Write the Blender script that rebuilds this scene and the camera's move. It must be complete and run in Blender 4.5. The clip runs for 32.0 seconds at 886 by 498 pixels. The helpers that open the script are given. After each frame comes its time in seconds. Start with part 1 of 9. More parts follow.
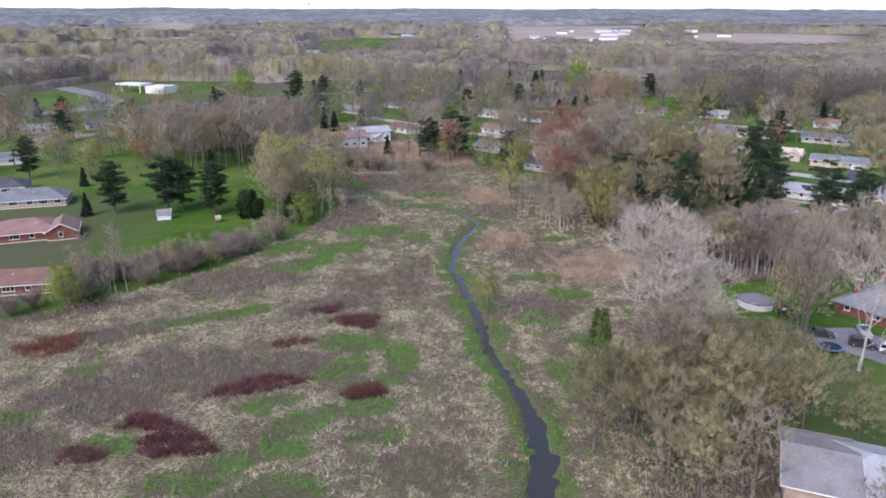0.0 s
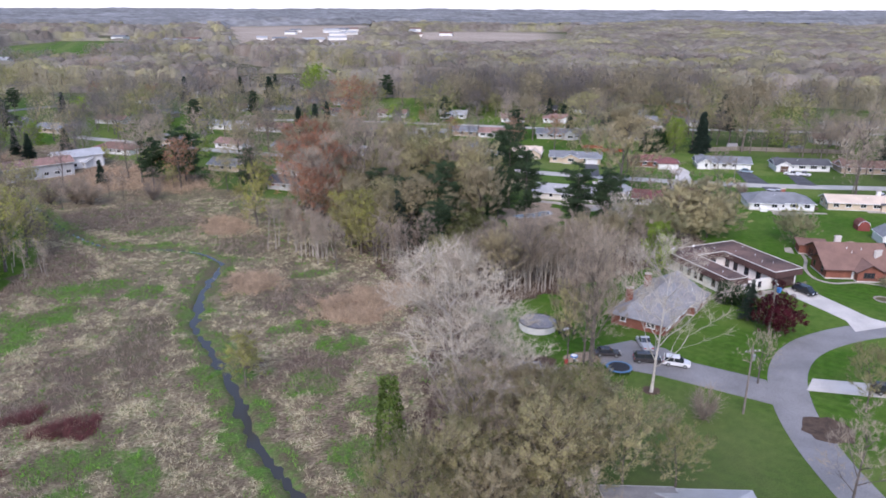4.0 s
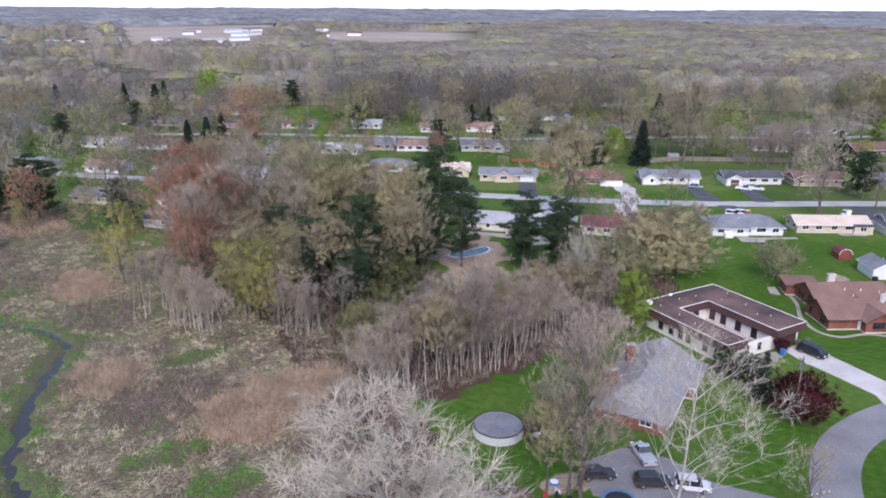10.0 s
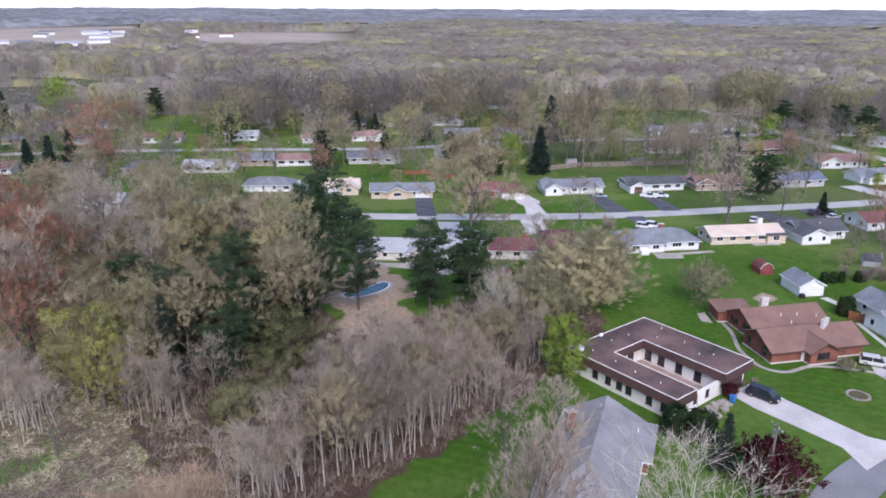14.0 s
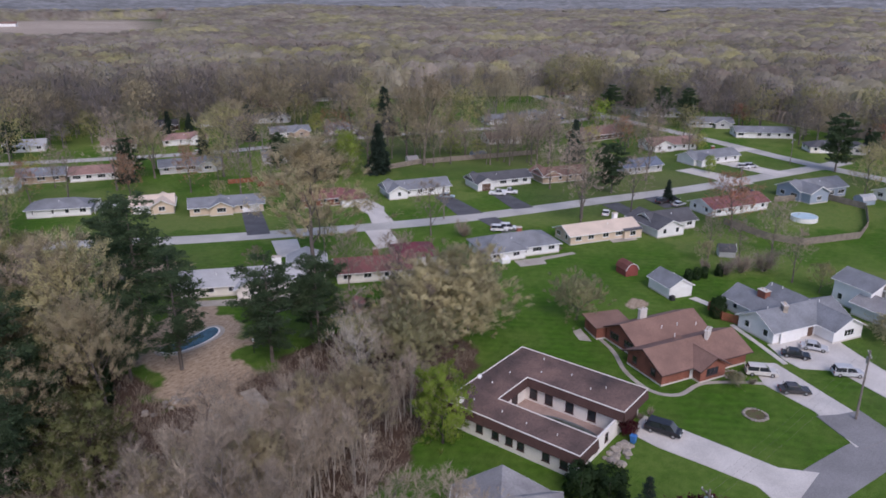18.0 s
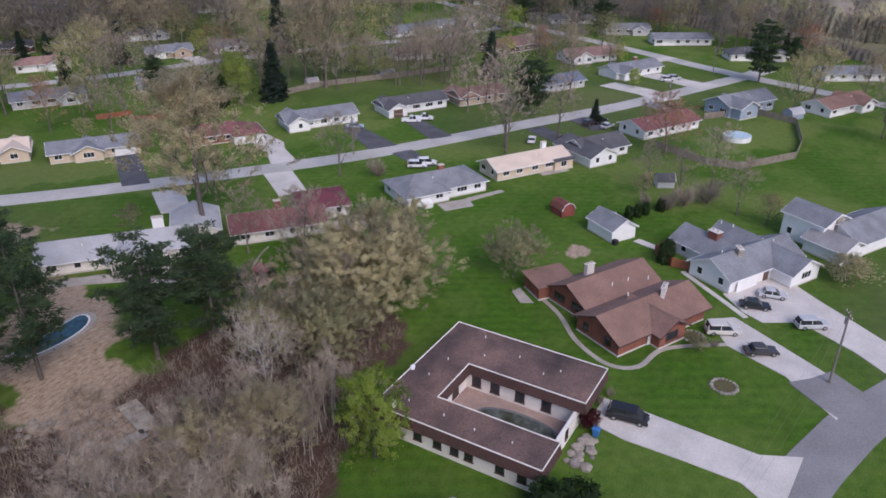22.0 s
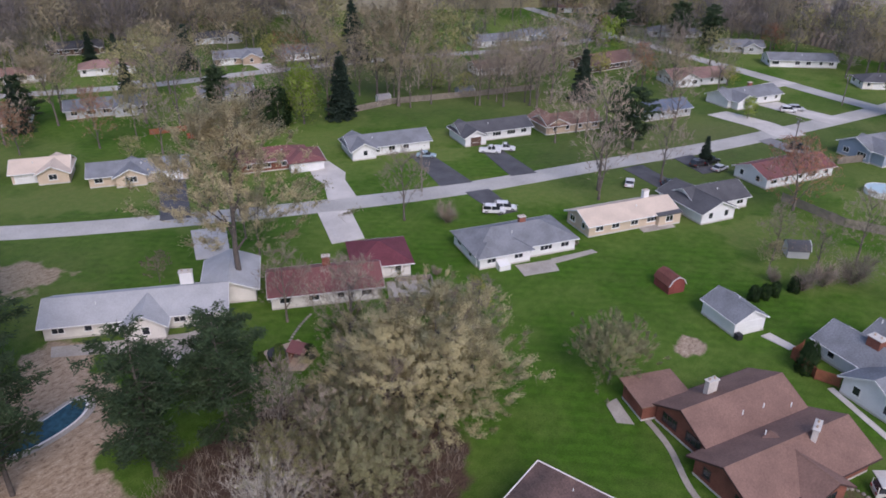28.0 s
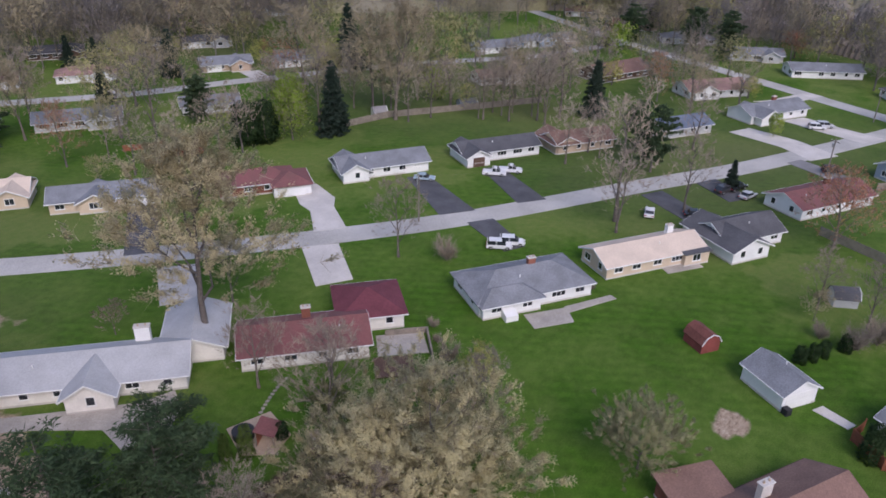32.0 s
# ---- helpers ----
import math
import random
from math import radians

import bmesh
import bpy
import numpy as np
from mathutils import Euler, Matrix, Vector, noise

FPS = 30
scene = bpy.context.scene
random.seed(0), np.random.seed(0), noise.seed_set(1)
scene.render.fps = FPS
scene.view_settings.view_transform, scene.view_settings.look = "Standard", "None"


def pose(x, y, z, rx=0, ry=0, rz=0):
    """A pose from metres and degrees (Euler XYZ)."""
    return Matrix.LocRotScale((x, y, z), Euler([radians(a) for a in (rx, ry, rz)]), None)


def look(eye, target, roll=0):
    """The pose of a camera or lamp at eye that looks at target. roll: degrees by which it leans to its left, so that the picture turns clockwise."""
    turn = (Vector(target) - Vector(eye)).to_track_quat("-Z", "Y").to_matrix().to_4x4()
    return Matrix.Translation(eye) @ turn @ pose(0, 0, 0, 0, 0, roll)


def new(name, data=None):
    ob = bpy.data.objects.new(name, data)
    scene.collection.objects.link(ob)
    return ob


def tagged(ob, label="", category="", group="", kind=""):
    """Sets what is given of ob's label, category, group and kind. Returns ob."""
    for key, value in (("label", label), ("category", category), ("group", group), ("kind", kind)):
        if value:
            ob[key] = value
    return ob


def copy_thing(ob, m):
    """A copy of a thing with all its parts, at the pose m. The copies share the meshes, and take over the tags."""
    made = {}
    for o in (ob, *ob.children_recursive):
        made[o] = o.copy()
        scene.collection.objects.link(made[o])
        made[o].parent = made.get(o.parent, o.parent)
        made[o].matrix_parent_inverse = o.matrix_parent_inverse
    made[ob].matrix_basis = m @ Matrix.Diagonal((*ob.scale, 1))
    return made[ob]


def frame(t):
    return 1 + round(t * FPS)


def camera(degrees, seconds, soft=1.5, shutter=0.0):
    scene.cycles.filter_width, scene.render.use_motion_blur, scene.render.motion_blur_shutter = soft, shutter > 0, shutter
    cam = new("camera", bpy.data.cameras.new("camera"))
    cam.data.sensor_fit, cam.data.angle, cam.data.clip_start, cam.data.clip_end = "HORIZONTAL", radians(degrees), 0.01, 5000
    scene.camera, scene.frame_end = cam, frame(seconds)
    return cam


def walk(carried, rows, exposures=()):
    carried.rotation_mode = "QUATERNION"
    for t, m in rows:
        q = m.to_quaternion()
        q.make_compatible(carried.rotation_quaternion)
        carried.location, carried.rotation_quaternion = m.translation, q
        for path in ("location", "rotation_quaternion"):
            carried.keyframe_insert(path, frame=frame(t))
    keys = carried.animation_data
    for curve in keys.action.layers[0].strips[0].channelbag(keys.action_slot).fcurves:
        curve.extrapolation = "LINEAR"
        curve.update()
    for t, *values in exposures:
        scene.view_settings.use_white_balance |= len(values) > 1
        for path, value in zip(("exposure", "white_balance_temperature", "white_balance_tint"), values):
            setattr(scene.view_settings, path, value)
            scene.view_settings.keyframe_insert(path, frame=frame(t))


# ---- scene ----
cam = camera(62.95, 32.0, soft=1.7)
PATH = [
    (0.0, pose(-0.000, -0.000, 56.800, 71.595, -0.097, -1.539)),
    (0.5, pose(0.004, 2.738, 56.967, 71.603, -0.102, -4.237)),
    (1.0, pose(-0.078, 5.549, 57.126, 71.617, -0.245, -8.753)),
    (1.5, pose(-0.133, 8.494, 57.259, 71.632, -0.298, -13.333)),
    (2.0, pose(0.053, 11.507, 57.366, 71.651, -0.302, -17.486)),
    (2.5, pose(0.543, 14.488, 57.458, 71.665, -0.279, -21.474)),
    (3.0, pose(1.228, 17.451, 57.519, 71.651, -0.226, -23.016)),
    (3.5, pose(1.997, 20.458, 57.530, 71.628, -0.209, -22.549)),
    (5.5, pose(5.912, 32.584, 57.229, 71.652, -0.223, -21.236)),
    (6.0, pose(7.104, 35.566, 57.107, 71.664, -0.204, -21.173)),
    (6.5, pose(8.337, 38.577, 57.019, 71.656, -0.220, -21.142)),
    (7.0, pose(9.659, 41.612, 56.964, 71.644, -0.207, -21.175)),
    (7.5, pose(10.920, 44.639, 56.926, 71.638, -0.193, -23.038)),
    (8.0, pose(11.991, 47.645, 56.911, 71.638, -0.190, -24.754)),
    (8.5, pose(12.963, 50.624, 56.928, 71.636, -0.261, -25.159)),
    (9.0, pose(14.028, 53.579, 56.957, 71.643, -0.335, -26.057)),
    (9.5, pose(15.273, 56.479, 57.006, 71.617, -0.302, -27.681)),
    (10.0, pose(16.670, 59.298, 57.048, 71.596, -0.268, -28.946)),
    (10.5, pose(18.112, 62.077, 57.034, 71.574, -0.191, -30.144)),
    (11.0, pose(19.464, 64.863, 56.999, 71.572, -0.141, -31.036)),
    (11.5, pose(20.734, 67.665, 56.998, 71.590, -0.140, -31.965)),
    (12.0, pose(22.020, 70.449, 57.033, 71.590, -0.091, -34.030)),
    (12.5, pose(23.405, 73.126, 57.078, 71.590, -0.057, -36.677)),
    (13.0, pose(24.912, 75.662, 57.124, 71.581, -0.136, -37.410)),
    (13.5, pose(26.489, 78.122, 57.167, 71.597, -0.144, -37.386)),
    (14.0, pose(28.080, 80.570, 57.173, 71.601, -0.177, -38.169)),
    (14.5, pose(29.675, 83.030, 57.136, 71.619, -0.201, -40.083)),
    (16.5, pose(36.356, 92.377, 57.216, 71.618, -0.168, -47.942)),
    (17.0, pose(38.092, 94.521, 57.296, 71.608, -0.140, -51.005)),
    (17.5, pose(39.904, 96.585, 57.346, 71.593, -0.152, -51.800)),
    (18.0, pose(41.832, 98.579, 57.340, 70.558, -0.063, -51.843)),
    (18.5, pose(43.880, 100.526, 57.280, 67.477, 0.015, -51.838)),
    (19.0, pose(46.005, 102.354, 57.218, 64.407, -0.016, -51.749)),
    (19.5, pose(48.084, 104.090, 57.196, 63.405, 0.061, -52.993)),
    (20.0, pose(50.038, 105.896, 57.210, 63.426, 0.004, -57.578)),
    (20.5, pose(51.942, 107.740, 57.274, 63.415, -0.035, -59.655)),
    (21.0, pose(53.870, 109.423, 57.375, 63.353, -0.152, -59.650)),
    (21.5, pose(55.821, 110.896, 57.436, 63.334, -0.154, -59.638)),
    (22.0, pose(57.747, 112.242, 57.443, 63.335, -0.151, -59.604)),
    (22.5, pose(59.596, 113.512, 57.421, 63.382, -0.132, -59.569)),
    (23.0, pose(61.418, 114.715, 57.392, 63.410, -0.051, -58.807)),
    (23.5, pose(63.294, 115.899, 57.369, 63.421, -0.115, -56.951)),
    (24.0, pose(65.191, 117.116, 57.339, 63.440, -0.105, -56.223)),
    (24.5, pose(67.050, 118.338, 57.333, 63.427, -0.149, -55.841)),
    (25.0, pose(68.875, 119.553, 57.372, 63.407, -0.194, -55.552)),
    (25.5, pose(70.707, 120.774, 57.449, 63.324, -0.262, -54.971)),
    (27.5, pose(77.745, 125.432, 57.652, 63.142, -0.490, -53.102)),
    (28.0, pose(79.402, 126.708, 57.585, 63.131, -0.565, -53.102)),
    (28.5, pose(81.085, 127.931, 57.483, 63.123, -0.694, -53.051)),
    (29.0, pose(82.829, 129.077, 57.340, 63.171, -0.657, -53.011)),
    (29.5, pose(84.563, 130.170, 57.194, 63.190, -0.736, -52.958)),
    (30.0, pose(86.244, 131.280, 57.101, 63.213, -0.728, -52.896)),
    (30.5, pose(87.890, 132.478, 57.077, 63.150, -0.800, -52.852)),
    (31.0, pose(89.533, 133.757, 57.085, 63.098, -0.858, -52.831)),
    (31.5, pose(91.230, 135.102, 57.079, 63.067, -0.879, -52.837)),
    (32.0, pose(92.990, 136.502, 57.038, 63.032, -0.913, -52.851)),
]
EXPOSURES = [(0.0, 0.77, 6400, 21), (14.2, 0.78, 6250, 22), (16.5, 0.27, 6550, 23), (18.0, 0.24, 6600, 23), (20.5, 0.33, 6600, 23), (32.0, 0.34, 6600, 23)]
walk(cam, PATH, EXPOSURES)

# ---- world and light: an overcast spring day ----
world = bpy.data.worlds.new("world")
scene.world = world
world.use_nodes = True
wt = world.node_tree
sky = wt.nodes.new("ShaderNodeTexSky")
sky.sky_type = "NISHITA"
sky.sun_disc = False
sky.sun_elevation = radians(41)
sky.sun_rotation = radians(215)
sky.air_density, sky.dust_density, sky.ozone_density = 1.0, 1.0, 1.4
# the overcast is palest low over the horizon
tc, sep, mr, hz = (wt.nodes.new(k) for k in ("ShaderNodeTexCoord", "ShaderNodeSeparateXYZ", "ShaderNodeMapRange", "ShaderNodeMix"))
hz.data_type = "RGBA"
wt.links.new(tc.outputs["Generated"], sep.inputs[0])
wt.links.new(sep.outputs["Z"], mr.inputs["Value"])
mr.inputs["From Min"].default_value, mr.inputs["From Max"].default_value, mr.inputs["To Min"].default_value, mr.inputs["To Max"].default_value = 0.02, 0.22, 0.85, 0.0
wt.links.new(mr.outputs[0], hz.inputs[0])
wt.links.new(sky.outputs[0], hz.inputs[6])
hz.inputs[7].default_value = (5.2, 5.4, 5.9, 1)
wt.links.new(hz.outputs[2], wt.nodes["Background"].inputs[0])
wt.nodes["Background"].inputs[1].default_value = 0.15
sun = new("sun", bpy.data.lights.new("sun", "SUN"))
sun.data.energy, sun.data.angle, sun.data.color = 1.5, radians(32), (1.0, 0.98, 0.95)
sun.matrix_world = look((-60, -90, 95), (0, 0, 0))

# ---- materials ----
MATS = {}


def ramp_node(nt, stops):
    n = nt.nodes.new("ShaderNodeValToRGB")
    e = n.color_ramp.elements
    while len(e) < len(stops):
        e.new(0.5)
    for k, (p, c) in zip(e, stops):
        k.position, k.color = p, (*c, 1)
    return n


def shade(c, f):
    return tuple(min(1.0, v * f) for v in c)


def mix_node(nt, kind="MIX"):
    n = nt.nodes.new("ShaderNodeMix")
    n.data_type, n.blend_type = "RGBA", kind
    return n


def mat(name, base, rough=0.8, scale=1.0, vary=0.25, fine=9.0, bump=0.2, metal=0.0, by_object=0.0, by_island=0.0,
        second=None, stretch=(1, 1, 1), spec=0.3, translucent=0.0):
    """Two scales of noise on a base colour, a second colour in stains, fine relief."""
    if name in MATS:
        return MATS[name]
    m = bpy.data.materials.new(name)
    m.use_nodes = True
    nt = m.node_tree
    bs = nt.nodes["Principled BSDF"]
    geo = nt.nodes.new("ShaderNodeNewGeometry")
    mp = nt.nodes.new("ShaderNodeMapping")
    mp.inputs["Scale"].default_value = stretch
    nt.links.new(geo.outputs["Position"], mp.inputs["Vector"])
    n1 = nt.nodes.new("ShaderNodeTexNoise")
    n1.inputs["Scale"].default_value, n1.inputs["Detail"].default_value = scale, 6
    n2 = nt.nodes.new("ShaderNodeTexNoise")
    n2.inputs["Scale"].default_value, n2.inputs["Detail"].default_value = scale * fine, 4
    for n in (n1, n2):
        nt.links.new(mp.outputs[0], n.inputs["Vector"])
    other = second or shade(base, 1 - vary)
    r1 = ramp_node(nt, [(0.32, shade(base, 1 + vary * 0.5)), (0.68, other)])
    nt.links.new(n1.outputs["Fac"], r1.inputs[0])
    r2 = ramp_node(nt, [(0.3, (1 - vary, 1 - vary, 1 - vary)), (0.7, (1 + vary * 0.4,) * 3)])
    nt.links.new(n2.outputs["Fac"], r2.inputs[0])
    mx = mix_node(nt, "MULTIPLY")
    mx.inputs[0].default_value = 1
    nt.links.new(r1.outputs[0], mx.inputs[6])
    nt.links.new(r2.outputs[0], mx.inputs[7])
    out = mx.outputs[2]
    for amount, sock in ((by_object, "o"), (by_island, "i")):
        if amount:
            src = nt.nodes.new("ShaderNodeObjectInfo").outputs["Random"] if sock == "o" else geo.outputs["Random Per Island"]
            r3 = ramp_node(nt, [(0.0, (1 - amount, 1 - amount * 0.9, 1 - amount * 0.8)), (1.0, (1 + amount, 1 + amount, 1 + amount * 0.7))])
            nt.links.new(src, r3.inputs[0])
            m3 = mix_node(nt, "MULTIPLY")
            m3.inputs[0].default_value = 1
            nt.links.new(out, m3.inputs[6])
            nt.links.new(r3.outputs[0], m3.inputs[7])
            out = m3.outputs[2]
    nt.links.new(out, bs.inputs["Base Color"])
    bs.inputs["Roughness"].default_value, bs.inputs["Metallic"].default_value = rough, metal
    bs.inputs["Specular IOR Level"].default_value = spec
    if translucent:
        tr = nt.nodes.new("ShaderNodeBsdfTranslucent")
        nt.links.new(out, tr.inputs["Color"])
        ms = nt.nodes.new("ShaderNodeMixShader")
        ms.inputs[0].default_value = translucent
        nt.links.new(bs.outputs[0], ms.inputs[1])
        nt.links.new(tr.outputs[0], ms.inputs[2])
        nt.links.new(ms.outputs[0], nt.nodes["Material Output"].inputs[0])
    if bump:
        b = nt.nodes.new("ShaderNodeBump")
        b.inputs["Strength"].default_value, b.inputs["Distance"].default_value = bump, 0.05
        nt.links.new(n2.outputs["Fac"], b.inputs["Height"])
        nt.links.new(b.outputs[0], bs.inputs["Normal"])
    MATS[name] = m
    return m


def roof_mat(name, base, second=None, vary=0.22):
    return mat(name, base, 0.85, 0.35, vary, 14, 0.5, second=second)


M_ASPHALT = mat("asphalt_old", (0.27, 0.262, 0.265), 0.9, 0.15, 0.2, 40, 0.3)
M_STREET = mat("street_concrete", (0.5, 0.48, 0.45), 0.9, 0.12, 0.2, 30, 0.3)
M_CONCRETE = mat("concrete", (0.62, 0.58, 0.54), 0.85, 0.25, 0.15, 25, 0.2)
M_PATIO = mat("worn_patio_concrete", (0.44, 0.4, 0.355), 0.85, 0.3, 0.2, 20, 0.2)
M_BLACKTOP = mat("blacktop", (0.11, 0.11, 0.12), 0.85, 0.3, 0.25, 25, 0.2)
M_WHITE = mat("white_siding", (0.78, 0.78, 0.78), 0.6, 0.5, 0.06, 8, 0.1)
M_TRIM = mat("white_trim", (0.8, 0.8, 0.79), 0.5, 0.8, 0.05, 8, 0.05)
M_BEIGE = mat("beige_siding", (0.62, 0.5, 0.38), 0.7, 0.5, 0.08, 8, 0.1)
M_CREAM = mat("cream_stucco", (0.8, 0.765, 0.72), 0.8, 0.6, 0.1, 12, 0.15)
M_TAN = mat("tan_brick", (0.48, 0.37, 0.28), 0.85, 0.6, 0.15, 12, 0.2)
M_GREYWALL = mat("grey_siding", (0.45, 0.46, 0.47), 0.7, 0.5, 0.08, 8, 0.1)
M_BLUEWALL = mat("blue_grey_siding", (0.3, 0.36, 0.44), 0.7, 0.5, 0.08, 8, 0.1)
M_BRICK = mat("red_brick", (0.26, 0.1, 0.07), 0.85, 0.7, 0.25, 14, 0.3)
M_DARKWALL = mat("brown_wood_siding", (0.13, 0.08, 0.06), 0.8, 0.6, 0.2, 10, 0.2)
R_GREY = roof_mat("grey_shingles", (0.23, 0.24, 0.26))
R_LIGHT = roof_mat("light_grey_shingles", (0.44, 0.45, 0.47), vary=0.12)
R_DARK = roof_mat("charcoal_shingles", (0.11, 0.11, 0.12))
R_RED = roof_mat("faded_red_shingles", (0.22, 0.085, 0.085), (0.19, 0.09, 0.085))
R_BROWN = roof_mat("brown_shingles", (0.25, 0.15, 0.12), (0.21, 0.125, 0.10))
R_PINK = roof_mat("dusty_rose_shingles", (0.34, 0.21, 0.18))
R_CREAM = roof_mat("pale_tan_shingles", (0.66, 0.54, 0.44), vary=0.1)
R_FLAT = mat("brown_flat_roofing", (0.235, 0.145, 0.12), 0.85, 0.13, 0.34, 40, 0.5, second=(0.06, 0.046, 0.045))
R_SLATE = roof_mat("weathered_grey_shingles", (0.31, 0.30, 0.30), (0.25, 0.24, 0.245))
M_FASCIA = mat("dark_brown_fascia", (0.09, 0.05, 0.045), 0.8, 0.5, 0.2, 8, 0.2)
M_BARK = mat("grey_bark", (0.16, 0.135, 0.12), 0.95, 1.5, 0.3, 6, 0.4, by_object=0.2)
M_WBARK = mat("pale_bark", (0.55, 0.51, 0.46), 0.9, 1.0, 0.3, 5, 0.3)
M_WOOD = mat("weathered_wood", (0.28, 0.24, 0.2), 0.9, 0.8, 0.25, 8, 0.3)
M_DECK = mat("sun_bleached_planks", (0.42, 0.37, 0.31), 0.9, 0.8, 0.25, 8, 0.3, by_object=0.15)
M_REDWOOD = mat("red_stained_wood", (0.33, 0.12, 0.07), 0.8, 0.8, 0.2, 8, 0.2)
M_BARN = mat("red_barn_siding", (0.26, 0.07, 0.06), 0.8, 0.8, 0.2, 8, 0.2)
M_POLE = mat("pole_wood", (0.22, 0.19, 0.17), 0.9, 2, 0.2, 5, 0.2)
M_METAL = mat("dull_metal", (0.45, 0.46, 0.47), 0.45, 2, 0.1, 5, 0.05, metal=0.8)
M_DARK = mat("dark_fittings", (0.03, 0.03, 0.035), 0.6, 2, 0.2, 5, 0.05)
M_RUBBER = mat("tyre_rubber", (0.025, 0.025, 0.025), 0.9, 4, 0.1, 5, 0.05)
M_GLASS = mat("window_glass", (0.03, 0.035, 0.045), 0.08, 0.5, 0.3, 4, 0, spec=0.8)
M_ROCK = mat("field_stone", (0.34, 0.3, 0.265), 0.9, 1.2, 0.3, 6, 0.5, by_object=0.2)
M_SAND = mat("bare_sandy_soil", (0.5, 0.38, 0.28), 0.95, 0.15, 0.25, 18, 0.5)
M_MULCH = mat("garden_mulch", (0.11, 0.075, 0.055), 0.95, 0.8, 0.35, 8, 0.5)
M_BLUE = mat("blue_plastic", (0.05, 0.2, 0.5), 0.5, 2, 0.1, 5, 0.05)
M_POOLCOVER = mat("grey_pool_cover", (0.25, 0.245, 0.26), 0.5, 0.5, 0.2, 10, 0.2)
M_STEELWALL = mat("pale_pool_wall", (0.62, 0.61, 0.6), 0.5, 0.8, 0.1, 10, 0.1)


def leaf_mat(name, base, second, island=0.1):
    return mat(name, base, 0.75, 0.45, 0.2, 5, 0, second=second, by_island=island, by_object=0.12, spec=0.15, translucent=0.48)


L_TWIG = mat("bare_twigs", (0.35, 0.285, 0.24), 0.95, 0.6, 0.2, 4, 0, by_island=0.3, by_object=0.15, spec=0.1, translucent=0.2)
L_PTWIG = mat("pale_twigs", (0.58, 0.51, 0.43), 0.95, 0.6, 0.2, 4, 0, by_island=0.25, spec=0.1, translucent=0.2)
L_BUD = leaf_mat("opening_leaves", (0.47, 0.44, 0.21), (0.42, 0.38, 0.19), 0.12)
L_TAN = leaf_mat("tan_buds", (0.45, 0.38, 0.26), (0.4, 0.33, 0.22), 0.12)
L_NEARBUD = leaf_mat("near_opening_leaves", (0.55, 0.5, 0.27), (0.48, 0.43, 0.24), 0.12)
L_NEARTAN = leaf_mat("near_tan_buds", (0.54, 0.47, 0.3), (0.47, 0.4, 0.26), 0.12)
L_PALE = leaf_mat("pale_olive_leaves", (0.62, 0.56, 0.36), (0.55, 0.49, 0.3), 0.14)
L_LEAFTWIG = mat("budding_twigs", (0.42, 0.35, 0.26), 0.95, 0.6, 0.2, 4, 0, by_island=0.2, by_object=0.12, spec=0.1, translucent=0.2)
L_PINE = leaf_mat("pine_needles", (0.08, 0.12, 0.062), (0.055, 0.09, 0.048))
L_SPRUCE = leaf_mat("spruce_needles", (0.06, 0.09, 0.065), (0.04, 0.065, 0.05))
L_GREEN = leaf_mat("fresh_green_leaves", (0.36, 0.47, 0.08), (0.26, 0.38, 0.07))
L_OLIVE = leaf_mat("olive_young_leaves", (0.25, 0.26, 0.11), (0.2, 0.22, 0.09), 0.15)
# darker copy of the near buds: shade of dense trees put into the colour
L_DARKBUD = leaf_mat("shaded_olive_buds", (0.38, 0.36, 0.17), (0.33, 0.31, 0.15), 0.15)
L_DGREEN = leaf_mat("clipped_evergreen", (0.05, 0.09, 0.035), (0.035, 0.065, 0.03))
L_RED = leaf_mat("rusty_buds", (0.52, 0.24, 0.15), (0.44, 0.22, 0.15), 0.15)
L_BURG = leaf_mat("burgundy_leaves", (0.13, 0.025, 0.04), (0.10, 0.02, 0.03))
L_PINK = leaf_mat("pinkish_blossom_buds", (0.38, 0.26, 0.25), (0.3, 0.21, 0.2))
L_WILLOW = leaf_mat("yellow_green_catkins", (0.52, 0.51, 0.15), (0.45, 0.43, 0.15), 0.15)
L_DOGWOOD = mat("red_osier_stems", (0.17, 0.07, 0.072), 0.9, 0.5, 0.25, 5, 0, by_island=0.4, spec=0.1)
L_STRAW = mat("dead_straw", (0.52, 0.455, 0.315), 0.95, 0.15, 0.25, 6, 0, by_island=0.35, spec=0.1)
L_REED = mat("dead_reeds", (0.5, 0.37, 0.27), 0.95, 0.2, 0.25, 6, 0, by_island=0.35, spec=0.1)
L_SEDGE = mat("new_sedge", (0.15, 0.3, 0.055), 0.85, 0.2, 0.25, 6, 0, by_island=0.35, spec=0.1)


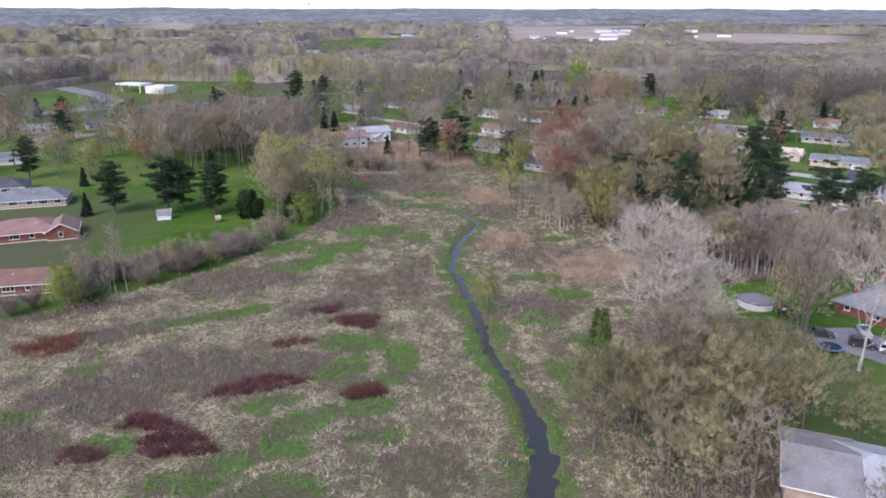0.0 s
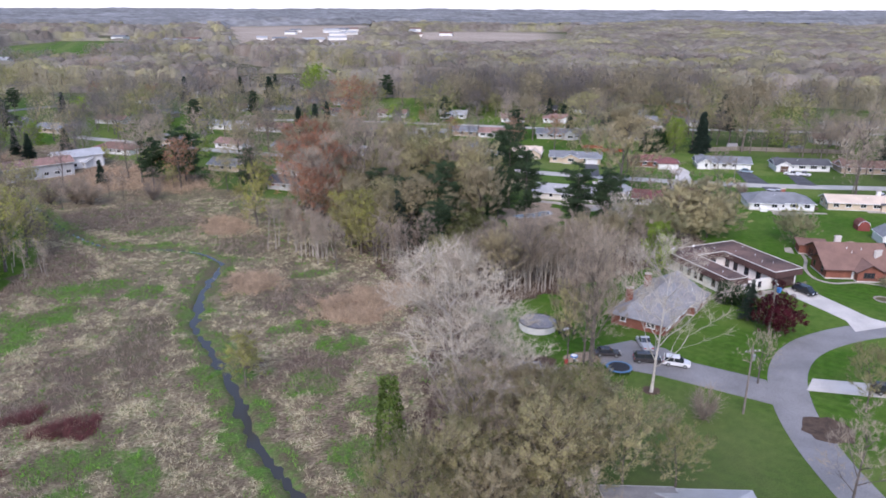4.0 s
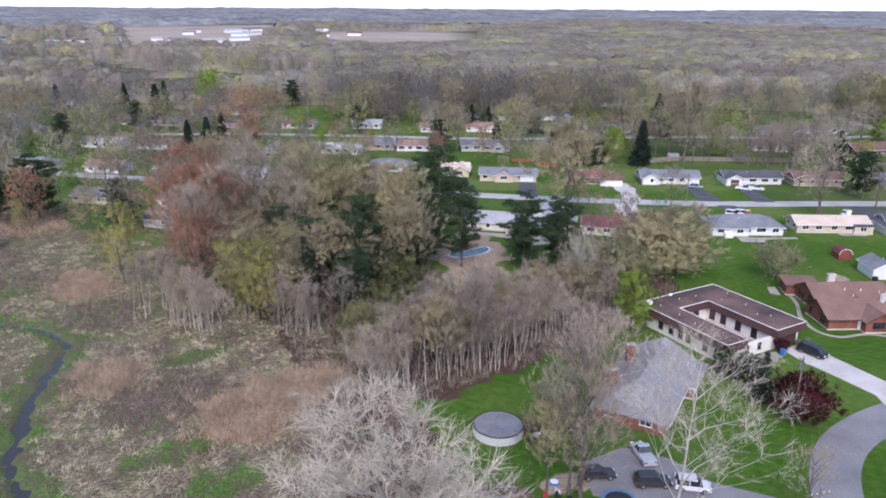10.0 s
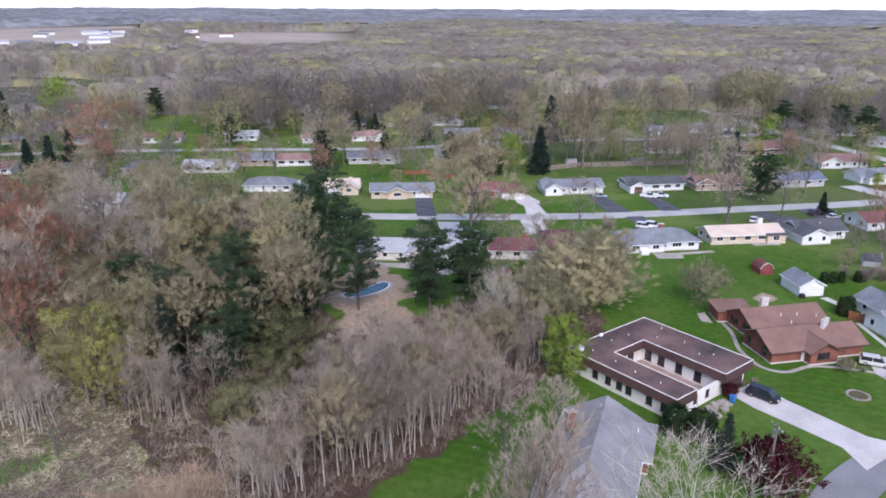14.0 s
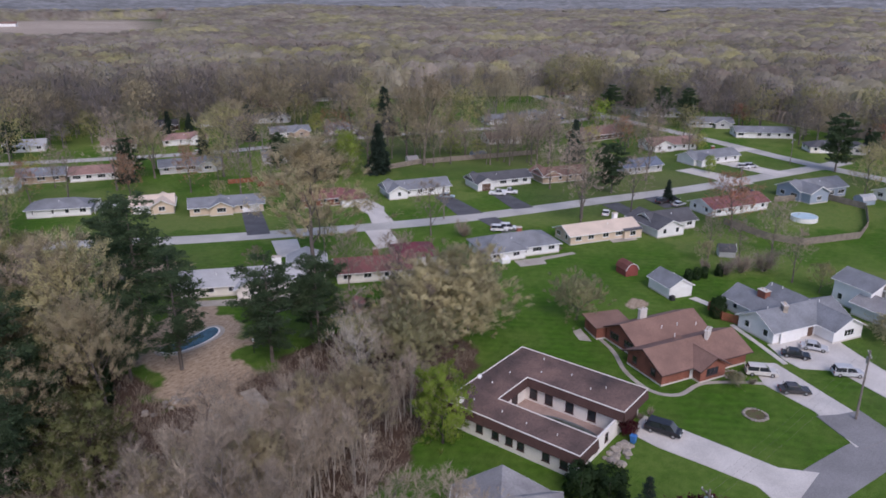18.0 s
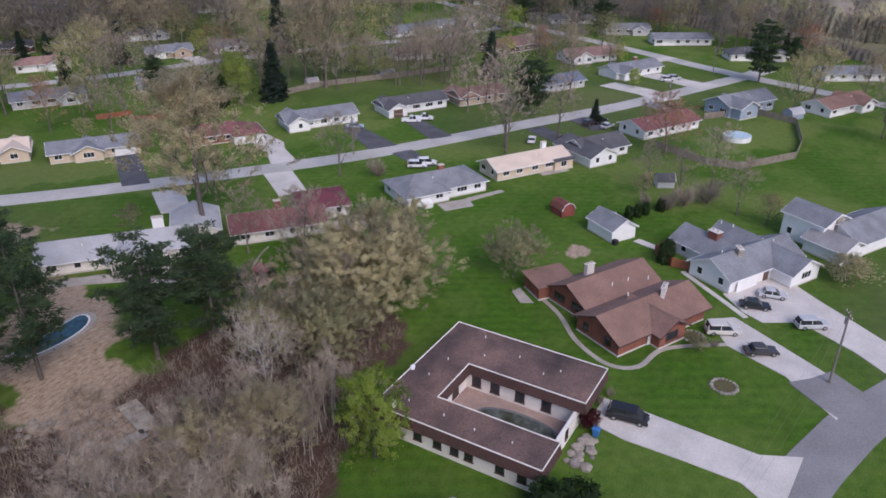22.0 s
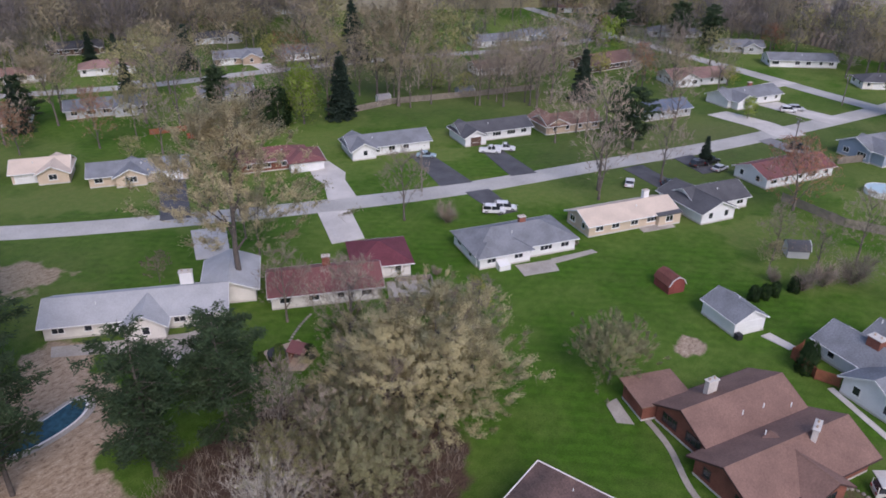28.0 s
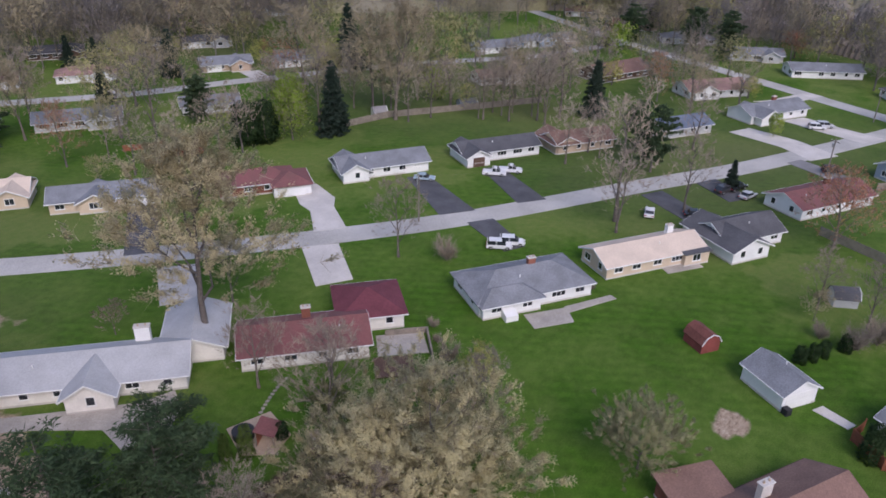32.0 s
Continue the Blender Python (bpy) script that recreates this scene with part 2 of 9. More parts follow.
def wood_mat(name, base, second=None):
    """Tangled crowns: the twigs' fine grain, the tone of each crown, and broad drifts of colour."""
    m = mat(name, base, 0.95, 0.012, 0.3, 8, 0, by_island=0.07, spec=0.03, second=second, translucent=0.5)
    nt = m.node_tree
    bs = nt.nodes["Principled BSDF"]
    src = bs.inputs["Base Color"].links[0].from_socket
    geo = nt.nodes.new("ShaderNodeNewGeometry")
    n = nt.nodes.new("ShaderNodeTexNoise")
    n.inputs["Scale"].default_value, n.inputs["Detail"].default_value, n.inputs["Roughness"].default_value = 0.55, 5, 0.75
    nt.links.new(geo.outputs["Position"], n.inputs["Vector"])
    r = ramp_node(nt, [(0.3, (0.78, 0.77, 0.76)), (0.7, (1.15, 1.15, 1.14))])
    nt.links.new(n.outputs["Fac"], r.inputs[0])
    mx = mix_node(nt, "MULTIPLY")
    mx.inputs[0].default_value = 1
    nt.links.new(src, mx.inputs[6])
    nt.links.new(r.outputs[0], mx.inputs[7])
    nt.links.new(mx.outputs[2], bs.inputs["Base Color"])
    b = nt.nodes.new("ShaderNodeBump")
    b.inputs["Strength"].default_value, b.inputs["Distance"].default_value = 0.5, 0.8
    nt.links.new(n.outputs["Fac"], b.inputs["Height"])
    nt.links.new(b.outputs[0], bs.inputs["Normal"])
    return m


F_BROWN = wood_mat("far_brown_crowns", (0.48, 0.41, 0.345))
F_GREY = wood_mat("far_grey_crowns", (0.48, 0.445, 0.42))
F_OLIVE = wood_mat("far_olive_crowns", (0.52, 0.485, 0.29))
F_RUST = wood_mat("far_rust_crowns", (0.5, 0.39, 0.32))
# distance haze is put into this base colour, greyer and cooler than nearer crowns
F_FAR = mat("hazed_horizon_crowns", (0.26, 0.26, 0.265), 0.95, 0.006, 0.4, 7, 0, spec=0.03, second=(0.19, 0.19, 0.185))
F_CROWNS = wood_mat("far_mixed_crowns", (0.46, 0.42, 0.37))
cn = F_CROWNS.node_tree
ca = cn.nodes.new("ShaderNodeAttribute")
ca.attribute_name = "tone"
cr = ramp_node(cn, [(0.15, (0.84, 0.76, 0.74)), (0.42, (0.95, 0.93, 0.95)), (0.62, (1.05, 1.06, 0.86)), (0.85, (1.2, 1.22, 0.72))])
cn.links.new(ca.outputs["Fac"], cr.inputs[0])
cm = mix_node(cn, "MULTIPLY")
cm.inputs[0].default_value = 1
cb = cn.nodes["Principled BSDF"].inputs["Base Color"]
cn.links.new(cb.links[0].from_socket, cm.inputs[6])
cn.links.new(cr.outputs[0], cm.inputs[7])
cn.links.new(cm.outputs[2], cb)
F_TRUNK = mat("far_trunks", (0.2, 0.18, 0.165), 0.95, 0.3, 0.2, 6, 0, by_island=0.2, spec=0.05)

# ---- mesh helpers ----


def mesh_of(name, verts, faces, material, smooth=False):
    me = bpy.data.meshes.new(name)
    me.from_pydata([tuple(v) for v in verts], [], faces)
    me.materials.append(material)
    if smooth:
        me.polygons.foreach_set("use_smooth", [True] * len(me.polygons))
    me.update()
    return me


def tri_mesh(name, tris, material):
    """A mesh of loose triangles from an (n, 3, 3) array."""
    n = len(tris)
    me = bpy.data.meshes.new(name)
    me.vertices.add(n * 3)
    me.vertices.foreach_set("co", np.asarray(tris, dtype=np.float32).reshape(-1))
    me.loops.add(n * 3)
    me.loops.foreach_set("vertex_index", np.arange(n * 3, dtype=np.int32))
    me.polygons.add(n)
    me.polygons.foreach_set("loop_start", np.arange(0, n * 3, 3, dtype=np.int32))
    me.materials.append(material)
    me.update(calc_edges=True)
    return me


def soft_mesh(name, verts, faces, material, normals=None):
    """A smooth-shaded mesh of triangles from arrays, shaded by the crown's own roundness where normals are given."""
    verts, faces = np.asarray(verts, dtype=np.float32).reshape(-1, 3), np.asarray(faces, dtype=np.int32).reshape(-1, 3)
    me = bpy.data.meshes.new(name)
    me.vertices.add(len(verts))
    me.vertices.foreach_set("co", verts.reshape(-1))
    me.loops.add(len(faces) * 3)
    me.loops.foreach_set("vertex_index", faces.reshape(-1))
    me.polygons.add(len(faces))
    me.polygons.foreach_set("loop_start", np.arange(0, len(faces) * 3, 3, dtype=np.int32))
    me.polygons.foreach_set("use_smooth", np.ones(len(faces), dtype=bool))
    me.materials.append(material)
    me.update(calc_edges=True)
    if normals is not None:
        me.normals_split_custom_set_from_vertices(normals.reshape(-1, 3))
    return me


class Geo:
    """Collects faces of one part."""

    def __init__(self):
        self.v, self.f = [], []

    def add(self, verts, faces):
        k = len(self.v)
        self.v += [tuple(p) for p in verts]
        self.f += [tuple(i + k for i in f) for f in faces]
        return self

    def box(self, x0, y0, z0, x1, y1, z1, b=0.0):
        """A box, its upright and top edges chamfered by b."""
        if b <= 0:
            return self.add([(x0, y0, z0), (x1, y0, z0), (x1, y1, z0), (x0, y1, z0), (x0, y0, z1), (x1, y0, z1), (x1, y1, z1), (x0, y1, z1)],
                            [(0, 3, 2, 1), (4, 5, 6, 7), (0, 1, 5, 4), (1, 2, 6, 5), (2, 3, 7, 6), (3, 0, 4, 7)])
        ring = [(x0 + b, y0), (x1 - b, y0), (x1, y0 + b), (x1, y1 - b), (x1 - b, y1), (x0 + b, y1), (x0, y1 - b), (x0, y0 + b)]
        cx, cy = (x0 + x1) / 2, (y0 + y1) / 2
        inn = [(x - b * (1 if x > cx else -1), y - b * (1 if y > cy else -1)) for x, y in ring]
        v = [(x, y, z0) for x, y in ring] + [(x, y, z1 - b) for x, y in ring] + [(x, y, z1) for x, y in inn]
        f = [tuple(range(7, -1, -1)), tuple(range(16, 24))]
        for r in (0, 8):
            f += [(r + i, r + (i + 1) % 8, r + 8 + (i + 1) % 8, r + 8 + i) for i in range(8)]
        return self.add(v, f)

    def prism(self, ring, z0, z1):
        n = len(ring)
        v = [(x, y, z0) for x, y in ring] + [(x, y, z1) for x, y in ring]
        return self.add(v, [tuple(range(n - 1, -1, -1)), tuple(range(n, 2 * n))] + [(i, (i + 1) % n, n + (i + 1) % n, n + i) for i in range(n)])

    def tube(self, a, b, r0, r1, k=8):
        a, b = Vector(a), Vector(b)
        d = (b - a).normalized()
        u = d.orthogonal().normalized()
        w = d.cross(u)
        v = [p + r * (math.cos(2 * math.pi * i / k) * u + math.sin(2 * math.pi * i / k) * w) for p, r in ((a, r0), (b, r1)) for i in range(k)]
        return self.add(v, [(i, (i + 1) % k, k + (i + 1) % k, k + i) for i in range(k)] + [tuple(range(k - 1, -1, -1)), tuple(range(k, 2 * k))])

    def mesh(self, name, material, smooth=False):
        return mesh_of(name, self.v, self.f, material, smooth)


def part(name, geo, material, parent, label="", m=None):
    me = geo if isinstance(geo, bpy.types.Mesh) else geo.mesh(name, material)
    ob = new(name, me)
    ob.parent = parent
    if m is not None:
        ob.matrix_basis = m
    if label:
        ob["label"] = label
    return ob


def thing(name, m, label, category, group="", kind=""):
    ob = new(name)
    ob.empty_display_size = 0.5
    ob.matrix_basis = m
    return tagged(ob, label, category, group, kind)


def spin(ring, n=24):
    """Points of a circle."""
    return [(ring * math.cos(2 * math.pi * i / n), ring * math.sin(2 * math.pi * i / n)) for i in range(n)]

# ---- ground ----
def spline(pts, step=2.0):
    """A smooth line through a few points."""
    p = [Vector(q) for q in pts]
    p = [p[0] * 2 - p[1]] + p + [p[-1] * 2 - p[-2]]
    out = []
    for i in range(1, len(p) - 2):
        n = max(2, int((p[i + 1] - p[i]).length / step))
        for k in range(n):
            t = k / n
            out.append(0.5 * ((2 * p[i]) + (p[i + 1] - p[i - 1]) * t + (2 * p[i - 1] - 5 * p[i] + 4 * p[i + 1] - p[i + 2]) * t * t
                              + (3 * p[i] - p[i - 1] - 3 * p[i + 1] + p[i + 2]) * t ** 3))
    return out + [p[-2]]


STREAM = spline([(11, 20), (12, 55), (14.3, 75), (15.9, 84), (15.4, 95), (13.5, 105), (11.5, 114), (10.9, 124), (9.6, 137), (8.2, 148),
                 (6.4, 157), (7.2, 164), (9.0, 174), (12.5, 186), (15.2, 193.5)], 1.5)
BROOK = spline([(15.2, 193.5), (11, 203), (3, 209.5), (-6, 213), (-13, 220), (-22, 238), (-34, 272), (-50, 309), (-60, 328), (-72, 356)], 2.5)
MARSH = [(-150, 40), (-84, 128), (-66, 140), (-47, 160), (-33, 184), (-26, 215), (-44, 290), (-80, 380), (-30, 380), (10, 290), (42, 240),
         (46, 205), (60, 184), (61, 152), (47, 126), (42, 100), (36, 40), (30, -60), (-150, -60)]
WOODS = [(22, 30), (40, 50), (47, 66), (47, 90), (58, 94), (62, 106), (62, 120), (57, 128), (58, 146), (80, 147), (92, 150), (109, 153), (112, 158), (130, 160),
         (137, 172), (134, 184), (104, 186), (98, 190), (90, 187), (92, 215), (100, 232), (60, 236), (42, 240), (46, 205), (50, 180), (44, 130), (30, 100)]


def inside(px, py, ring):
    r = np.zeros(px.shape, bool)
    n = len(ring)
    for i in range(n):
        (x0, y0), (x1, y1) = ring[i], ring[(i + 1) % n]
        if y0 == y1:
            continue
        hit = ((y0 > py) != (y1 > py)) & (px < (x1 - x0) * (py - y0) / (y1 - y0) + x0)
        r ^= hit
    return r


def to_line(px, py, line):
    d = np.full(px.shape, 1e9)
    for a, b in zip(line[:-1], line[1:]):
        ab = b - a
        t = np.clip(((px - a.x) * ab.x + (py - a.y) * ab.y) / max(ab.length_squared, 1e-9), 0, 1)
        d = np.minimum(d, np.hypot(px - a.x - t * ab.x, py - a.y - t * ab.y))
    return d


def edge_of(px, py, ring):
    """Signed distance to a ring, positive inside."""
    line = [Vector(q) for q in ring] + [Vector(ring[0])]
    d = to_line(px, py, line)
    return np.where(inside(px, py, ring), d, -d)


def wobble(px, py, size, seed=0):
    """Smooth noise from -1 to 1 out of a few turned waves."""
    r = np.random.RandomState(seed)
    s = np.zeros(px.shape)
    for k in range(7):
        a, ph, f = r.uniform(0, 6.28), r.uniform(0, 6.28), r.uniform(0.6, 1.9) / size
        s = s + np.sin((px * math.cos(a) + py * math.sin(a)) * f * 6.28 + ph + 1.7 * np.sin((py * math.cos(a * 2.3) - px * math.sin(a)) * f * 4))
    return s / 3.5


def rise(px, py):
    """The far country climbs gently towards the horizon."""
    d = np.hypot(px - 40, py - 60)
    t = np.clip((d - 900) / 3700, 0, 1)
    return 36 * t * t * (3 - 2 * t) + 5 * np.clip((d - 900) / 900, 0, 1) * wobble(px, py, 1300, 5)


def blob(px, py, cx, cy, rx, ry, turn=0.0):
    """1 in the middle of an oval, 0 outside it, with a soft ragged rim."""
    c, s = math.cos(radians(turn)), math.sin(radians(turn))
    u, v = ((px - cx) * c + (py - cy) * s) / rx, (-(px - cx) * s + (py - cy) * c) / ry
    d = np.hypot(u, v) + 0.22 * wobble(px, py, 9, 3)
    return np.clip((1.15 - d) / 0.4, 0, 1)


def spaced(lo, hi, step, reach, grow=1.16):
    a = list(np.arange(lo, hi + 1e-6, step))
    left, right, s = [], [], step
    while a[0] - sum(left) > -reach:
        s *= grow
        left.append(s)
    s = step
    while a[-1] + sum(right) < reach:
        s *= grow
        right.append(s)
    return np.array(list(a[0] - np.cumsum(left))[::-1] + a + list(a[-1] + np.cumsum(right)))


gx, gy = spaced(-110, 235, 1.35, 5600), spaced(45, 260, 1.35, 5600)
gx = np.concatenate([gx[gx < 1.0], np.arange(1.5, 20.2, 0.45), gx[gx > 20.6]])
GX, GY = np.meshgrid(gx, gy)
d_stream, d_brook = to_line(GX, GY, STREAM), to_line(GX, GY, BROOK)
e_marsh, e_wood = edge_of(GX, GY, MARSH), edge_of(GX, GY, WOODS)
rag = wobble(GX, GY, 11, 1)
w_marsh = np.clip((e_marsh + 2.5 * rag) / 4 + 0.5, 0, 1)
w_wood = np.clip((e_wood + 2.0 * rag) / 3 + 0.5, 0, 1)
half = 0.18 + 0.5 * wobble(GX, GY, 12, 8) + 0.5 * wobble(GX, GY, 5, 18) + np.clip((104 - GY) / 18, 0, 1.35)
GZ = rise(GX, GY) - 0.75 * np.clip((half + 0.9 - d_stream) / 1.2, 0, 1) - 0.45 * np.clip((1.4 - d_brook) / 1.0, 0, 1)
GZ = GZ + w_marsh * 0.12 * wobble(GX, GY, 4, 2)
GREENS = ((-24, 97, 5, 3, 20), (-17, 92, 7, 3.5, 30), (-8, 96, 4, 3, 0), (-14, 108, 6, 4, 40), (-12, 118, 7, 4, 10), (-22, 84, 8, 3, 20), (-44, 86, 5, 3, 0), (-6, 88, 4, 2, 0),
          (-56, 108, 4, 2, 0), (-20, 172, 9, 5, 30), (-28, 160, 9, 5, 30), (-4, 112, 3, 7, 0), (-14, 186, 9, 6, 0), (0, 212, 8, 3, 0), (26, 150, 7, 3, 0), (22, 128, 5, 4, 0))
GREENS2 = ((30, 140, 5, 4, 0), (24, 106, 4, 6, 0), (33, 178, 6, 2.5, 0), (30, 118, 4, 3, 0), (2, 226, 8, 4, 0), (-2, 180, 4, 5, 0), (-34, 172, 8, 5, 40), (-10, 100, 3, 6, 0), (-6, 104, 3, 3, 0),
           (-30, 78, 7, 3, 10), (-18, 76, 6, 4, 0), (-60, 94, 4, 2, 0), (-36, 132, 8, 2.5, 25), (-46, 128, 7, 2, 25))
BROWNS = ((-25, 202, 15, 18, 0), (22, 206, 8, 9, 0), (-40, 150, 16, 9, 30), (4, 232, 16, 9, 0), (-36, 108, 15, 9, -12), (-50, 100, 13, 8, 0), (-18, 136, 11, 5, 20), (0, 80, 7, 6, 0), (28, 165, 11, 9, 0), (-3, 152, 5, 16, -5), (-14, 245, 26, 14, 10), (24, 132, 6, 8, 0),
          (-58, 122, 14, 4, 25), (-70, 134, 14, 4, 25), (-46, 152, 12, 4, 40), (-12, 148, 8, 6, 0), (-60, 86, 12, 8, 0), (26, 98, 4, 10, 0), (-22, 110, 10, 5, 0))
REEDS = ((20, 177, 5.5, 6, 0), (37, 155, 8, 8, 20), (46, 159, 7, 5, 0), (19, 224, 6, 9, 0), (-12, 300, 16, 22, 0), (-62, 345, 14, 16, 0), (8, 285, 12, 16, 20), (-85, 420, 14, 28, 0))


def most(px, py, ovals):
    w = np.zeros(px.shape)
    for o_ in ovals:
        w = np.maximum(w, blob(px, py, *o_))
    return w


def cover(px, py):
    """Green, brown and reed weights of the marsh at places."""
    g_ = np.clip((4.6 + 1.6 * wobble(px, py, 11, 1) - to_line(px, py, STREAM)) / 2.2, 0, 1) + 0.8 * np.clip((3.8 - to_line(px, py, BROOK)) / 2, 0, 1)
    return np.clip(np.maximum(g_, 0.95 * np.maximum(most(px, py, GREENS), most(px, py, GREENS2))), 0, 1), most(px, py, BROWNS), most(px, py, REEDS)


w_green, w_brown, w_reed = cover(GX, GY)
w_green = w_green * w_marsh
w_dirt = np.zeros(GX.shape)
for b in ((63.1, 109.5, 1.8, 1.2, 0), (68.5, 119.5, 3.4, 2.4, -30), (104, 203, 10, 13, -30), (98, 190, 8, 7, 0), (167.8, 149, 2.6, 2.2, 0), (111, 214, 5, 8, -30), (118, 243, 10, 6, -38), (-169, 340, 17, 14, 0), (94, 178, 7, 5, 0)):
    w_dirt = np.maximum(w_dirt, blob(GX, GY, *b))
w_dirt *= (1 - w_marsh)
dist = np.hypot(GX - 60, GY - 100)
# worn, straw-coloured lawn; lush lawn elsewhere
w_dry = np.clip(0.12 + 0.42 * wobble(GX, GY, 60, 6), 0, 1)
for b in ((150, 262, 26, 9, -35), (214, 150, 12, 7, -30), (208, 226, 10, 5, -30), (175, 250, 9, 9, -30), (-120, 260, 30, 20, 0), (255, 132, 22, 8, -30)):
    w_dry = np.maximum(w_dry, 0.75 * blob(GX, GY, *b))
for b in ((160, 165, 22, 16, -30), (150, 150, 12, 14, 0), (105, 118, 14, 10, 0), (135, 122, 14, 9, -40), (70, 135, 10, 9, 0), (-60, 190, 26, 18, 0), (180, 170, 24, 12, -30), (135, 235, 12, 8, -35)):
    w_dry = w_dry * (1 - 0.85 * blob(GX, GY, *b))
w_dry = np.clip(w_dry + 0.32 * np.clip((dist - 120) / 130, 0, 1), 0, 1)
w_far = np.clip((np.maximum(dist - 430, 0) + 60 * wobble(GX, GY, 180, 4)) / 90, 0, 1)
w_field = np.zeros(GX.shape)
FIELDS = [[(150, 1230), (330, 1230), (620, 2120), (230, 2120)], [(380, 960), (575, 960), (1010, 1680), (600, 1680)], [(1500, 1300), (1620, 1230), (2250, 1500), (2100, 1700)], [(-640, 1500), (-500, 1450), (-620, 2300), (-900, 2300)]]
for c in FIELDS:
    w_field = np.maximum(w_field, inside(GX, GY, c) * 1.0)
w_golf = np.maximum(blob(GX, GY, -70, 1230, 120, 220), 0)
for b in ((-230, 480, 45, 60, 20), (-190, 560, 40, 40, 0), (-205, 440, 30, 26, 20)):
    w_golf = np.maximum(w_golf, blob(GX, GY, *b))
w_far = w_far * (1 - w_golf)

ny, nx = GX.shape
gv = np.stack([GX, GY, GZ], -1).reshape(-1, 3)
ii = np.arange(ny * nx).reshape(ny, nx)
gf = np.stack([ii[:-1, :-1], ii[:-1, 1:], ii[1:, 1:], ii[1:, :-1]], -1).reshape(-1, 4)
gme = bpy.data.meshes.new("ground")
gme.from_pydata(gv.tolist(), [], gf.tolist())
gme.polygons.foreach_set("use_smooth", [True] * len(gme.polygons))
for name, w in (("marsh", w_marsh), ("wood", w_wood), ("green", w_green), ("reed", w_reed), ("brown", w_brown), ("soil", w_dirt), ("dry", w_dry),
                ("far", w_far), ("field", w_field)):
    at = gme.attributes.new(name, "FLOAT", "POINT")
    at.data.foreach_set("value", np.clip(w, 0, 1).astype(np.float32).reshape(-1))


def ground_material():
    m = bpy.data.materials.new("ground_cover")
    m.use_nodes = True
    nt = m.node_tree
    bs = nt.nodes["Principled BSDF"]
    geo = nt.nodes.new("ShaderNodeNewGeometry")

    def noise_at(scale, detail=5, rough=0.6, warp=(1, 1, 1)):
        mp = nt.nodes.new("ShaderNodeMapping")
        mp.inputs["Scale"].default_value = warp
        nt.links.new(geo.outputs["Position"], mp.inputs[0])
        n = nt.nodes.new("ShaderNodeTexNoise")
        n.inputs["Scale"].default_value, n.inputs["Detail"].default_value, n.inputs["Roughness"].default_value = scale, detail, rough
        nt.links.new(mp.outputs[0], n.inputs["Vector"])
        return n.outputs["Fac"]

    def ramp(src, *stops):
        r = ramp_node(nt, stops)
        nt.links.new(src, r.inputs[0])
        return r.outputs[0]

    def attr(name, src=None, gain=0.8, soft=0.16):
        a = nt.nodes.new("ShaderNodeAttribute")
        a.attribute_name = name
        if src is None:
            return a.outputs["Fac"]
        # a ragged mask: weight plus noise, then sharpened
        ad = nt.nodes.new("ShaderNodeMath")
        ad.operation = "MULTIPLY_ADD"
        nt.links.new(src, ad.inputs[0])
        ad.inputs[1].default_value = gain
        nt.links.new(a.outputs["Fac"], ad.inputs[2])
        mr = nt.nodes.new("ShaderNodeMapRange")
        mr.inputs["From Min"].default_value, mr.inputs["From Max"].default_value = 0.5 + gain * 0.5 - soft, 0.5 + gain * 0.5 + soft
        nt.links.new(ad.outputs[0], mr.inputs["Value"])
        return mr.outputs[0]

    def over(base, top, fac):
        x = mix_node(nt)
        nt.links.new(fac, x.inputs[0])
        nt.links.new(base, x.inputs[6])
        nt.links.new(top, x.inputs[7])
        return x.outputs[2]

    fine, mid, big, tuft = noise_at(5.5, 4), noise_at(0.7, 5), noise_at(0.11, 5), noise_at(1.6, 6, 0.7, (1, 1.7, 1))
    wv = nt.nodes.new("ShaderNodeTexWave")
    wm = nt.nodes.new("ShaderNodeMapping")
    wm.inputs["Rotation"].default_value = (0, 0, radians(-32))
    nt.links.new(geo.outputs["Position"], wm.inputs[0])
    nt.links.new(wm.outputs[0], wv.inputs["Vector"])
    wv.inputs["Scale"].default_value, wv.inputs["Distortion"].default_value, wv.inputs["Detail"].default_value, wv.inputs["Detail Scale"].default_value = 0.16, 1.5, 3, 0.6
    lawn = ramp(mid, (0.28, (0.04, 0.108, 0.01)), (0.72, (0.075, 0.168, 0.018)))
    stripe = mix_node(nt, "MULTIPLY")
    stripe.inputs[0].default_value = 1
    nt.links.new(lawn, stripe.inputs[6])
    nt.links.new(ramp(wv.outputs["Fac"], (0.3, (0.93, 0.93, 0.93)), (0.7, (1.09, 1.07, 1.06))), stripe.inputs[7])
    lawn = stripe.outputs[2]
    lawn = over(lawn, ramp(mid, (0.3, (0.05, 0.1, 0.014)), (0.7, (0.085, 0.15, 0.026))), ramp(noise_at(0.16, 7, 0.7), (0.46, (0, 0, 0)), (0.62, (0.8, 0.8, 0.8))))
    lawn = over(lawn, ramp(mid, (0.3, (0.09, 0.16, 0.026)), (0.7, (0.14, 0.205, 0.045))), ramp(noise_at(0.045, 5, 0.65), (0.42, (0, 0, 0)), (0.66, (0.9, 0.9, 0.9))))
    dry = ramp(mid, (0.3, (0.105, 0.18, 0.034)), (0.75, (0.18, 0.215, 0.062)))
    col = over(lawn, dry, attr("dry", big, 1.1))
    straw = ramp(tuft, (0.32, (0.07, 0.05, 0.032)), (0.44, (0.2, 0.15, 0.09)), (0.55, (0.43, 0.36, 0.235)), (0.68, (0.63, 0.56, 0.41)))
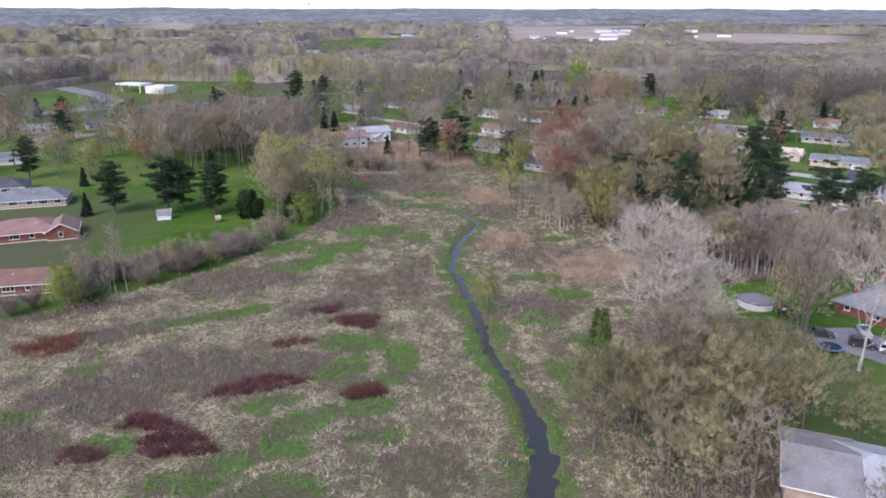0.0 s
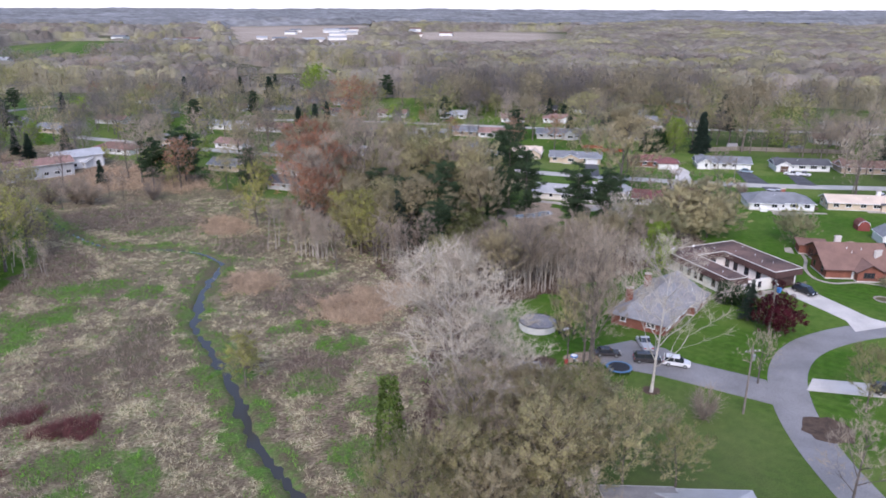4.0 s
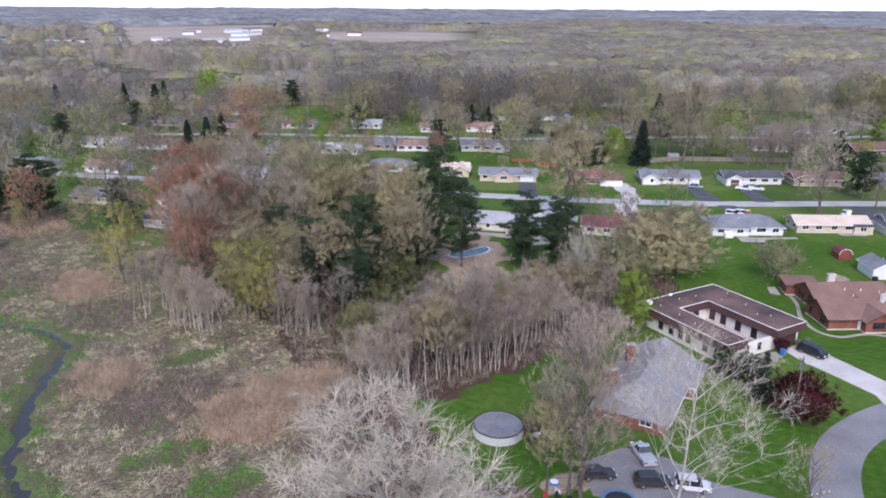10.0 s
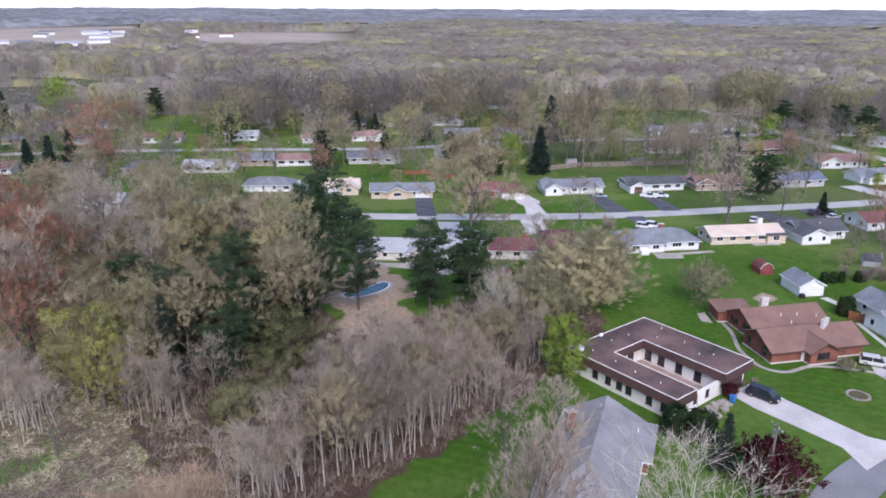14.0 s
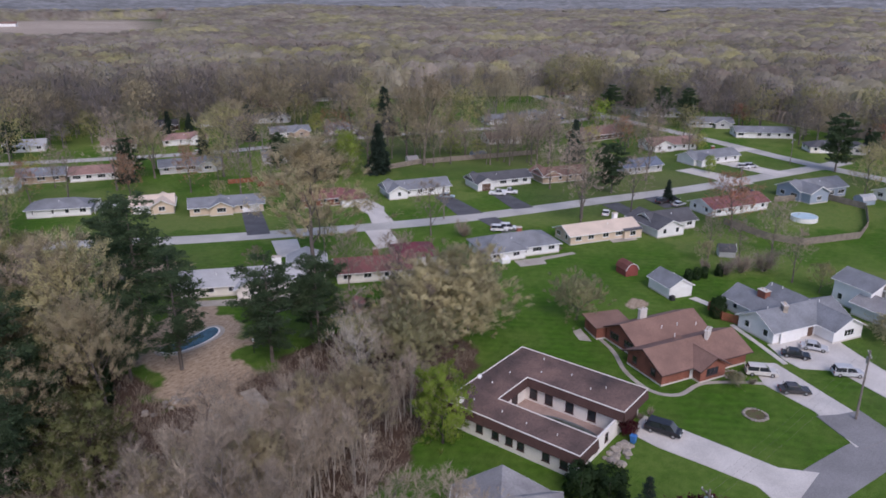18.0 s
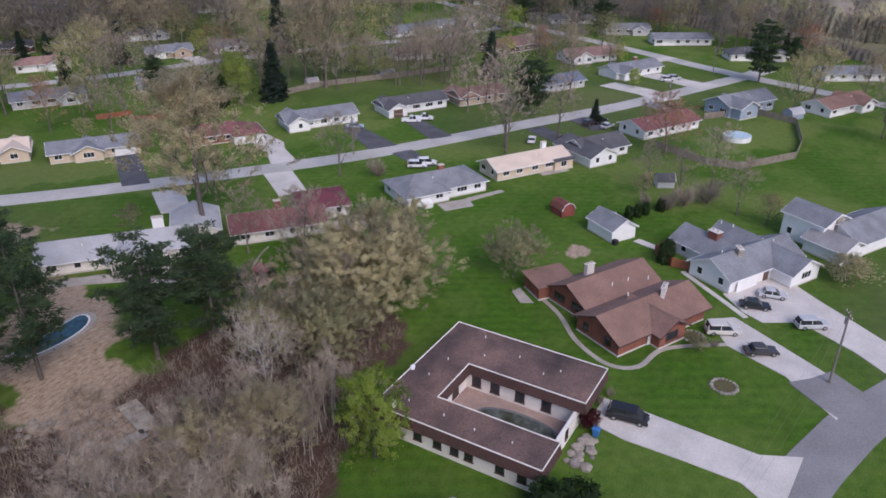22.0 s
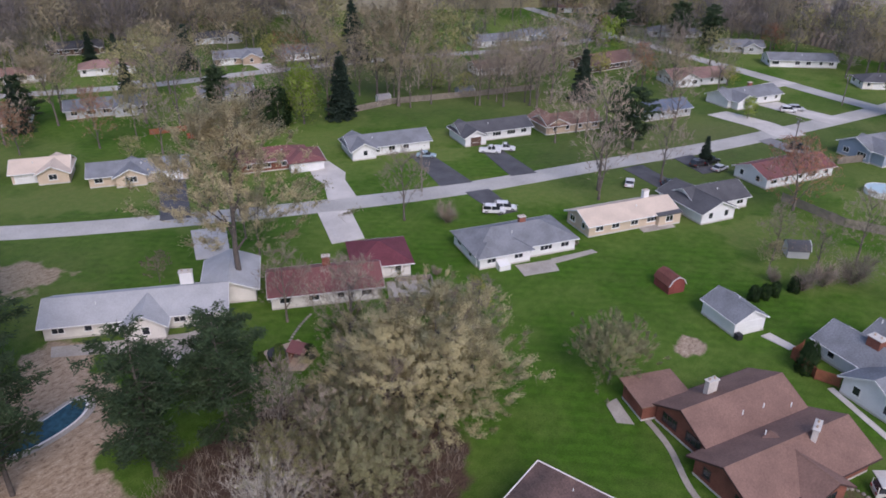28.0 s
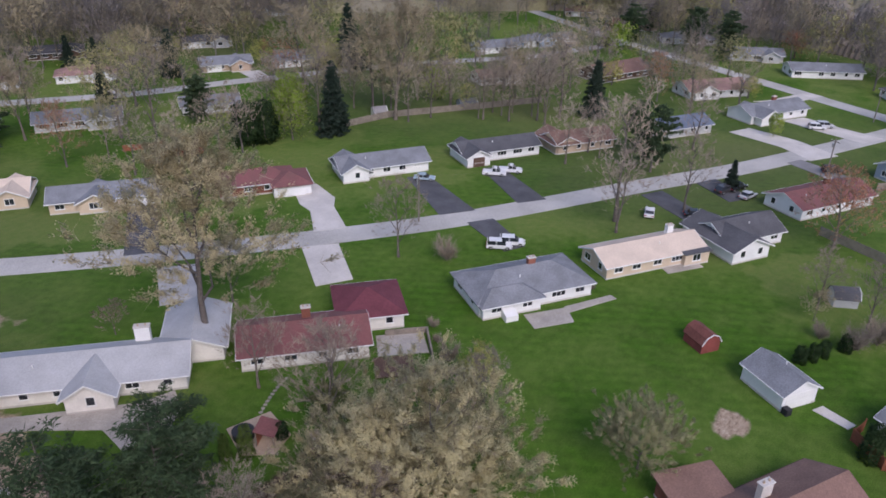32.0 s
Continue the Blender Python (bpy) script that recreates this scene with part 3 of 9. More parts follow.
    weed = ramp(tuft, (0.3, (0.07, 0.048, 0.037)), (0.55, (0.16, 0.115, 0.088)), (0.8, (0.27, 0.2, 0.15)))
    green = ramp(tuft, (0.25, (0.045, 0.09, 0.02)), (0.5, (0.09, 0.19, 0.035)), (0.75, (0.19, 0.3, 0.075)))
    patch = noise_at(0.42, 8, 0.78)
    marsh = over(over(straw, weed, attr("brown", patch, 1.6, 0.4)), green, attr("green", patch, 4.0, 0.35))
    # scattered green and brown between the straw
    marsh = over(marsh, green, ramp(noise_at(0.38, 9, 0.85), (0.5, (0, 0, 0)), (0.62, (0.75, 0.75, 0.75))))
    marsh = over(marsh, weed, ramp(noise_at(0.15, 9, 0.8), (0.41, (0, 0, 0)), (0.56, (0.85, 0.85, 0.85))))
    col = over(col, marsh, attr("marsh", mid, 0.8))
    litter = ramp(tuft, (0.3, (0.055, 0.034, 0.026)), (0.6, (0.12, 0.08, 0.06)), (0.85, (0.21, 0.15, 0.115)))
    col = over(col, litter, attr("wood", mid, 0.8))
    reed = ramp(tuft, (0.3, (0.22, 0.14, 0.09)), (0.7, (0.42, 0.29, 0.19)))
    col = over(col, reed, attr("reed", mid, 0.8))
    soil = ramp(noise_at(0.9, 7, 0.75, (1, 2.2, 1)), (0.33, (0.2, 0.14, 0.1)), (0.48, (0.4, 0.3, 0.215)), (0.68, (0.58, 0.47, 0.36)))
    col = over(col, soil, attr("soil", mid, 0.8))
    far = ramp(noise_at(0.012, 6), (0.4, (0.14, 0.115, 0.085)), (0.6, (0.11, 0.13, 0.055)))
    col = over(col, far, attr("far"))
    field = ramp(noise_at(0.006, 4), (0.4, (0.45, 0.37, 0.3)), (0.6, (0.38, 0.31, 0.25)))
    col = over(col, field, attr("field"))
    sh = ramp(fine, (0.3, (0.68, 0.68, 0.68)), (0.7, (1.16, 1.16, 1.16)))
    mx = mix_node(nt, "MULTIPLY")
    mx.inputs[0].default_value = 1
    nt.links.new(col, mx.inputs[6])
    nt.links.new(sh, mx.inputs[7])
    nt.links.new(mx.outputs[2], bs.inputs["Base Color"])
    bs.inputs["Roughness"].default_value, bs.inputs["Specular IOR Level"].default_value = 0.95, 0.1
    bp = nt.nodes.new("ShaderNodeBump")
    bp.inputs["Strength"].default_value, bp.inputs["Distance"].default_value = 0.6, 0.25
    nt.links.new(tuft, bp.inputs["Height"])
    nt.links.new(bp.outputs[0], bs.inputs["Normal"])
    return m


gme.materials.append(ground_material())
ground = tagged(new("ground", gme), "spring lawns, straw-coloured marsh and brown woodland floor", "ground", kind="structure")

# ---- water ----
m_water = bpy.data.materials.new("stream_water")
m_water.use_nodes = True
b = m_water.node_tree.nodes["Principled BSDF"]
b.inputs["Base Color"].default_value, b.inputs["Roughness"].default_value = (0.05, 0.05, 0.047, 1), 0.09
b.inputs["IOR"].default_value, b.inputs["Specular IOR Level"].default_value = 1.33, 0.5
wn = m_water.node_tree.nodes.new("ShaderNodeTexNoise")
wn.inputs["Scale"].default_value = 1.2
wb = m_water.node_tree.nodes.new("ShaderNodeBump")
wb.inputs["Strength"].default_value, wb.inputs["Distance"].default_value = 0.15, 0.03
m_water.node_tree.links.new(wn.outputs["Fac"], wb.inputs["Height"])
m_water.node_tree.links.new(wb.outputs[0], b.inputs["Normal"])


def ribbon(line, width, z0, z1, closed_ends=True):
    """A strip of that width along a line, with thickness. width: metres, or a function of the place along it."""
    g, n = Geo(), len(line)
    v = []
    for i, p in enumerate(line):
        t = (line[min(i + 1, n - 1)] - line[max(i - 1, 0)]).normalized()
        w = (width(i / (n - 1)) if callable(width) else width) / 2
        a, c = Vector((-t.y, t.x)) * w, Vector((t.y, -t.x)) * w
        v += [(p.x + c.x, p.y + c.y, z1), (p.x + a.x, p.y + a.y, z1), (p.x + c.x, p.y + c.y, z0), (p.x + a.x, p.y + a.y, z0)]
    f = []
    for i in range(n - 1):
        k = 4 * i
        f += [(k, k + 4, k + 5, k + 1), (k + 2, k, k + 1, k + 3) if i == 0 else (k, k + 2, k + 6, k + 4), (k + 1, k + 5, k + 7, k + 3)]
        if i == 0:
            f.append((k, k + 2, k + 6, k + 4))
    k = 4 * (n - 1)
    f.append((k, k + 2, k + 3, k + 1))
    return g.add(v, f)


tagged(new("water", ribbon(STREAM, 8.0, -0.6, -0.36).mesh("water", m_water)), "still dark creek winding between grassy banks", "stream", kind="structure")
tagged(new("water", ribbon(BROOK, 0.8, -0.6, -0.36).mesh("water", m_water)), "narrow brook joining the creek", "stream", kind="structure")

# ---- roads, drives and paths ----


def road(name, pts, width, material, label, z=0.06, step=2.0):
    line = spline(pts, step)
    ob = new(name, ribbon(line, width, -0.25, z).mesh(name, material))
    return tagged(ob, label, "road" if name == "road" else "driveway", kind="structure")


def slab(name, ring, material, label, category="driveway", z=0.085):
    n = 6
    ring = [Vector(p) for p in ring]
    area = sum(a.x * b.y - b.x * a.y for a, b in zip(ring, ring[1:] + ring[:1]))
    if area < 0:
        ring.reverse()
    ob = new(name, Geo().prism([(p.x, p.y) for p in ring], -0.2, z).mesh(name, material))
    return tagged(ob, label, category, kind="structure")


MAIN = [(-30, 400), (30, 340), (75, 304), (112, 275), (133, 255), (154, 237.5), (176, 221), (198, 206.8), (233, 188.5), (262, 173), (312, 151.5), (335, 143)]
road("road", MAIN, 6.2, M_STREET, "pale residential street without kerbs")
road("road", [(300, 95), (323, 153), (342, 190), (360, 226), (376, 257), (412, 315), (450, 375)], 6.5, M_STREET, "pale residential cross street", z=0.07)
road("road", [(326, 273), (350, 265), (376, 257)], 5.5, M_STREET, "short side street", z=0.065)
road("road", [(60, 425), (100, 405), (145, 376), (175, 354), (205, 335), (238, 322), (285, 300), (326, 273)], 6.0, M_STREET, "second residential street behind the houses", z=0.062)
road("road", [(72, 45), (76, 62), (80.2, 76), (85, 87), (91, 96), (98, 103), (106, 107.5), (115, 109.2), (125, 108.8), (135, 106), (146, 101.5), (170, 88), (210, 60)], 6.0, M_ASPHALT,
     "curving grey asphalt lane", z=0.055, step=1.5)
road("road", [(-420, 360), (-330, 385), (-240, 408), (-205, 428), (-195, 460), (-215, 500), (-270, 560)], 14, M_ASPHALT, "wide highway bend beyond the left houses")
road("road", [(-205, 428), (-150, 455), (-60, 520), (40, 560)], 8, M_ASPHALT, "highway running behind bare trees", z=0.07)
slab("driveway", [(125.5, 131.5), (130.8, 131.5), (130.8, 127), (129.9, 113), (132, 108.6), (121.5, 109.6), (124.4, 114), (124.6, 120), (124.6, 127)], M_CONCRETE, "pale concrete driveway at the courtyard house")
slab("driveway", [(156.5, 124.5), (159, 121), (151, 108.5), (147, 103), (141, 106), (147.2, 112.5), (150.7, 120.5)], M_CONCRETE, "concrete driveway at the brick house")
slab("driveway", [(148.5, 109.5), (151.5, 107.4), (147.6, 102.2), (141, 105.2), (143, 108.3), (146, 112)], M_ASPHALT, "asphalt apron of a concrete driveway", z=0.1)
slab("driveway", [(165.3, 124), (173.5, 120.5), (176.5, 117), (171, 111), (166.5, 105.5), (158.5, 96), (152.5, 98.8), (158, 105), (162.5, 112.5), (159.6, 117.3), (161.2, 120.3)], M_CONCRETE, "wide white concrete driveway")
slab("driveway", [(69.5, 116.0), (72.6, 122), (80, 122), (83.6, 117), (84.5, 110.8), (91.5, 101.5), (87.5, 94), (80.8, 103.0), (76.4, 109)], M_ASPHALT, "worn asphalt driveway")
slab("driveway", [(95, 96.5), (99, 99), (110, 92), (107, 88.5)], M_CONCRETE, "concrete driveway across the lane")
slab("driveway", [(186, 245.2), (190.2, 242.2), (187.3, 234), (184, 231), (178.5, 222.3), (173.6, 225.8), (179.6, 233), (180.6, 237)], M_CONCRETE, "wide concrete driveway")
slab("driveway", [(205, 230), (209, 227.5), (200, 208.5), (193.8, 212.6)], M_BLACKTOP, "black asphalt driveway")
slab("driveway", [(219.5, 220.5), (223.6, 218.4), (213.5, 200.5), (208.2, 204)], M_BLACKTOP, "black asphalt driveway")
slab("driveway", [(194.3, 206.5), (199, 203.7), (192.8, 192.8), (188.8, 194.6)], M_BLACKTOP, "black asphalt driveway")
slab("driveway", [(168, 223), (173, 219), (165.3, 208.2), (160, 211.2)], M_CONCRETE, "white concrete driveway")
slab("driveway", [(148, 235.5), (153, 231.8), (146, 221.5), (141.5, 225)], M_CONCRETE, "white concrete driveway")
slab("driveway", [(158.8, 261.4), (163.2, 258.4), (151.6, 240.2), (147, 243.6)], M_BLACKTOP, "black asphalt driveway")
slab("driveway", [(228, 186.5), (233, 184), (226, 172), (221.5, 175)], M_BLACKTOP, "dark driveway beside a gravel strip")
slab("driveway", [(242, 180), (247, 177.5), (241, 168), (236, 171)], M_BLACKTOP, "dark driveway with parked cars")
slab("driveway", [(283, 186), (290, 183), (287, 170), (281, 159.5), (273, 164), (279, 172)], M_CONCRETE, "white concrete driveway")
slab("driveway", [(303, 178), (310, 174), (306, 164), (303, 153), (295.5, 156.5), (299, 168)], M_CONCRETE, "white concrete driveway")
slab("driveway", [(268, 168), (272.5, 166), (266, 152), (261, 154)], M_ASPHALT, "asphalt driveway")
slab("driveway", [(318, 190), (322, 187), (340, 180), (338, 175), (325, 180)], M_CONCRETE, "white driveway")
slab("driveway", [(200.5, 346), (206, 343), (203, 333), (197, 337)], M_CONCRETE, "white driveway")
slab("driveway", [(243, 333), (249, 330), (244, 318), (239, 320)], M_CONCRETE, "white driveway")
slab("patio", [(171, 178.0), (173.2, 181.2), (179, 177.2), (176.2, 174.4)], M_PATIO, "pale concrete patio slab", "patio")
slab("patio", [(178, 176.2), (179, 177.6), (186.6, 173.6), (186.2, 172.4)], M_PATIO, "narrow concrete walk by the house", "patio", 0.09)
slab("patio", [(199, 169.2), (200.5, 171.2), (206.4, 167.6), (205, 165.4)], M_PATIO, "concrete patio behind the beige house", "patio")
slab("patio", [(112.2, 216.6), (113.5, 219), (116.5, 216.2), (127, 207.2), (131, 206), (129.5, 202.6), (126, 200), (121, 201.2), (121.5, 206.2), (116.5, 212.4)], M_PATIO, "curving concrete patio", "patio")
slab("path", [(176.6, 142.0), (178.2, 141.2), (176.8, 137.2), (175.4, 137.8)], M_CONCRETE, "concrete path to the garage", "path")
road("path", [(150.5, 149.5), (146.5, 144), (141, 139), (138, 133.5), (139.5, 129.8), (145, 128.2), (149, 123.8), (151, 120.6)], 0.75, M_PATIO, "narrow concrete path round the brick house", 0.07, 0.8)
slab("patio", [(150.8, 152.4), (147.6, 148.6), (146.6, 150.4), (149, 153)], M_PATIO, "stone patio by the brick house", "patio", 0.09)
road("path", [(169.6, 131.4), (164.0, 124.6), (159.8, 119.6)], 0.9, M_CONCRETE, "narrow concrete walk beside the white house", 0.07, 0.8)
slab("patio", [(152, 191), (155.5, 194.5), (160.5, 190.2), (157, 186.2)], M_PATIO, "sunken concrete patio behind the red-roofed house", "patio")

# ---- houses ----
def roof_geo(L, W, h, rise_, kind, over=0.5, thick=0.16):
    """Roof over a block with its length along x, centred on the origin."""
    x, y = L / 2 + over, W / 2 + over
    drop = rise_ * over / (W / 2)
    z0, z1 = h - drop, h + rise_
    if kind == "hip":
        r = max(L / 2 - W / 2, 0.05)
        top = [(-x, -y, z0), (x, -y, z0), (x, y, z0), (-x, y, z0), (-r, 0, z1), (r, 0, z1)]
        low = [(p[0], p[1], p[2] - thick) for p in top[:4]]
        return Geo().add(top + low, [(0, 1, 5, 4), (1, 2, 5), (2, 3, 4, 5), (3, 0, 4), (0, 6, 7, 1), (1, 7, 8, 2), (2, 8, 9, 3), (3, 9, 6, 0), (9, 8, 7, 6)])
    if kind == "flat":
        return Geo().box(-x, -y, h, x, y, h + 0.25, 0.05)
    if kind == "shed":
        top = [(-x, -y, h), (x, -y, h), (x, y, z1), (-x, y, z1)]
        low = [(p[0], p[1], p[2] - thick) for p in top]
        return Geo().add(top + low, [(0, 1, 2, 3), (7, 6, 5, 4), (0, 4, 5, 1), (1, 5, 6, 2), (2, 6, 7, 3), (3, 7, 4, 0)])
    top = [(-x, -y, z0), (x, -y, z0), (x, 0, z1), (-x, 0, z1), (x, y, z0), (-x, y, z0)]
    low = [(p[0], p[1], p[2] - thick) for p in top]
    return Geo().add(top + low, [(0, 1, 2, 3), (3, 2, 4, 5), (7, 6, 9, 8), (8, 9, 11, 10), (0, 6, 7, 1), (4, 10, 11, 5), (1, 7, 8, 2), (2, 8, 10, 4), (5, 11, 9, 3), (3, 9, 6, 0)])


def wall_geo(L, W, h, rise_, kind):
    x, y = L / 2, W / 2
    g = Geo()
    if kind in ("gable",):
        t = 0.05
        v = [(-x, -y, -0.3), (x, -y, -0.3), (x, y, -0.3), (-x, y, -0.3), (-x, -y, h - t), (x, -y, h - t), (x, y, h - t), (-x, y, h - t), (-x, 0, h + rise_ - t * 2), (x, 0, h + rise_ - t * 2)]
        return g.add(v, [(3, 2, 1, 0), (0, 1, 5, 4), (2, 3, 7, 6), (1, 2, 6, 9, 5), (3, 0, 4, 8, 7), (4, 5, 9, 8), (6, 7, 8, 9)])
    return g.box(-x, -y, -0.3, x, y, h - 0.02)


WINDOW_MESHES = {}


def lattice(xs, zs, y0=-0.06, y1=0.02):
    """One connected frame of bars: every second column of the middle row is left open."""
    nx_, nz = len(xs), len(zs)
    v = [(x, y, z) for y in (y0, y1) for z in zs for x in xs]

    def at(i, j, k):
        return k * nx_ * nz + j * nx_ + i

    def solid(i, j):
        return 0 <= i < nx_ - 1 and 0 <= j < nz - 1 and not (j == 1 and i % 2 == 1)

    f = []
    for i in range(nx_ - 1):
        for j in range(nz - 1):
            if solid(i, j):
                f.append((at(i, j, 0), at(i + 1, j, 0), at(i + 1, j + 1, 0), at(i, j + 1, 0)))
                for (di, dj), (p, q) in (((-1, 0), ((i, j + 1), (i, j))), ((1, 0), ((i + 1, j), (i + 1, j + 1))), ((0, -1), ((i, j), (i + 1, j))), ((0, 1), ((i + 1, j + 1), (i, j + 1)))):
                    if not solid(i + di, j + dj):
                        f.append((at(*q, 0), at(*p, 0), at(*p, 1), at(*q, 1)))
    return Geo().add(v, f)


def window(parent, x, y, z, turn, w, h, frame_mat, shutters=None):
    """A window on a wall: frame with mullion, pane and sill; turn: the wall's outward direction in degrees."""
    key = (w, h, frame_mat.name)
    if key not in WINDOW_MESHES:
        b = 0.09
        n = max(1, round(w / 0.9))
        xs = [-w / 2, -w / 2 + b] + [v for k in range(1, n) for v in (-w / 2 + w * k / n - 0.03, -w / 2 + w * k / n + 0.03)] + [w / 2 - b, w / 2]
        g = lattice(xs, [0, b, h - b, h])
        pane = Geo().box(-w / 2 + b, -0.03, b, w / 2 - b, 0.012, h - b)
        sill = Geo().box(-w / 2 - 0.08, -0.14, -0.06, w / 2 + 0.08, 0.03, 0)
        WINDOW_MESHES[key] = (g.mesh("window", frame_mat), pane.mesh("pane", M_GLASS), sill.mesh("sill", frame_mat))
    a, p, s = WINDOW_MESHES[key]
    ob = part("window", a, None, parent, m=pose(x, y, z, 0, 0, turn + 90))
    part("pane", p, None, ob)
    part("sill", s, None, ob)
    return ob


def garage_door(parent, x, y, turn, w, h=2.2, material=None):
    g = Geo()
    rows = 4
    for k in range(rows):
        g.box(-w / 2, -0.05, k * h / rows + 0.015, w / 2, 0.03, (k + 1) * h / rows - 0.015, 0.012)
    part("garage_door", g, material or M_TRIM, parent, m=pose(x, y, 0.02, 0, 0, turn + 90))


def house_door(parent, x, y, turn, material):
    g = Geo().box(-0.5, -0.05, 0, 0.5, 0.03, 2.1, 0.02).box(-0.62, -0.07, 0, -0.5, 0.03, 2.2).box(0.5, -0.07, 0, 0.62, 0.03, 2.2).box(-0.62, -0.07, 2.1, 0.62, 0.03, 2.22)
    d = part("door", g, material, parent, m=pose(x, y, 0.1, 0, 0, turn + 90))
    part("door_handle", Geo().box(0.34, -0.1, 0.98, 0.42, -0.05, 1.08, 0.01), M_METAL, d)


def block(parent, dx, dy, turn, L, W, h=2.6, rise_=1.6, kind="gable", wall=None, roof=None, over=0.5, wins="ns", trim=None, gutter=True, foundation=True, base=0.0, seed=0, wsize=None):
    """One rectangular part of a house: walls, roof, gutters, ridge, windows on the named local sides."""
    rnd = random.Random(seed * 77 + int(L * 10) + int(W * 7))
    trim = trim or M_TRIM
    at = pose(dx, dy, base, 0, 0, turn)
    part("wall", wall_geo(L, W, h, rise_, kind), wall or M_WHITE, parent, m=at)
    rf = part("roof", roof_geo(L, W, h, rise_, kind, over), roof or R_GREY, parent, m=at)
    if kind in ("gable", "hip"):
        r = L / 2 + over if kind == "gable" else max(L / 2 - W / 2, 0.05)
        part("ridge_cap", Geo().add([(-r, -0.16, h + rise_ - 0.045), (r, -0.16, h + rise_ - 0.045), (r, 0, h + rise_ + 0.03), (-r, 0, h + rise_ + 0.03), (r, 0.16, h + rise_ - 0.045), (-r, 0.16, h + rise_ - 0.045)],
                                    [(0, 1, 2, 3), (3, 2, 4, 5)]), roof or R_GREY, rf)
    if gutter and kind in ("gable", "hip"):
        z = h - rise_ * over / (W / 2)
        for s in (-1, 1):
            y0, y1 = sorted((s * (W / 2 + over), s * (W / 2 + over + 0.12)))
            part("gutter", Geo().box(-L / 2 - over, y0, z - 0.16, L / 2 + over, y1, z - 0.02, 0.03), trim, parent, m=at)
    if kind == "gable":
        for s in (-1, 1):
            x0, x1 = sorted((s * (L / 2 + over), s * (L / 2 + over + 0.05)))
            z, y = h - rise_ * over / (W / 2), W / 2 + over
            v = [(q, yy, zz) for q in (x0, x1) for yy, zz in ((-y, z - 0.02), (0, h + rise_ - 0.02), (y, z - 0.02), (y, z - 0.24), (0, h + rise_ - 0.24), (-y, z - 0.24))]
            part("bargeboard", Geo().add(v, [(0, 1, 4, 5), (1, 2, 3, 4), (11, 10, 7, 6), (10, 9, 8, 7), (0, 6, 7, 1), (1, 7, 8, 2), (2, 8, 9, 3), (3, 9, 10, 4), (4, 10, 11, 5), (5, 11, 6, 0)]), trim, parent, m=at)
    if foundation:
        x, y = L / 2 + 0.03, W / 2 + 0.03
        part("foundation", Geo().box(-x, -y, -0.3, x, y, 0.28), M_CONCRETE, parent, m=at)
    M = at
    for side in wins:
        long = side in "ns"
        span = L if long else W
        n = max(1, int(span / 3.6))
        for k in range(n):
            q = -span / 2 + span * (k + 0.5) / n + rnd.uniform(-0.3, 0.3)
            w = wsize or rnd.choice((1.1, 1.1, 1.7, 1.7, 2.4))
            w = min(w, span / n - 0.4)
            hh = 1.3
            z = min(0.95, h - 1.6)
            a = {"n": 90, "s": -90, "e": 0, "w": 180}[side]
            p = {"n": (q, W / 2), "s": (q, -W / 2), "e": (L / 2, q), "w": (-L / 2, q)}[side]
            wp = M @ Vector((p[0], p[1], z))
            window(parent, wp.x, wp.y, wp.z, turn + a, round(w, 1), hh, trim)
    return rf


def chimney(parent, x, y, z0, z1, w=0.9, d=0.6, turn=0, material=None):
    c = part("chimney", Geo().box(-w / 2, -d / 2, z0, w / 2, d / 2, z1, 0.03), material or M_BRICK, parent, m=pose(x, y, 0, 0, 0, turn))
    part("chimney_cap", Geo().box(-w / 2 - 0.1, -d / 2 - 0.1, z1, w / 2 + 0.1, d / 2 + 0.1, z1 + 0.12, 0.03), M_CONCRETE, c)
    for s in (-1, 1):
        part("flue", Geo().tube((s * w / 4, 0, z1 + 0.1), (s * w / 4, 0, z1 + 0.4), 0.13, 0.11, 8), M_TAN, c)


def vents(parent, spots):
    for x, y, z in spots:
        part("vent_pipe", Geo().tube((x, y, z - 0.3), (x, y, z + 0.28), 0.075, 0.075, 8), M_TRIM, parent)


# the courtyard house: flat brown roof with a deep fascia round a planted court
CHX, CHY = 121.1, 142.2
ch = thing("courtyard_house", pose(CHX, CHY, 0), "flat-roofed white house with brown roof round a walled pool court", "house")


def rect(x0, y0, x1, y1):
    return x0 - CHX, y0 - CHY, x1 - CHX, y1 - CHY


CW = {"west": rect(111.6, 132.4, 115.4, 152.0), "east": rect(124.0, 132.4, 130.6, 152.0), "north": rect(115.4, 147.4, 124.0, 152.0)}
for nm, (x0, y0, x1, y1) in CW.items():
    part("wall", Geo().box(x0, y0, -0.3, x1, y1, 3.0), M_CREAM, ch)
part("court_wall", Geo().box(*rect(115.4, 132.5, 0, 0)[:2], -0.3, *rect(0, 0, 124.0, 132.8)[2:], 2.7), M_CREAM, ch)
for x0, y0, x1, y1 in (rect(111.0, 131.6, 115.9, 152.7), rect(123.5, 131.6, 131.3, 152.7), rect(115.9, 146.9, 123.5, 152.7)):
    part("roof", Geo().box(x0, y0, 3.95, x1, y1, 4.12), R_FLAT, ch)
OUT, INN = rect(111.0, 131.6, 131.3, 152.7), rect(115.9, 131.6, 123.5, 146.9)


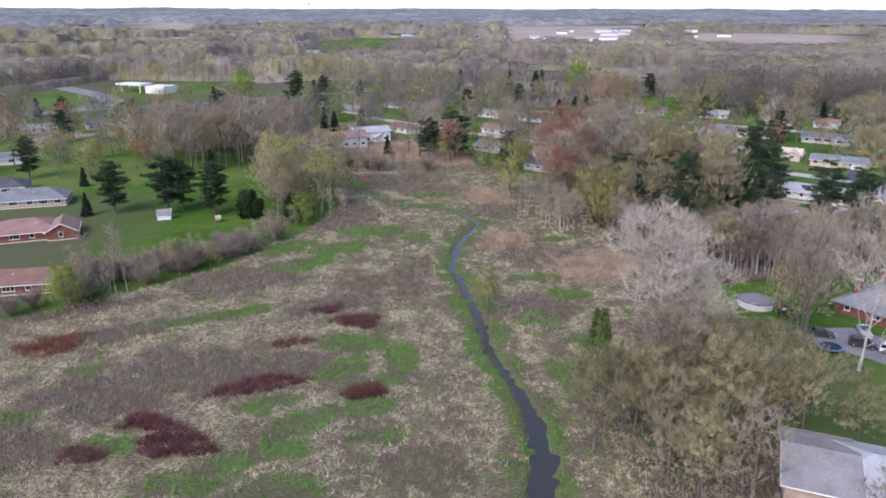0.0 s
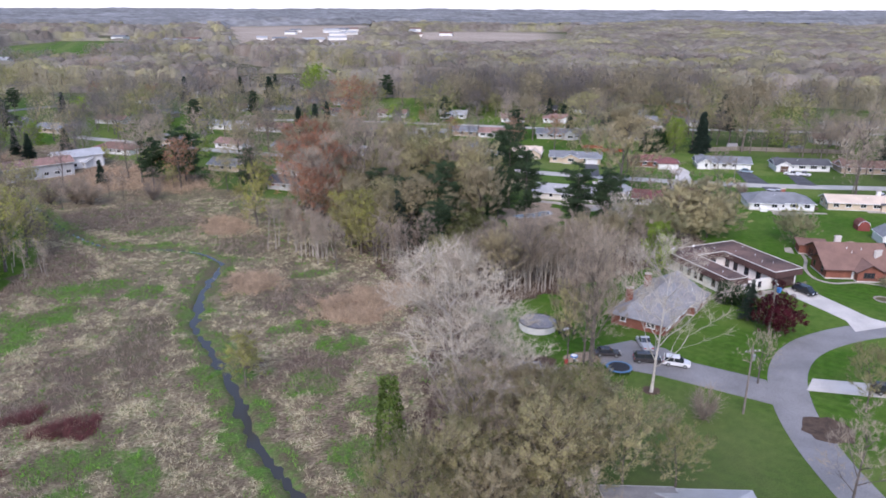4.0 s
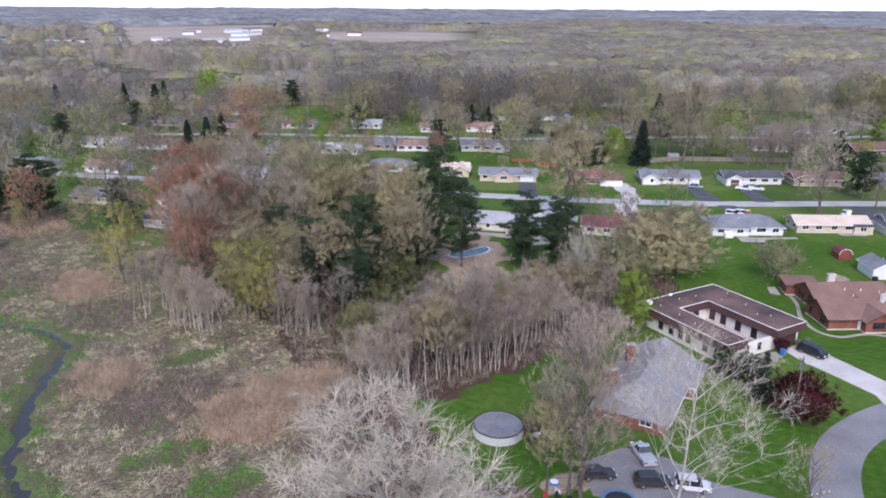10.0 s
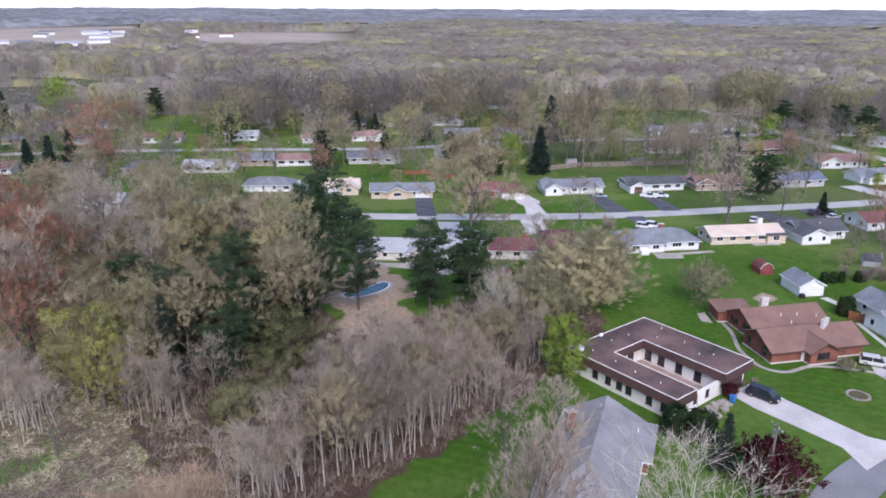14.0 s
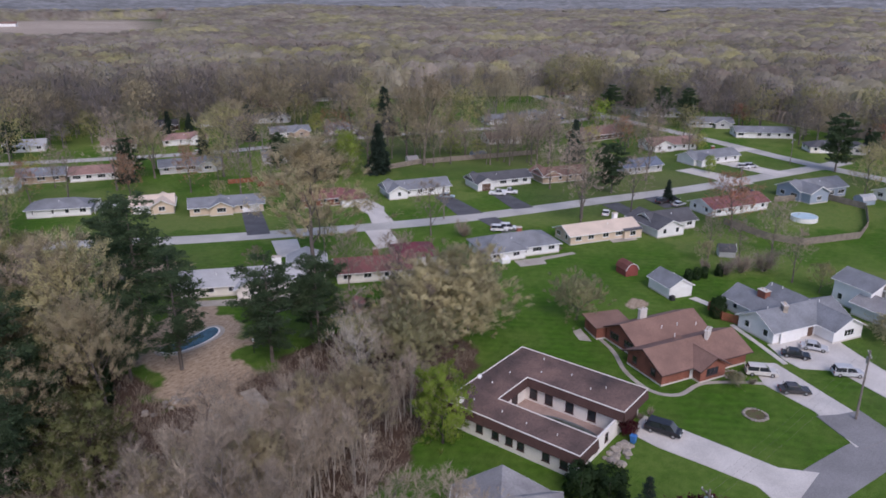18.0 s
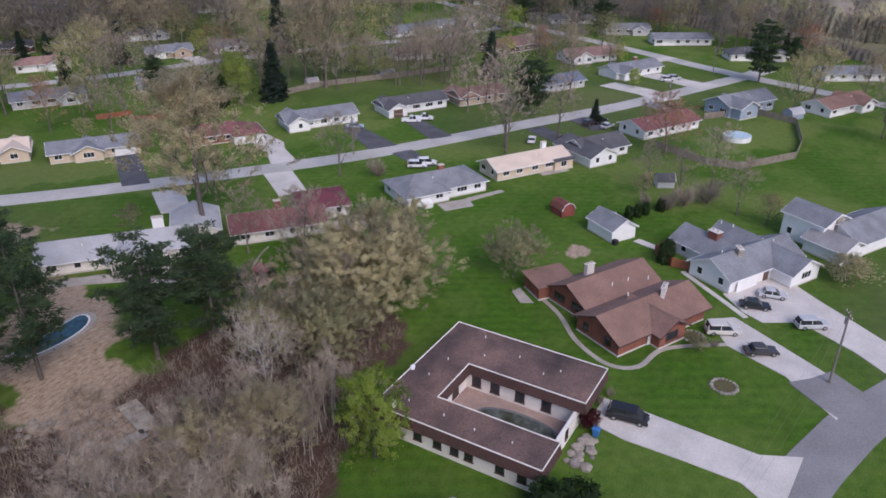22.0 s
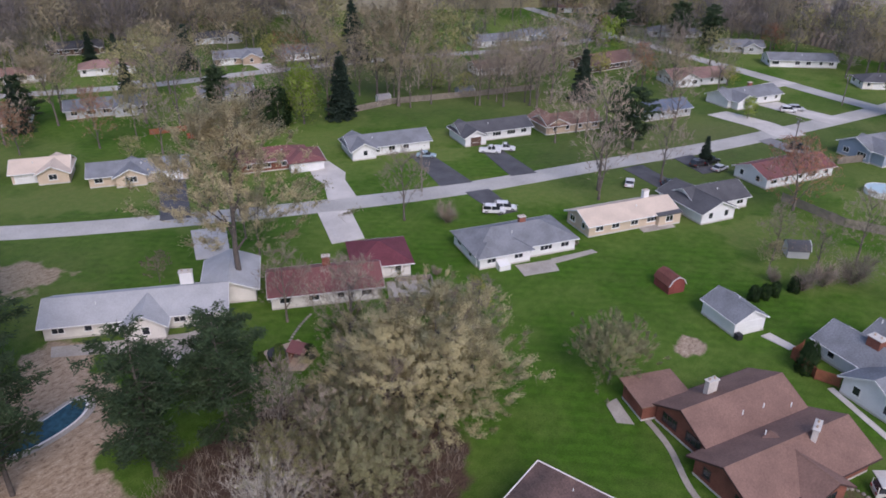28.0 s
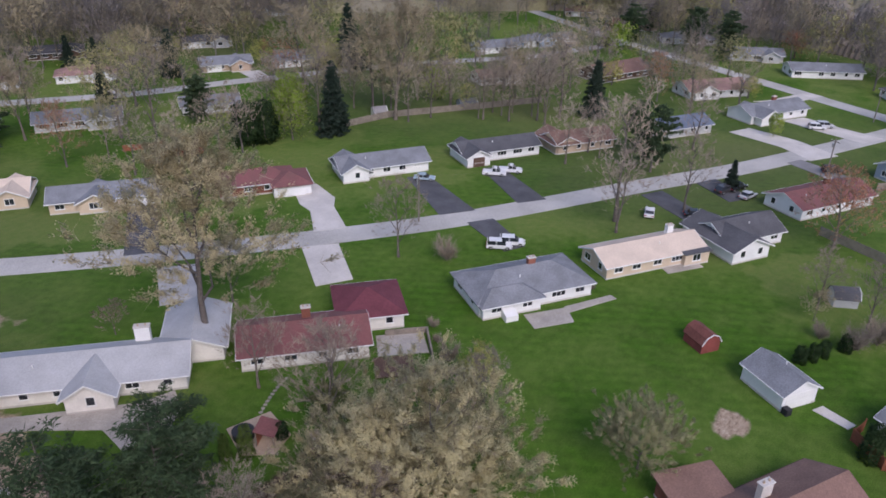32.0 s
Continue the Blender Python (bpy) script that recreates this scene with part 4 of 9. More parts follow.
def fascia(x0, y0, x1, y1, nx_, ny_):
    """One straight run of sloping fascia with a pale coping."""
    s = 0.28
    g = Geo()
    a, c = (x0, y0), (x1, y1)
    v = [(a[0], a[1], 4.1), (c[0], c[1], 4.1), (c[0] + nx_ * s, c[1] + ny_ * s, 2.75), (a[0] + nx_ * s, a[1] + ny_ * s, 2.75),
         (a[0] - nx_ * 0.1, a[1] - ny_ * 0.1, 4.1), (c[0] - nx_ * 0.1, c[1] - ny_ * 0.1, 4.1), (c[0] - nx_ * 0.1, c[1] - ny_ * 0.1, 2.75), (a[0] - nx_ * 0.1, a[1] - ny_ * 0.1, 2.75)]
    g.add(v, [(0, 1, 2, 3), (4, 7, 6, 5), (3, 2, 6, 7), (0, 4, 5, 1), (0, 3, 7, 4), (1, 5, 6, 2)])
    part("fascia", g, M_FASCIA, ch)
    w = 0.06
    xs, ys = sorted((x0, x1)), sorted((y0, y1))
    if nx_:
        part("coping", Geo().box(xs[0] - w, ys[0] - w, 4.1, xs[0] + w, ys[1] + w, 4.24, 0.03), M_CREAM, ch)
    else:
        part("coping", Geo().box(xs[0] - w, ys[0] - w, 4.1, xs[1] + w, ys[0] + w, 4.23, 0.03), M_CREAM, ch)


fascia(OUT[0], OUT[1], OUT[0], OUT[3], -1, 0)
fascia(OUT[2], OUT[1], OUT[2], OUT[3], 1, 0)
fascia(OUT[0], OUT[3], OUT[2], OUT[3], 0, 1)
fascia(OUT[0], OUT[1], INN[0], OUT[1], 0, -1)
fascia(INN[2], OUT[1], OUT[2], OUT[1], 0, -1)
fascia(INN[0], INN[1], INN[0], INN[3], 1, 0)
fascia(INN[2], INN[1], INN[2], INN[3], -1, 0)
fascia(INN[0], INN[3], INN[2], INN[3], 0, -1)
for yy in (134.0, 136.6, 140.4, 142.2, 144.4, 147.0):
    window(ch, 111.6 - CHX, yy - CHY, 0.85, 180, 1.1, 1.5, M_FASCIA)
for yy in (136.5, 140.0, 143.4, 146.0):
    window(ch, 124.0 - CHX, yy - CHY, 0.6, 180, 1.3, 1.8, M_FASCIA)
for xx in (117.5, 121.0):
    window(ch, xx - CHX, 147.4 - CHY, 0.5, -90, 1.6, 2.0, M_FASCIA)
for xx in (117.3, 120.4):
    window(ch, xx - CHX, 132.5 - CHY, 0.9, -90, 0.9, 1.3, M_FASCIA)
window(ch, 113.6 - CHX, 132.4 - CHY, 0.3, -90, 1.7, 2.0, M_FASCIA)
garage_door(ch, 127.6 - CHX, 132.4 - CHY, -90, 5.0, 2.4, M_FASCIA)
part("court_paving", Geo().box(*rect(115.4, 132.8, 0, 0)[:2], -0.2, *rect(0, 0, 124.0, 147.4)[2:], 0.12), mat("pinkish_paving", (0.42, 0.3, 0.26), 0.9, 0.5, 0.2, 12, 0.2), ch)
pool_ring = [(119.8 + 2.3 * math.cos(a) - CHX, 138.6 + 5.0 * math.sin(a) * (1 + 0.12 * math.cos(a)) - CHY) for a in np.linspace(0, 2 * math.pi, 28, endpoint=False)]
rim = [(119.8 + 2.7 * math.cos(a) - CHX, 138.6 + 5.4 * math.sin(a) * (1 + 0.12 * math.cos(a)) - CHY) for a in np.linspace(0, 2 * math.pi, 28, endpoint=False)]
part("pool_rim", Geo().prism(rim, 0.05, 0.3), mat("dark_stone_rim", (0.16, 0.17, 0.18), 0.8, 0.8, 0.3, 6, 0.3), ch)
part("pool_water", Geo().prism(pool_ring, 0.1, 0.32), mat("murky_green_pool", (0.055, 0.06, 0.035), 0.15, 0.4, 0.4, 4, 0.1, second=(0.13, 0.15, 0.14)), ch)
vents(ch, [(113.2 - CHX, 136 - CHY, 4.1), (113.0 - CHX, 140.5 - CHY, 4.1), (113.4 - CHX, 144.6 - CHY, 4.1), (127.8 - CHX, 136.4 - CHY, 4.1), (126.2 - CHX, 138 - CHY, 4.1), (128 - CHX, 142 - CHY, 4.1),
           (126 - CHX, 146 - CHY, 4.1), (129.8 - CHX, 147.8 - CHY, 4.1), (119 - CHX, 150 - CHY, 4.1), (123 - CHX, 149.6 - CHY, 4.1), (113.6 - CHX, 149.4 - CHY, 4.1)])
dish = part("satellite_dish", Geo().tube((0, 0, 4.1), (0, 0, 4.6), 0.05, 0.05, 6).tube((0, 0, 4.6), (-0.16, -0.12, 4.75), 0.1, 0.62, 14), M_TRIM, ch, "white satellite dish", m=pose(111.9 - CHX, 150.6 - CHY, 0))

# the brick house with crossing brown gables
bh = thing("brick_house", pose(150.5, 136.5, 0), "low red-brick house with crossing brown shingle gables", "house")
TB = -26.6


def loc(h, x, y):
    p = h.matrix_basis.translation
    return x - p.x, y - p.y


a = loc(bh, 154.8, 140.0)
block(bh, *a, TB, 15.0, 8.0, 2.7, 2.0, "gable", M_BRICK, R_BROWN, 0.6, "nw", M_FASCIA, seed=1)
a = loc(bh, 149.9, 132.6)
block(bh, *a, TB, 17.6, 8.2, 2.7, 2.0, "gable", M_BRICK, R_BROWN, 0.7, "wn", M_FASCIA, seed=2)
a = loc(bh, 148.9, 130.8)
block(bh, *a, TB - 90, 7.6, 5.2, 2.7, 1.5, "gable", M_BRICK, R_BROWN, 0.6, "e", M_FASCIA, seed=3, wsize=2.4)
a = loc(bh, 152.5, 148.2)
block(bh, *a, TB - 10, 6.2, 4.6, 2.5, 0.35, "shed", M_BRICK, R_BROWN, 0.5, "s", M_FASCIA, seed=4)
a = loc(bh, 144.0, 133.4)
house_door(bh, *loc(bh, 145.6, 130.0), TB - 90, M_TRIM)
chimney(bh, *loc(bh, 154.0, 142.4), 3.5, 5.6, 1.5, 0.7, TB, M_CONCRETE)
chimney(bh, *loc(bh, 152.8, 130.6), 3.5, 5.7, 2.0, 0.6, TB + 30, M_CONCRETE)
vents(bh, [(*loc(bh, 150, 135), 4.4), (*loc(bh, 157, 134), 4.2), (*loc(bh, 152, 138), 4.3), (*loc(bh, 155, 136.5), 4.1)])

# the white house with several grey gables
wg = thing("white_house", pose(174.5, 122.5, 0), "large white house with several blue-grey gable roofs", "house")
TW = -28.8
block(wg, *loc(wg, 175.2, 122.6), TW, 17.5, 8.0, 2.7, 2.1, "gable", M_WHITE, R_GREY, 0.5, "w", seed=5, wsize=1.1)
block(wg, *loc(wg, 177.0, 129.2), TW - 90, 10.0, 6.4, 2.7, 1.9, "gable", M_WHITE, R_GREY, 0.5, "sw", seed=6)
block(wg, *loc(wg, 181.8, 125.0), TW - 90, 8.0, 6.0, 2.7, 1.9, "gable", M_WHITE, R_GREY, 0.5, "w", seed=7)
block(wg, *loc(wg, 177.6, 117.2), TW - 90, 8.4, 7.0, 2.7, 1.8, "gable", M_WHITE, R_GREY, 0.5, "e", seed=8, wsize=2.4)
garage_door(wg, *loc(wg, 167.6 + 1.2, 121.9 - 0.7), TW - 90, 4.8)
house_door(wg, *loc(wg, 173.3, 119.1), TW - 90, M_DARKWALL)
chimney(wg, *loc(wg, 176.3, 128.3), 3.2, 5.5, 1.9, 1.3, TW - 90, M_BRICK)
chimney(wg, *loc(wg, 172.0, 123.6), 3.4, 5.4, 1.6, 0.8, TW + 60, M_ROCK)
vents(wg, [(*loc(wg, 182.6, 128.5), 4.7), (*loc(wg, 182, 126.4), 4.7), (*loc(wg, 170.5, 126), 4.7), (*loc(wg, 179.5, 119.5), 4.6)])

wg2 = thing("white_house", pose(194, 111, 0), "white split-level house with grey roofs", "house")
block(wg2, *loc(wg2, 194.5, 114.4), TW + 90, 8.0, 7.0, 5.0, 1.6, "gable", M_WHITE, R_GREY, 0.5, "nw", seed=9, wsize=1.1)
block(wg2, *loc(wg2, 198.6, 106.8), TW, 15.0, 8.5, 2.8, 2.2, "gable", M_WHITE, R_GREY, 0.5, "w", seed=10, wsize=1.7)
block(wg2, *loc(wg2, 189.6, 110.6), TW - 90, 7.2, 6.2, 2.7, 1.4, "gable", M_WHITE, R_SLATE, 0.5, "w", seed=11, wsize=1.1)
chimney(wg2, *loc(wg2, 192.8, 110.8), 3.4, 6.0, 1.5, 0.8, TW, M_ROCK)

# the weathered grey house behind the sycamore
gh = thing("grey_roofed_house", pose(97, 131.5, 0), "brick house under a broad weathered grey hip roof", "house")
block(gh, *loc(gh, 96.6, 133.6), 32, 12.0, 10.6, 2.6, 2.9, "gable", M_BRICK, R_SLATE, 0.6, "n", seed=12)
block(gh, *loc(gh, 91.2, 130.2), 32, 17.0, 10.56, 2.57, 2.9, "hip", M_BRICK, R_SLATE, 0.6, "sw", seed=16, foundation=False)
block(gh, *loc(gh, 99.1, 133.0), -58, 9.6, 8.4, 2.6, 2.35, "hip", M_BRICK, R_SLATE, 0.6, "e", seed=13)
chimney(gh, *loc(gh, 94.3, 136.8), 3.0, 6.0, 1.3, 0.8, -20)
chimney(gh, *loc(gh, 86.0, 131.6), 2.4, 6.0, 1.3, 0.8, -20)
vents(gh, [(*loc(gh, 100, 130), 4.2), (*loc(gh, 93, 129), 4.2)])

gh2 = thing("grey_roofed_house", pose(54, 76, 0), "house with a large pale grey hip roof among trees", "house")
block(gh2, *loc(gh2, 56.5, 75.2), -24, 12.5, 10.5, 2.6, 1.9, "hip", M_TAN, R_LIGHT, 0.8, "nse", seed=14)
block(gh2, *loc(gh2, 49.8, 77.2), -24, 8.0, 13.0, 2.6, 1.7, "gable", M_TAN, R_SLATE, 0.6, "nw", seed=15)


HOUSES = []


def ranch(x, y, turn, L, W, wall, roof, label, kind="gable", rise_=1.6, wing=None, garage=None, chim=None, door=None, h=2.6, name="house", wins="ns", over=0.55, seed=0, group=""):
    """A one-storey house with an optional wing (dx, dy, L, W, turn, kind), garage door (dx, side), chimney."""
    ob = thing(name, pose(x, y, 0, 0, 0, turn), label, "house", group)
    HOUSES.append((x, y, L * 0.5 + 1.0))
    block(ob, 0, 0, 0, L, W, h, rise_, kind, wall, roof, over, wins, seed=seed)
    if wing:
        wx, wy, wl, ww, wt, wk = wing
        block(ob, wx, wy, wt, wl, ww, h, rise_ * 0.9, wk, wall, roof, over, "e", seed=seed + 1)
    if garage:
        gx_, side, wd = garage
        garage_door(ob, gx_, (W / 2 if side == "n" else -W / 2), 90 if side == "n" else -90, wd)
    if door is not None:
        house_door(ob, door, -W / 2, -90, M_DARKWALL)
    if chim:
        chimney(ob, chim[0], chim[1], h, h + rise_ + 0.9, 1.2, 0.8, 0, chim[2] if len(chim) > 2 else M_BRICK)
    rnd = random.Random(seed)
    vents(ob, [(rnd.uniform(-L / 3, L / 3), -W / 5, h + rise_ * 0.6 + 0.1)])
    return ob


# along the street, south side
h1 = ranch(125.7, 216.2, -41, 24.5, 8.2, M_CREAM, R_LIGHT, "long cream ranch house with pale grey roof", rise_=1.9, wing=(1.5, -4.0, 5.4, 5.4, -90, "gable"), seed=21, wins="s")
block(h1, 12.6, 6.4, -90, 10.0, 7.6, 2.6, 1.5, "gable", M_CREAM, R_LIGHT, 0.6, "n", seed=22)
chimney(h1, 6.4, 3.6, 2.6, 5.0, 1.9, 0.9, 0, M_TRIM)
h2 = ranch(147.6, 200.4, -40, 16.5, 8.4, M_CREAM, R_RED, "brick and cream ranch house with a faded dark red roof", rise_=1.7, seed=23, chim=(0.5, 1.8), wins="sw")
block(h2, 9.6, 6.6, 0, 9.0, 9.0, 2.8, 1.8, "hip", M_CREAM, mat("new_red_shingles", (0.17, 0.05, 0.065), 0.85, 0.35, 0.2, 14, 0.4), 0.6, "se", seed=24)
h3 = ranch(179.2, 185.2, -31.5, 19.0, 9.6, M_WHITE, R_GREY, "white ranch house with blue-grey hip roof", "hip", 2.0, wing=None, seed=25, chim=(1.4, 0.3), wins="sew")
block(h3, -4.6, -3.6, 0, 9.4, 4.6, 2.6, 1.1, "hip", M_WHITE, R_GREY, 0.6, "s", seed=26)
part("bulkhead", Geo().add([(-6.4, -7.6, 0), (-4.4, -7.6, 0), (-4.4, -5.9, 0), (-6.4, -5.9, 0), (-6.4, -7.6, 0.9), (-4.4, -7.6, 0.9), (-4.4, -5.9, 1.5), (-6.4, -5.9, 1.5)],
                           [(4, 5, 6, 7), (0, 1, 5, 4), (1, 2, 6, 5), (2, 3, 7, 6), (3, 0, 4, 7)]), M_TRIM, h3, "white cellar bulkhead")
h4 = ranch(200.9, 174.6, -30.5, 19.4, 7.4, M_BEIGE, R_CREAM, "long peach-coloured ranch house with pale tan roof", rise_=1.5, seed=27, chim=(6.0, 1.5, M_TRIM), wins="sw")
block(h4, 7.6, -3.0, 0, 5.0, 3.2, 2.4, 0.6, "shed", M_BEIGE, R_DARK, 0.3, "s", seed=28)
h5 = ranch(219.6, 164.5, -29, 13.0, 8.0, M_WHITE, R_DARK, "white house with charcoal cross gables", rise_=2.0, wing=(-4.2, -1.2, 12.5, 8.0, -90, "gable"), seed=29, wins="se")
h6 = ranch(246.2, 156.6, -28, 20.0, 9.0, M_WHITE, R_RED, "white house with brownish red roof behind a reddish tree", rise_=1.7, seed=31, chim=(2, 0.8), wins="swe")
h7 = ranch(276.8, 142.0, -30, 18.5, 8.6, M_BLUEWALL, R_GREY, "blue-grey split-level house with grey roof", rise_=1.9, wing=(-5, -3, 9, 7, -90, "gable"), h=3.4, seed=33, wins="sw")
# north side
n1 = ranch(158.0, 266.8, -35, 19.5, 8.0, M_BEIGE, R_GREY, "beige ranch house with grey roof", rise_=1.6, wing=(-1.5, -1.6, 7.5, 6, -90, "gable"), garage=(6.4, "s", 4.6), seed=35, wins="s")
n2 = ranch(181.0, 250.4, -33, 15.0, 8.2, M_BRICK, R_RED, "brick ranch house with dark red hip roof", "hip", 1.7, seed=37, wins="s")
block(n2, 6.5, -2.6, -90, 8.6, 7.4, 2.6, 1.5, "hip", M_WHITE, R_RED, 0.5, "", seed=38)
garage_door(n2, 6.5, -6.9, -90, 5.0)
n3 = ranch(205.0, 237.6, -30.5, 19.6, 8.2, M_WHITE, R_GREY, "white and beige ranch house with grey roof", rise_=1.7, wing=(-7, -0.8, 9.6, 5.6, -90, "gable"), garage=(6.8, "s", 4.8), seed=39, wins="s")
n4 = ranch(229.8, 223.8, -29.5, 19.5, 7.6, M_WHITE, R_DARK, "white ranch house with charcoal roof", rise_=1.6, wing=(-7.2, -1.6, 9.5, 5.6, -90, "gable"), seed=41, wins="s")
garage_door(n4, -7.2, -6.4, -90, 2.8, material=M_DARKWALL)
n5 = ranch(247.6, 211.6, -30, 15.5, 8.0, M_TAN, R_BROWN, "tan brick house with brown roof", rise_=1.8, wing=(-5, 1, 9.5, 6.5, -90, "gable"), seed=43, wins="sw")
n6 = ranch(274.6, 197.0, -28, 15.5, 8.2, M_GREYWALL, mat("blue_grey_shingles", (0.16, 0.19, 0.25), 0.85, 0.35, 0.2, 14, 0.4), "ranch house with blue-grey roof behind a pine", rise_=1.7, seed=45, wins="s")
n7 = ranch(304.6, 182.6, -28, 21.0, 8.6, M_WHITE, R_GREY, "white ranch house with grey roof and broad driveway", rise_=1.8, wing=(-6, -2, 9.6, 6.4, -90, "gable"), seed=47, wins="s", chim=(2, 0.5))
n8 = ranch(318.4, 203.4, -38, 20.0, 10.0, M_WHITE, R_PINK, "white brick house with a dusty rose roof and terrace", rise_=2.1, wing=(-5, -2, 9, 8, -90, "gable"), seed=49, wins="sw")
n9 = ranch(320.0, 236.0, -20, 22.0, 11.0, M_DARKWALL, R_BROWN, "brown house with low brown gables", rise_=2.4, seed=51, wins="sw")
GEN = ((145.5, 283.5, -35, 11, 7.5, M_BEIGE, R_CREAM, "beige house with pale roof and red deck"), (128, 300, -38, 16, 8, M_WHITE, R_GREY, "white house with grey roof"),
       (180.5, 318, -30, 20, 8.5, M_GREYWALL, R_GREY, "grey house with grey roof seen past bare trees"), (210, 304, -32, 15, 8, M_WHITE, R_GREY, "white house with grey roof seen past bare trees"),
       (206.5, 361, -30, 17, 9, M_WHITE, R_PINK, "white house with dull rose roof"), (184, 371, -30, 12, 8, M_WHITE, R_BROWN, "white house with brown roof and garage"),
       (243.5, 340.5, -30, 16, 9, M_TAN, R_GREY, "brick house with grey roof"), (262, 328, -30, 13, 8, M_WHITE, R_GREY, "white house with grey roof"),
       (216, 398, -28, 18, 9, M_DARKWALL, R_DARK, "dark house with charcoal roof among trunks"), (240, 388, -28, 18, 9, M_DARKWALL, R_DARK, "dark brown house among trunks"),
       (262, 376, -28, 18, 9, M_GREYWALL, R_DARK, "grey house with dark roof among trunks"), (300, 412, -25, 24, 9, M_BRICK, R_PINK, "long brick house with dull roof"),
       (330, 408, -25, 17, 9, M_WHITE, R_DARK, "white house with dark roof"), (272, 258, -30, 0, 0, None, None, ""),
       (288, 262, -30, 14, 8, M_CREAM, R_BROWN, "cream house with brown roof behind trees"), (327, 288, -30, 17, 9, M_WHITE, R_GREY, "white house with grey roof"),
       (346, 283, -30, 13, 8, M_BLUEWALL, R_GREY, "small blue-grey house with grey roof"), (357, 277, -30, 10, 8, M_WHITE, R_GREY, "small white house with grey roof"),
       (409, 268, -62, 19, 9, M_TAN, R_BROWN, "tan house with brown roof on the cross street"), (393, 238, -60, 21, 9, M_WHITE, R_GREY, "pale house with grey roof on the cross street"),
       (379, 208, -60, 19, 9, M_GREYWALL, R_GREY, "grey house with grey roof on the cross street"), (368, 182, -58, 23, 10, M_WHITE, R_GREY, "white house with grey hip roof on the cross street"),
       (353, 150, -58, 22, 9, M_CREAM, R_DARK, "cream house with dark roof on the cross street"), (336, 118, -58, 20, 9, M_WHITE, R_GREY, "white house with grey roof"),
       (292, 118, -28, 20, 9, M_WHITE, R_BROWN, "white house with brown roof and porch"), (425, 300, -60, 20, 9, M_TAN, R_BROWN, "tan house with brown roof"))
for k, (x, y, a, L, W, wl, rf, lb) in enumerate(GEN):
    if L:
        ranch(x, y, a, L, W, wl, rf, lb, ("gable", "hip")[k % 3 == 1], 1.7, wing=((L / 4, -1.5, W + 1, 6, -90, "gable") if k % 2 == 0 else None),
              garage=(-L / 4, "s", 4.6) if k % 3 != 2 else None, seed=60 + k, wins="sw")
# further rows, glimpsed between the trees
FAR = ((123.6, 340, -36), (142, 342, -33), (156, 331, -32), (104, 352, -36), (84, 363, -36), (60, 385, -38), (40, 400, -38), (72, 270, -42), (52, 283, -42), (30, 300, -42), (46, 262, -42),
       (97, 300, -40), (78, 312, -40), (58, 330, -40), (36, 346, -42), (12, 366, -42), (100, 430, -35), (130, 412, -33), (160, 396, -32), (75, 450, -36), (50, 470, -38),
       (97, 480, -36), (120, 470, -34), (-10, 352, -42), (-24, 330, -44), (-40, 420, -40), (-14, 440, -40), (10, 455, -38), (-60, 450, -40), (5, 520, -38), (40, 540, -36), (-20, 600, -30), (60, 620, -30))
WALLS, ROOFS = (M_WHITE, M_TAN, M_WHITE, M_BEIGE, M_GREYWALL, M_WHITE), (R_GREY, R_LIGHT, R_BROWN, R_DARK, R_GREY, R_PINK)
for k, (x, y, a) in enumerate(FAR):
    rnd = random.Random(k)
    wl, rf = WALLS[k % 6], ROOFS[(k * 5 + 1) % 6]
    ranch(x, y, a, rnd.uniform(13, 19), rnd.uniform(7.5, 9), wl, rf, "distant one-storey house seen between trees", ("gable", "hip")[k % 4 == 3], 1.7, seed=100 + k, wins="s")
# left of the marsh
l1 = ranch(-104, 184, 20, 17, 12, M_BRICK, R_PINK, "brick house with brown hip roof and white garage wing", "hip", 2.2, wing=(9, -3, 9, 7, -90, "gable"), seed=140, wins="s")
l2 = ranch(-119, 217, 15, 20, 10, M_TAN, R_GREY, "house with dark grey hip roof", "hip", 2.4, seed=142, wins="s")
l3 = ranch(-138, 232, 15, 18, 10, M_GREYWALL, R_DARK, "dark-roofed house by the lawn", "hip", 2.2, seed=144, wins="s")
l4 = ranch(-160, 279, 18, 16, 9, M_WHITE, R_GREY, "white house with grey roof", seed=146, wins="s")
l5 = ranch(-85, 146.5, 10, 22, 9, M_BRICK, R_BROWN, "long low brown-roofed house behind bare shrubs", "gable", 1.8, seed=148, wins="s")
for k, (x, y, a, L) in enumerate(((-215, 345, 25, 16), (-200, 355, 25, 14), (-184, 352, 25, 15), (-158, 366, 30, 18), (-140, 345, 30, 15), (-120, 375, 30, 16), (-104, 350, 28, 16), (-88, 372, 30, 18), (-104, 330, 25, 14), (-130, 410, 30, 18), (-36, 312, 20, 22), (-24, 326, 20, 16))):
    ranch(x, y, a, L, 9, WALLS[k % 6], ROOFS[(k * 2 + 3) % 6], "distant house near the highway", seed=150 + k, wins="s", h=2.6 if k < 10 else 5.0)
gas = thing("gas_station", pose(-205, 530, 0, 0, 0, -20), "white flat canopy and store by the highway", "gas station")
part("canopy", Geo().box(-11, -6, 5, 11, 6, 6.1, 0.05), M_TRIM, gas)
for px, py in ((-8, -4), (8, -4), (-8, 4), (8, 4)):
    part("column", Geo().box(px - 0.3, py - 0.3, -0.2, px + 0.3, py + 0.3, 5), M_TRIM, gas)
part("store", Geo().box(14, -6, -0.2, 30, 8, 5, 0.05), M_CREAM, gas)

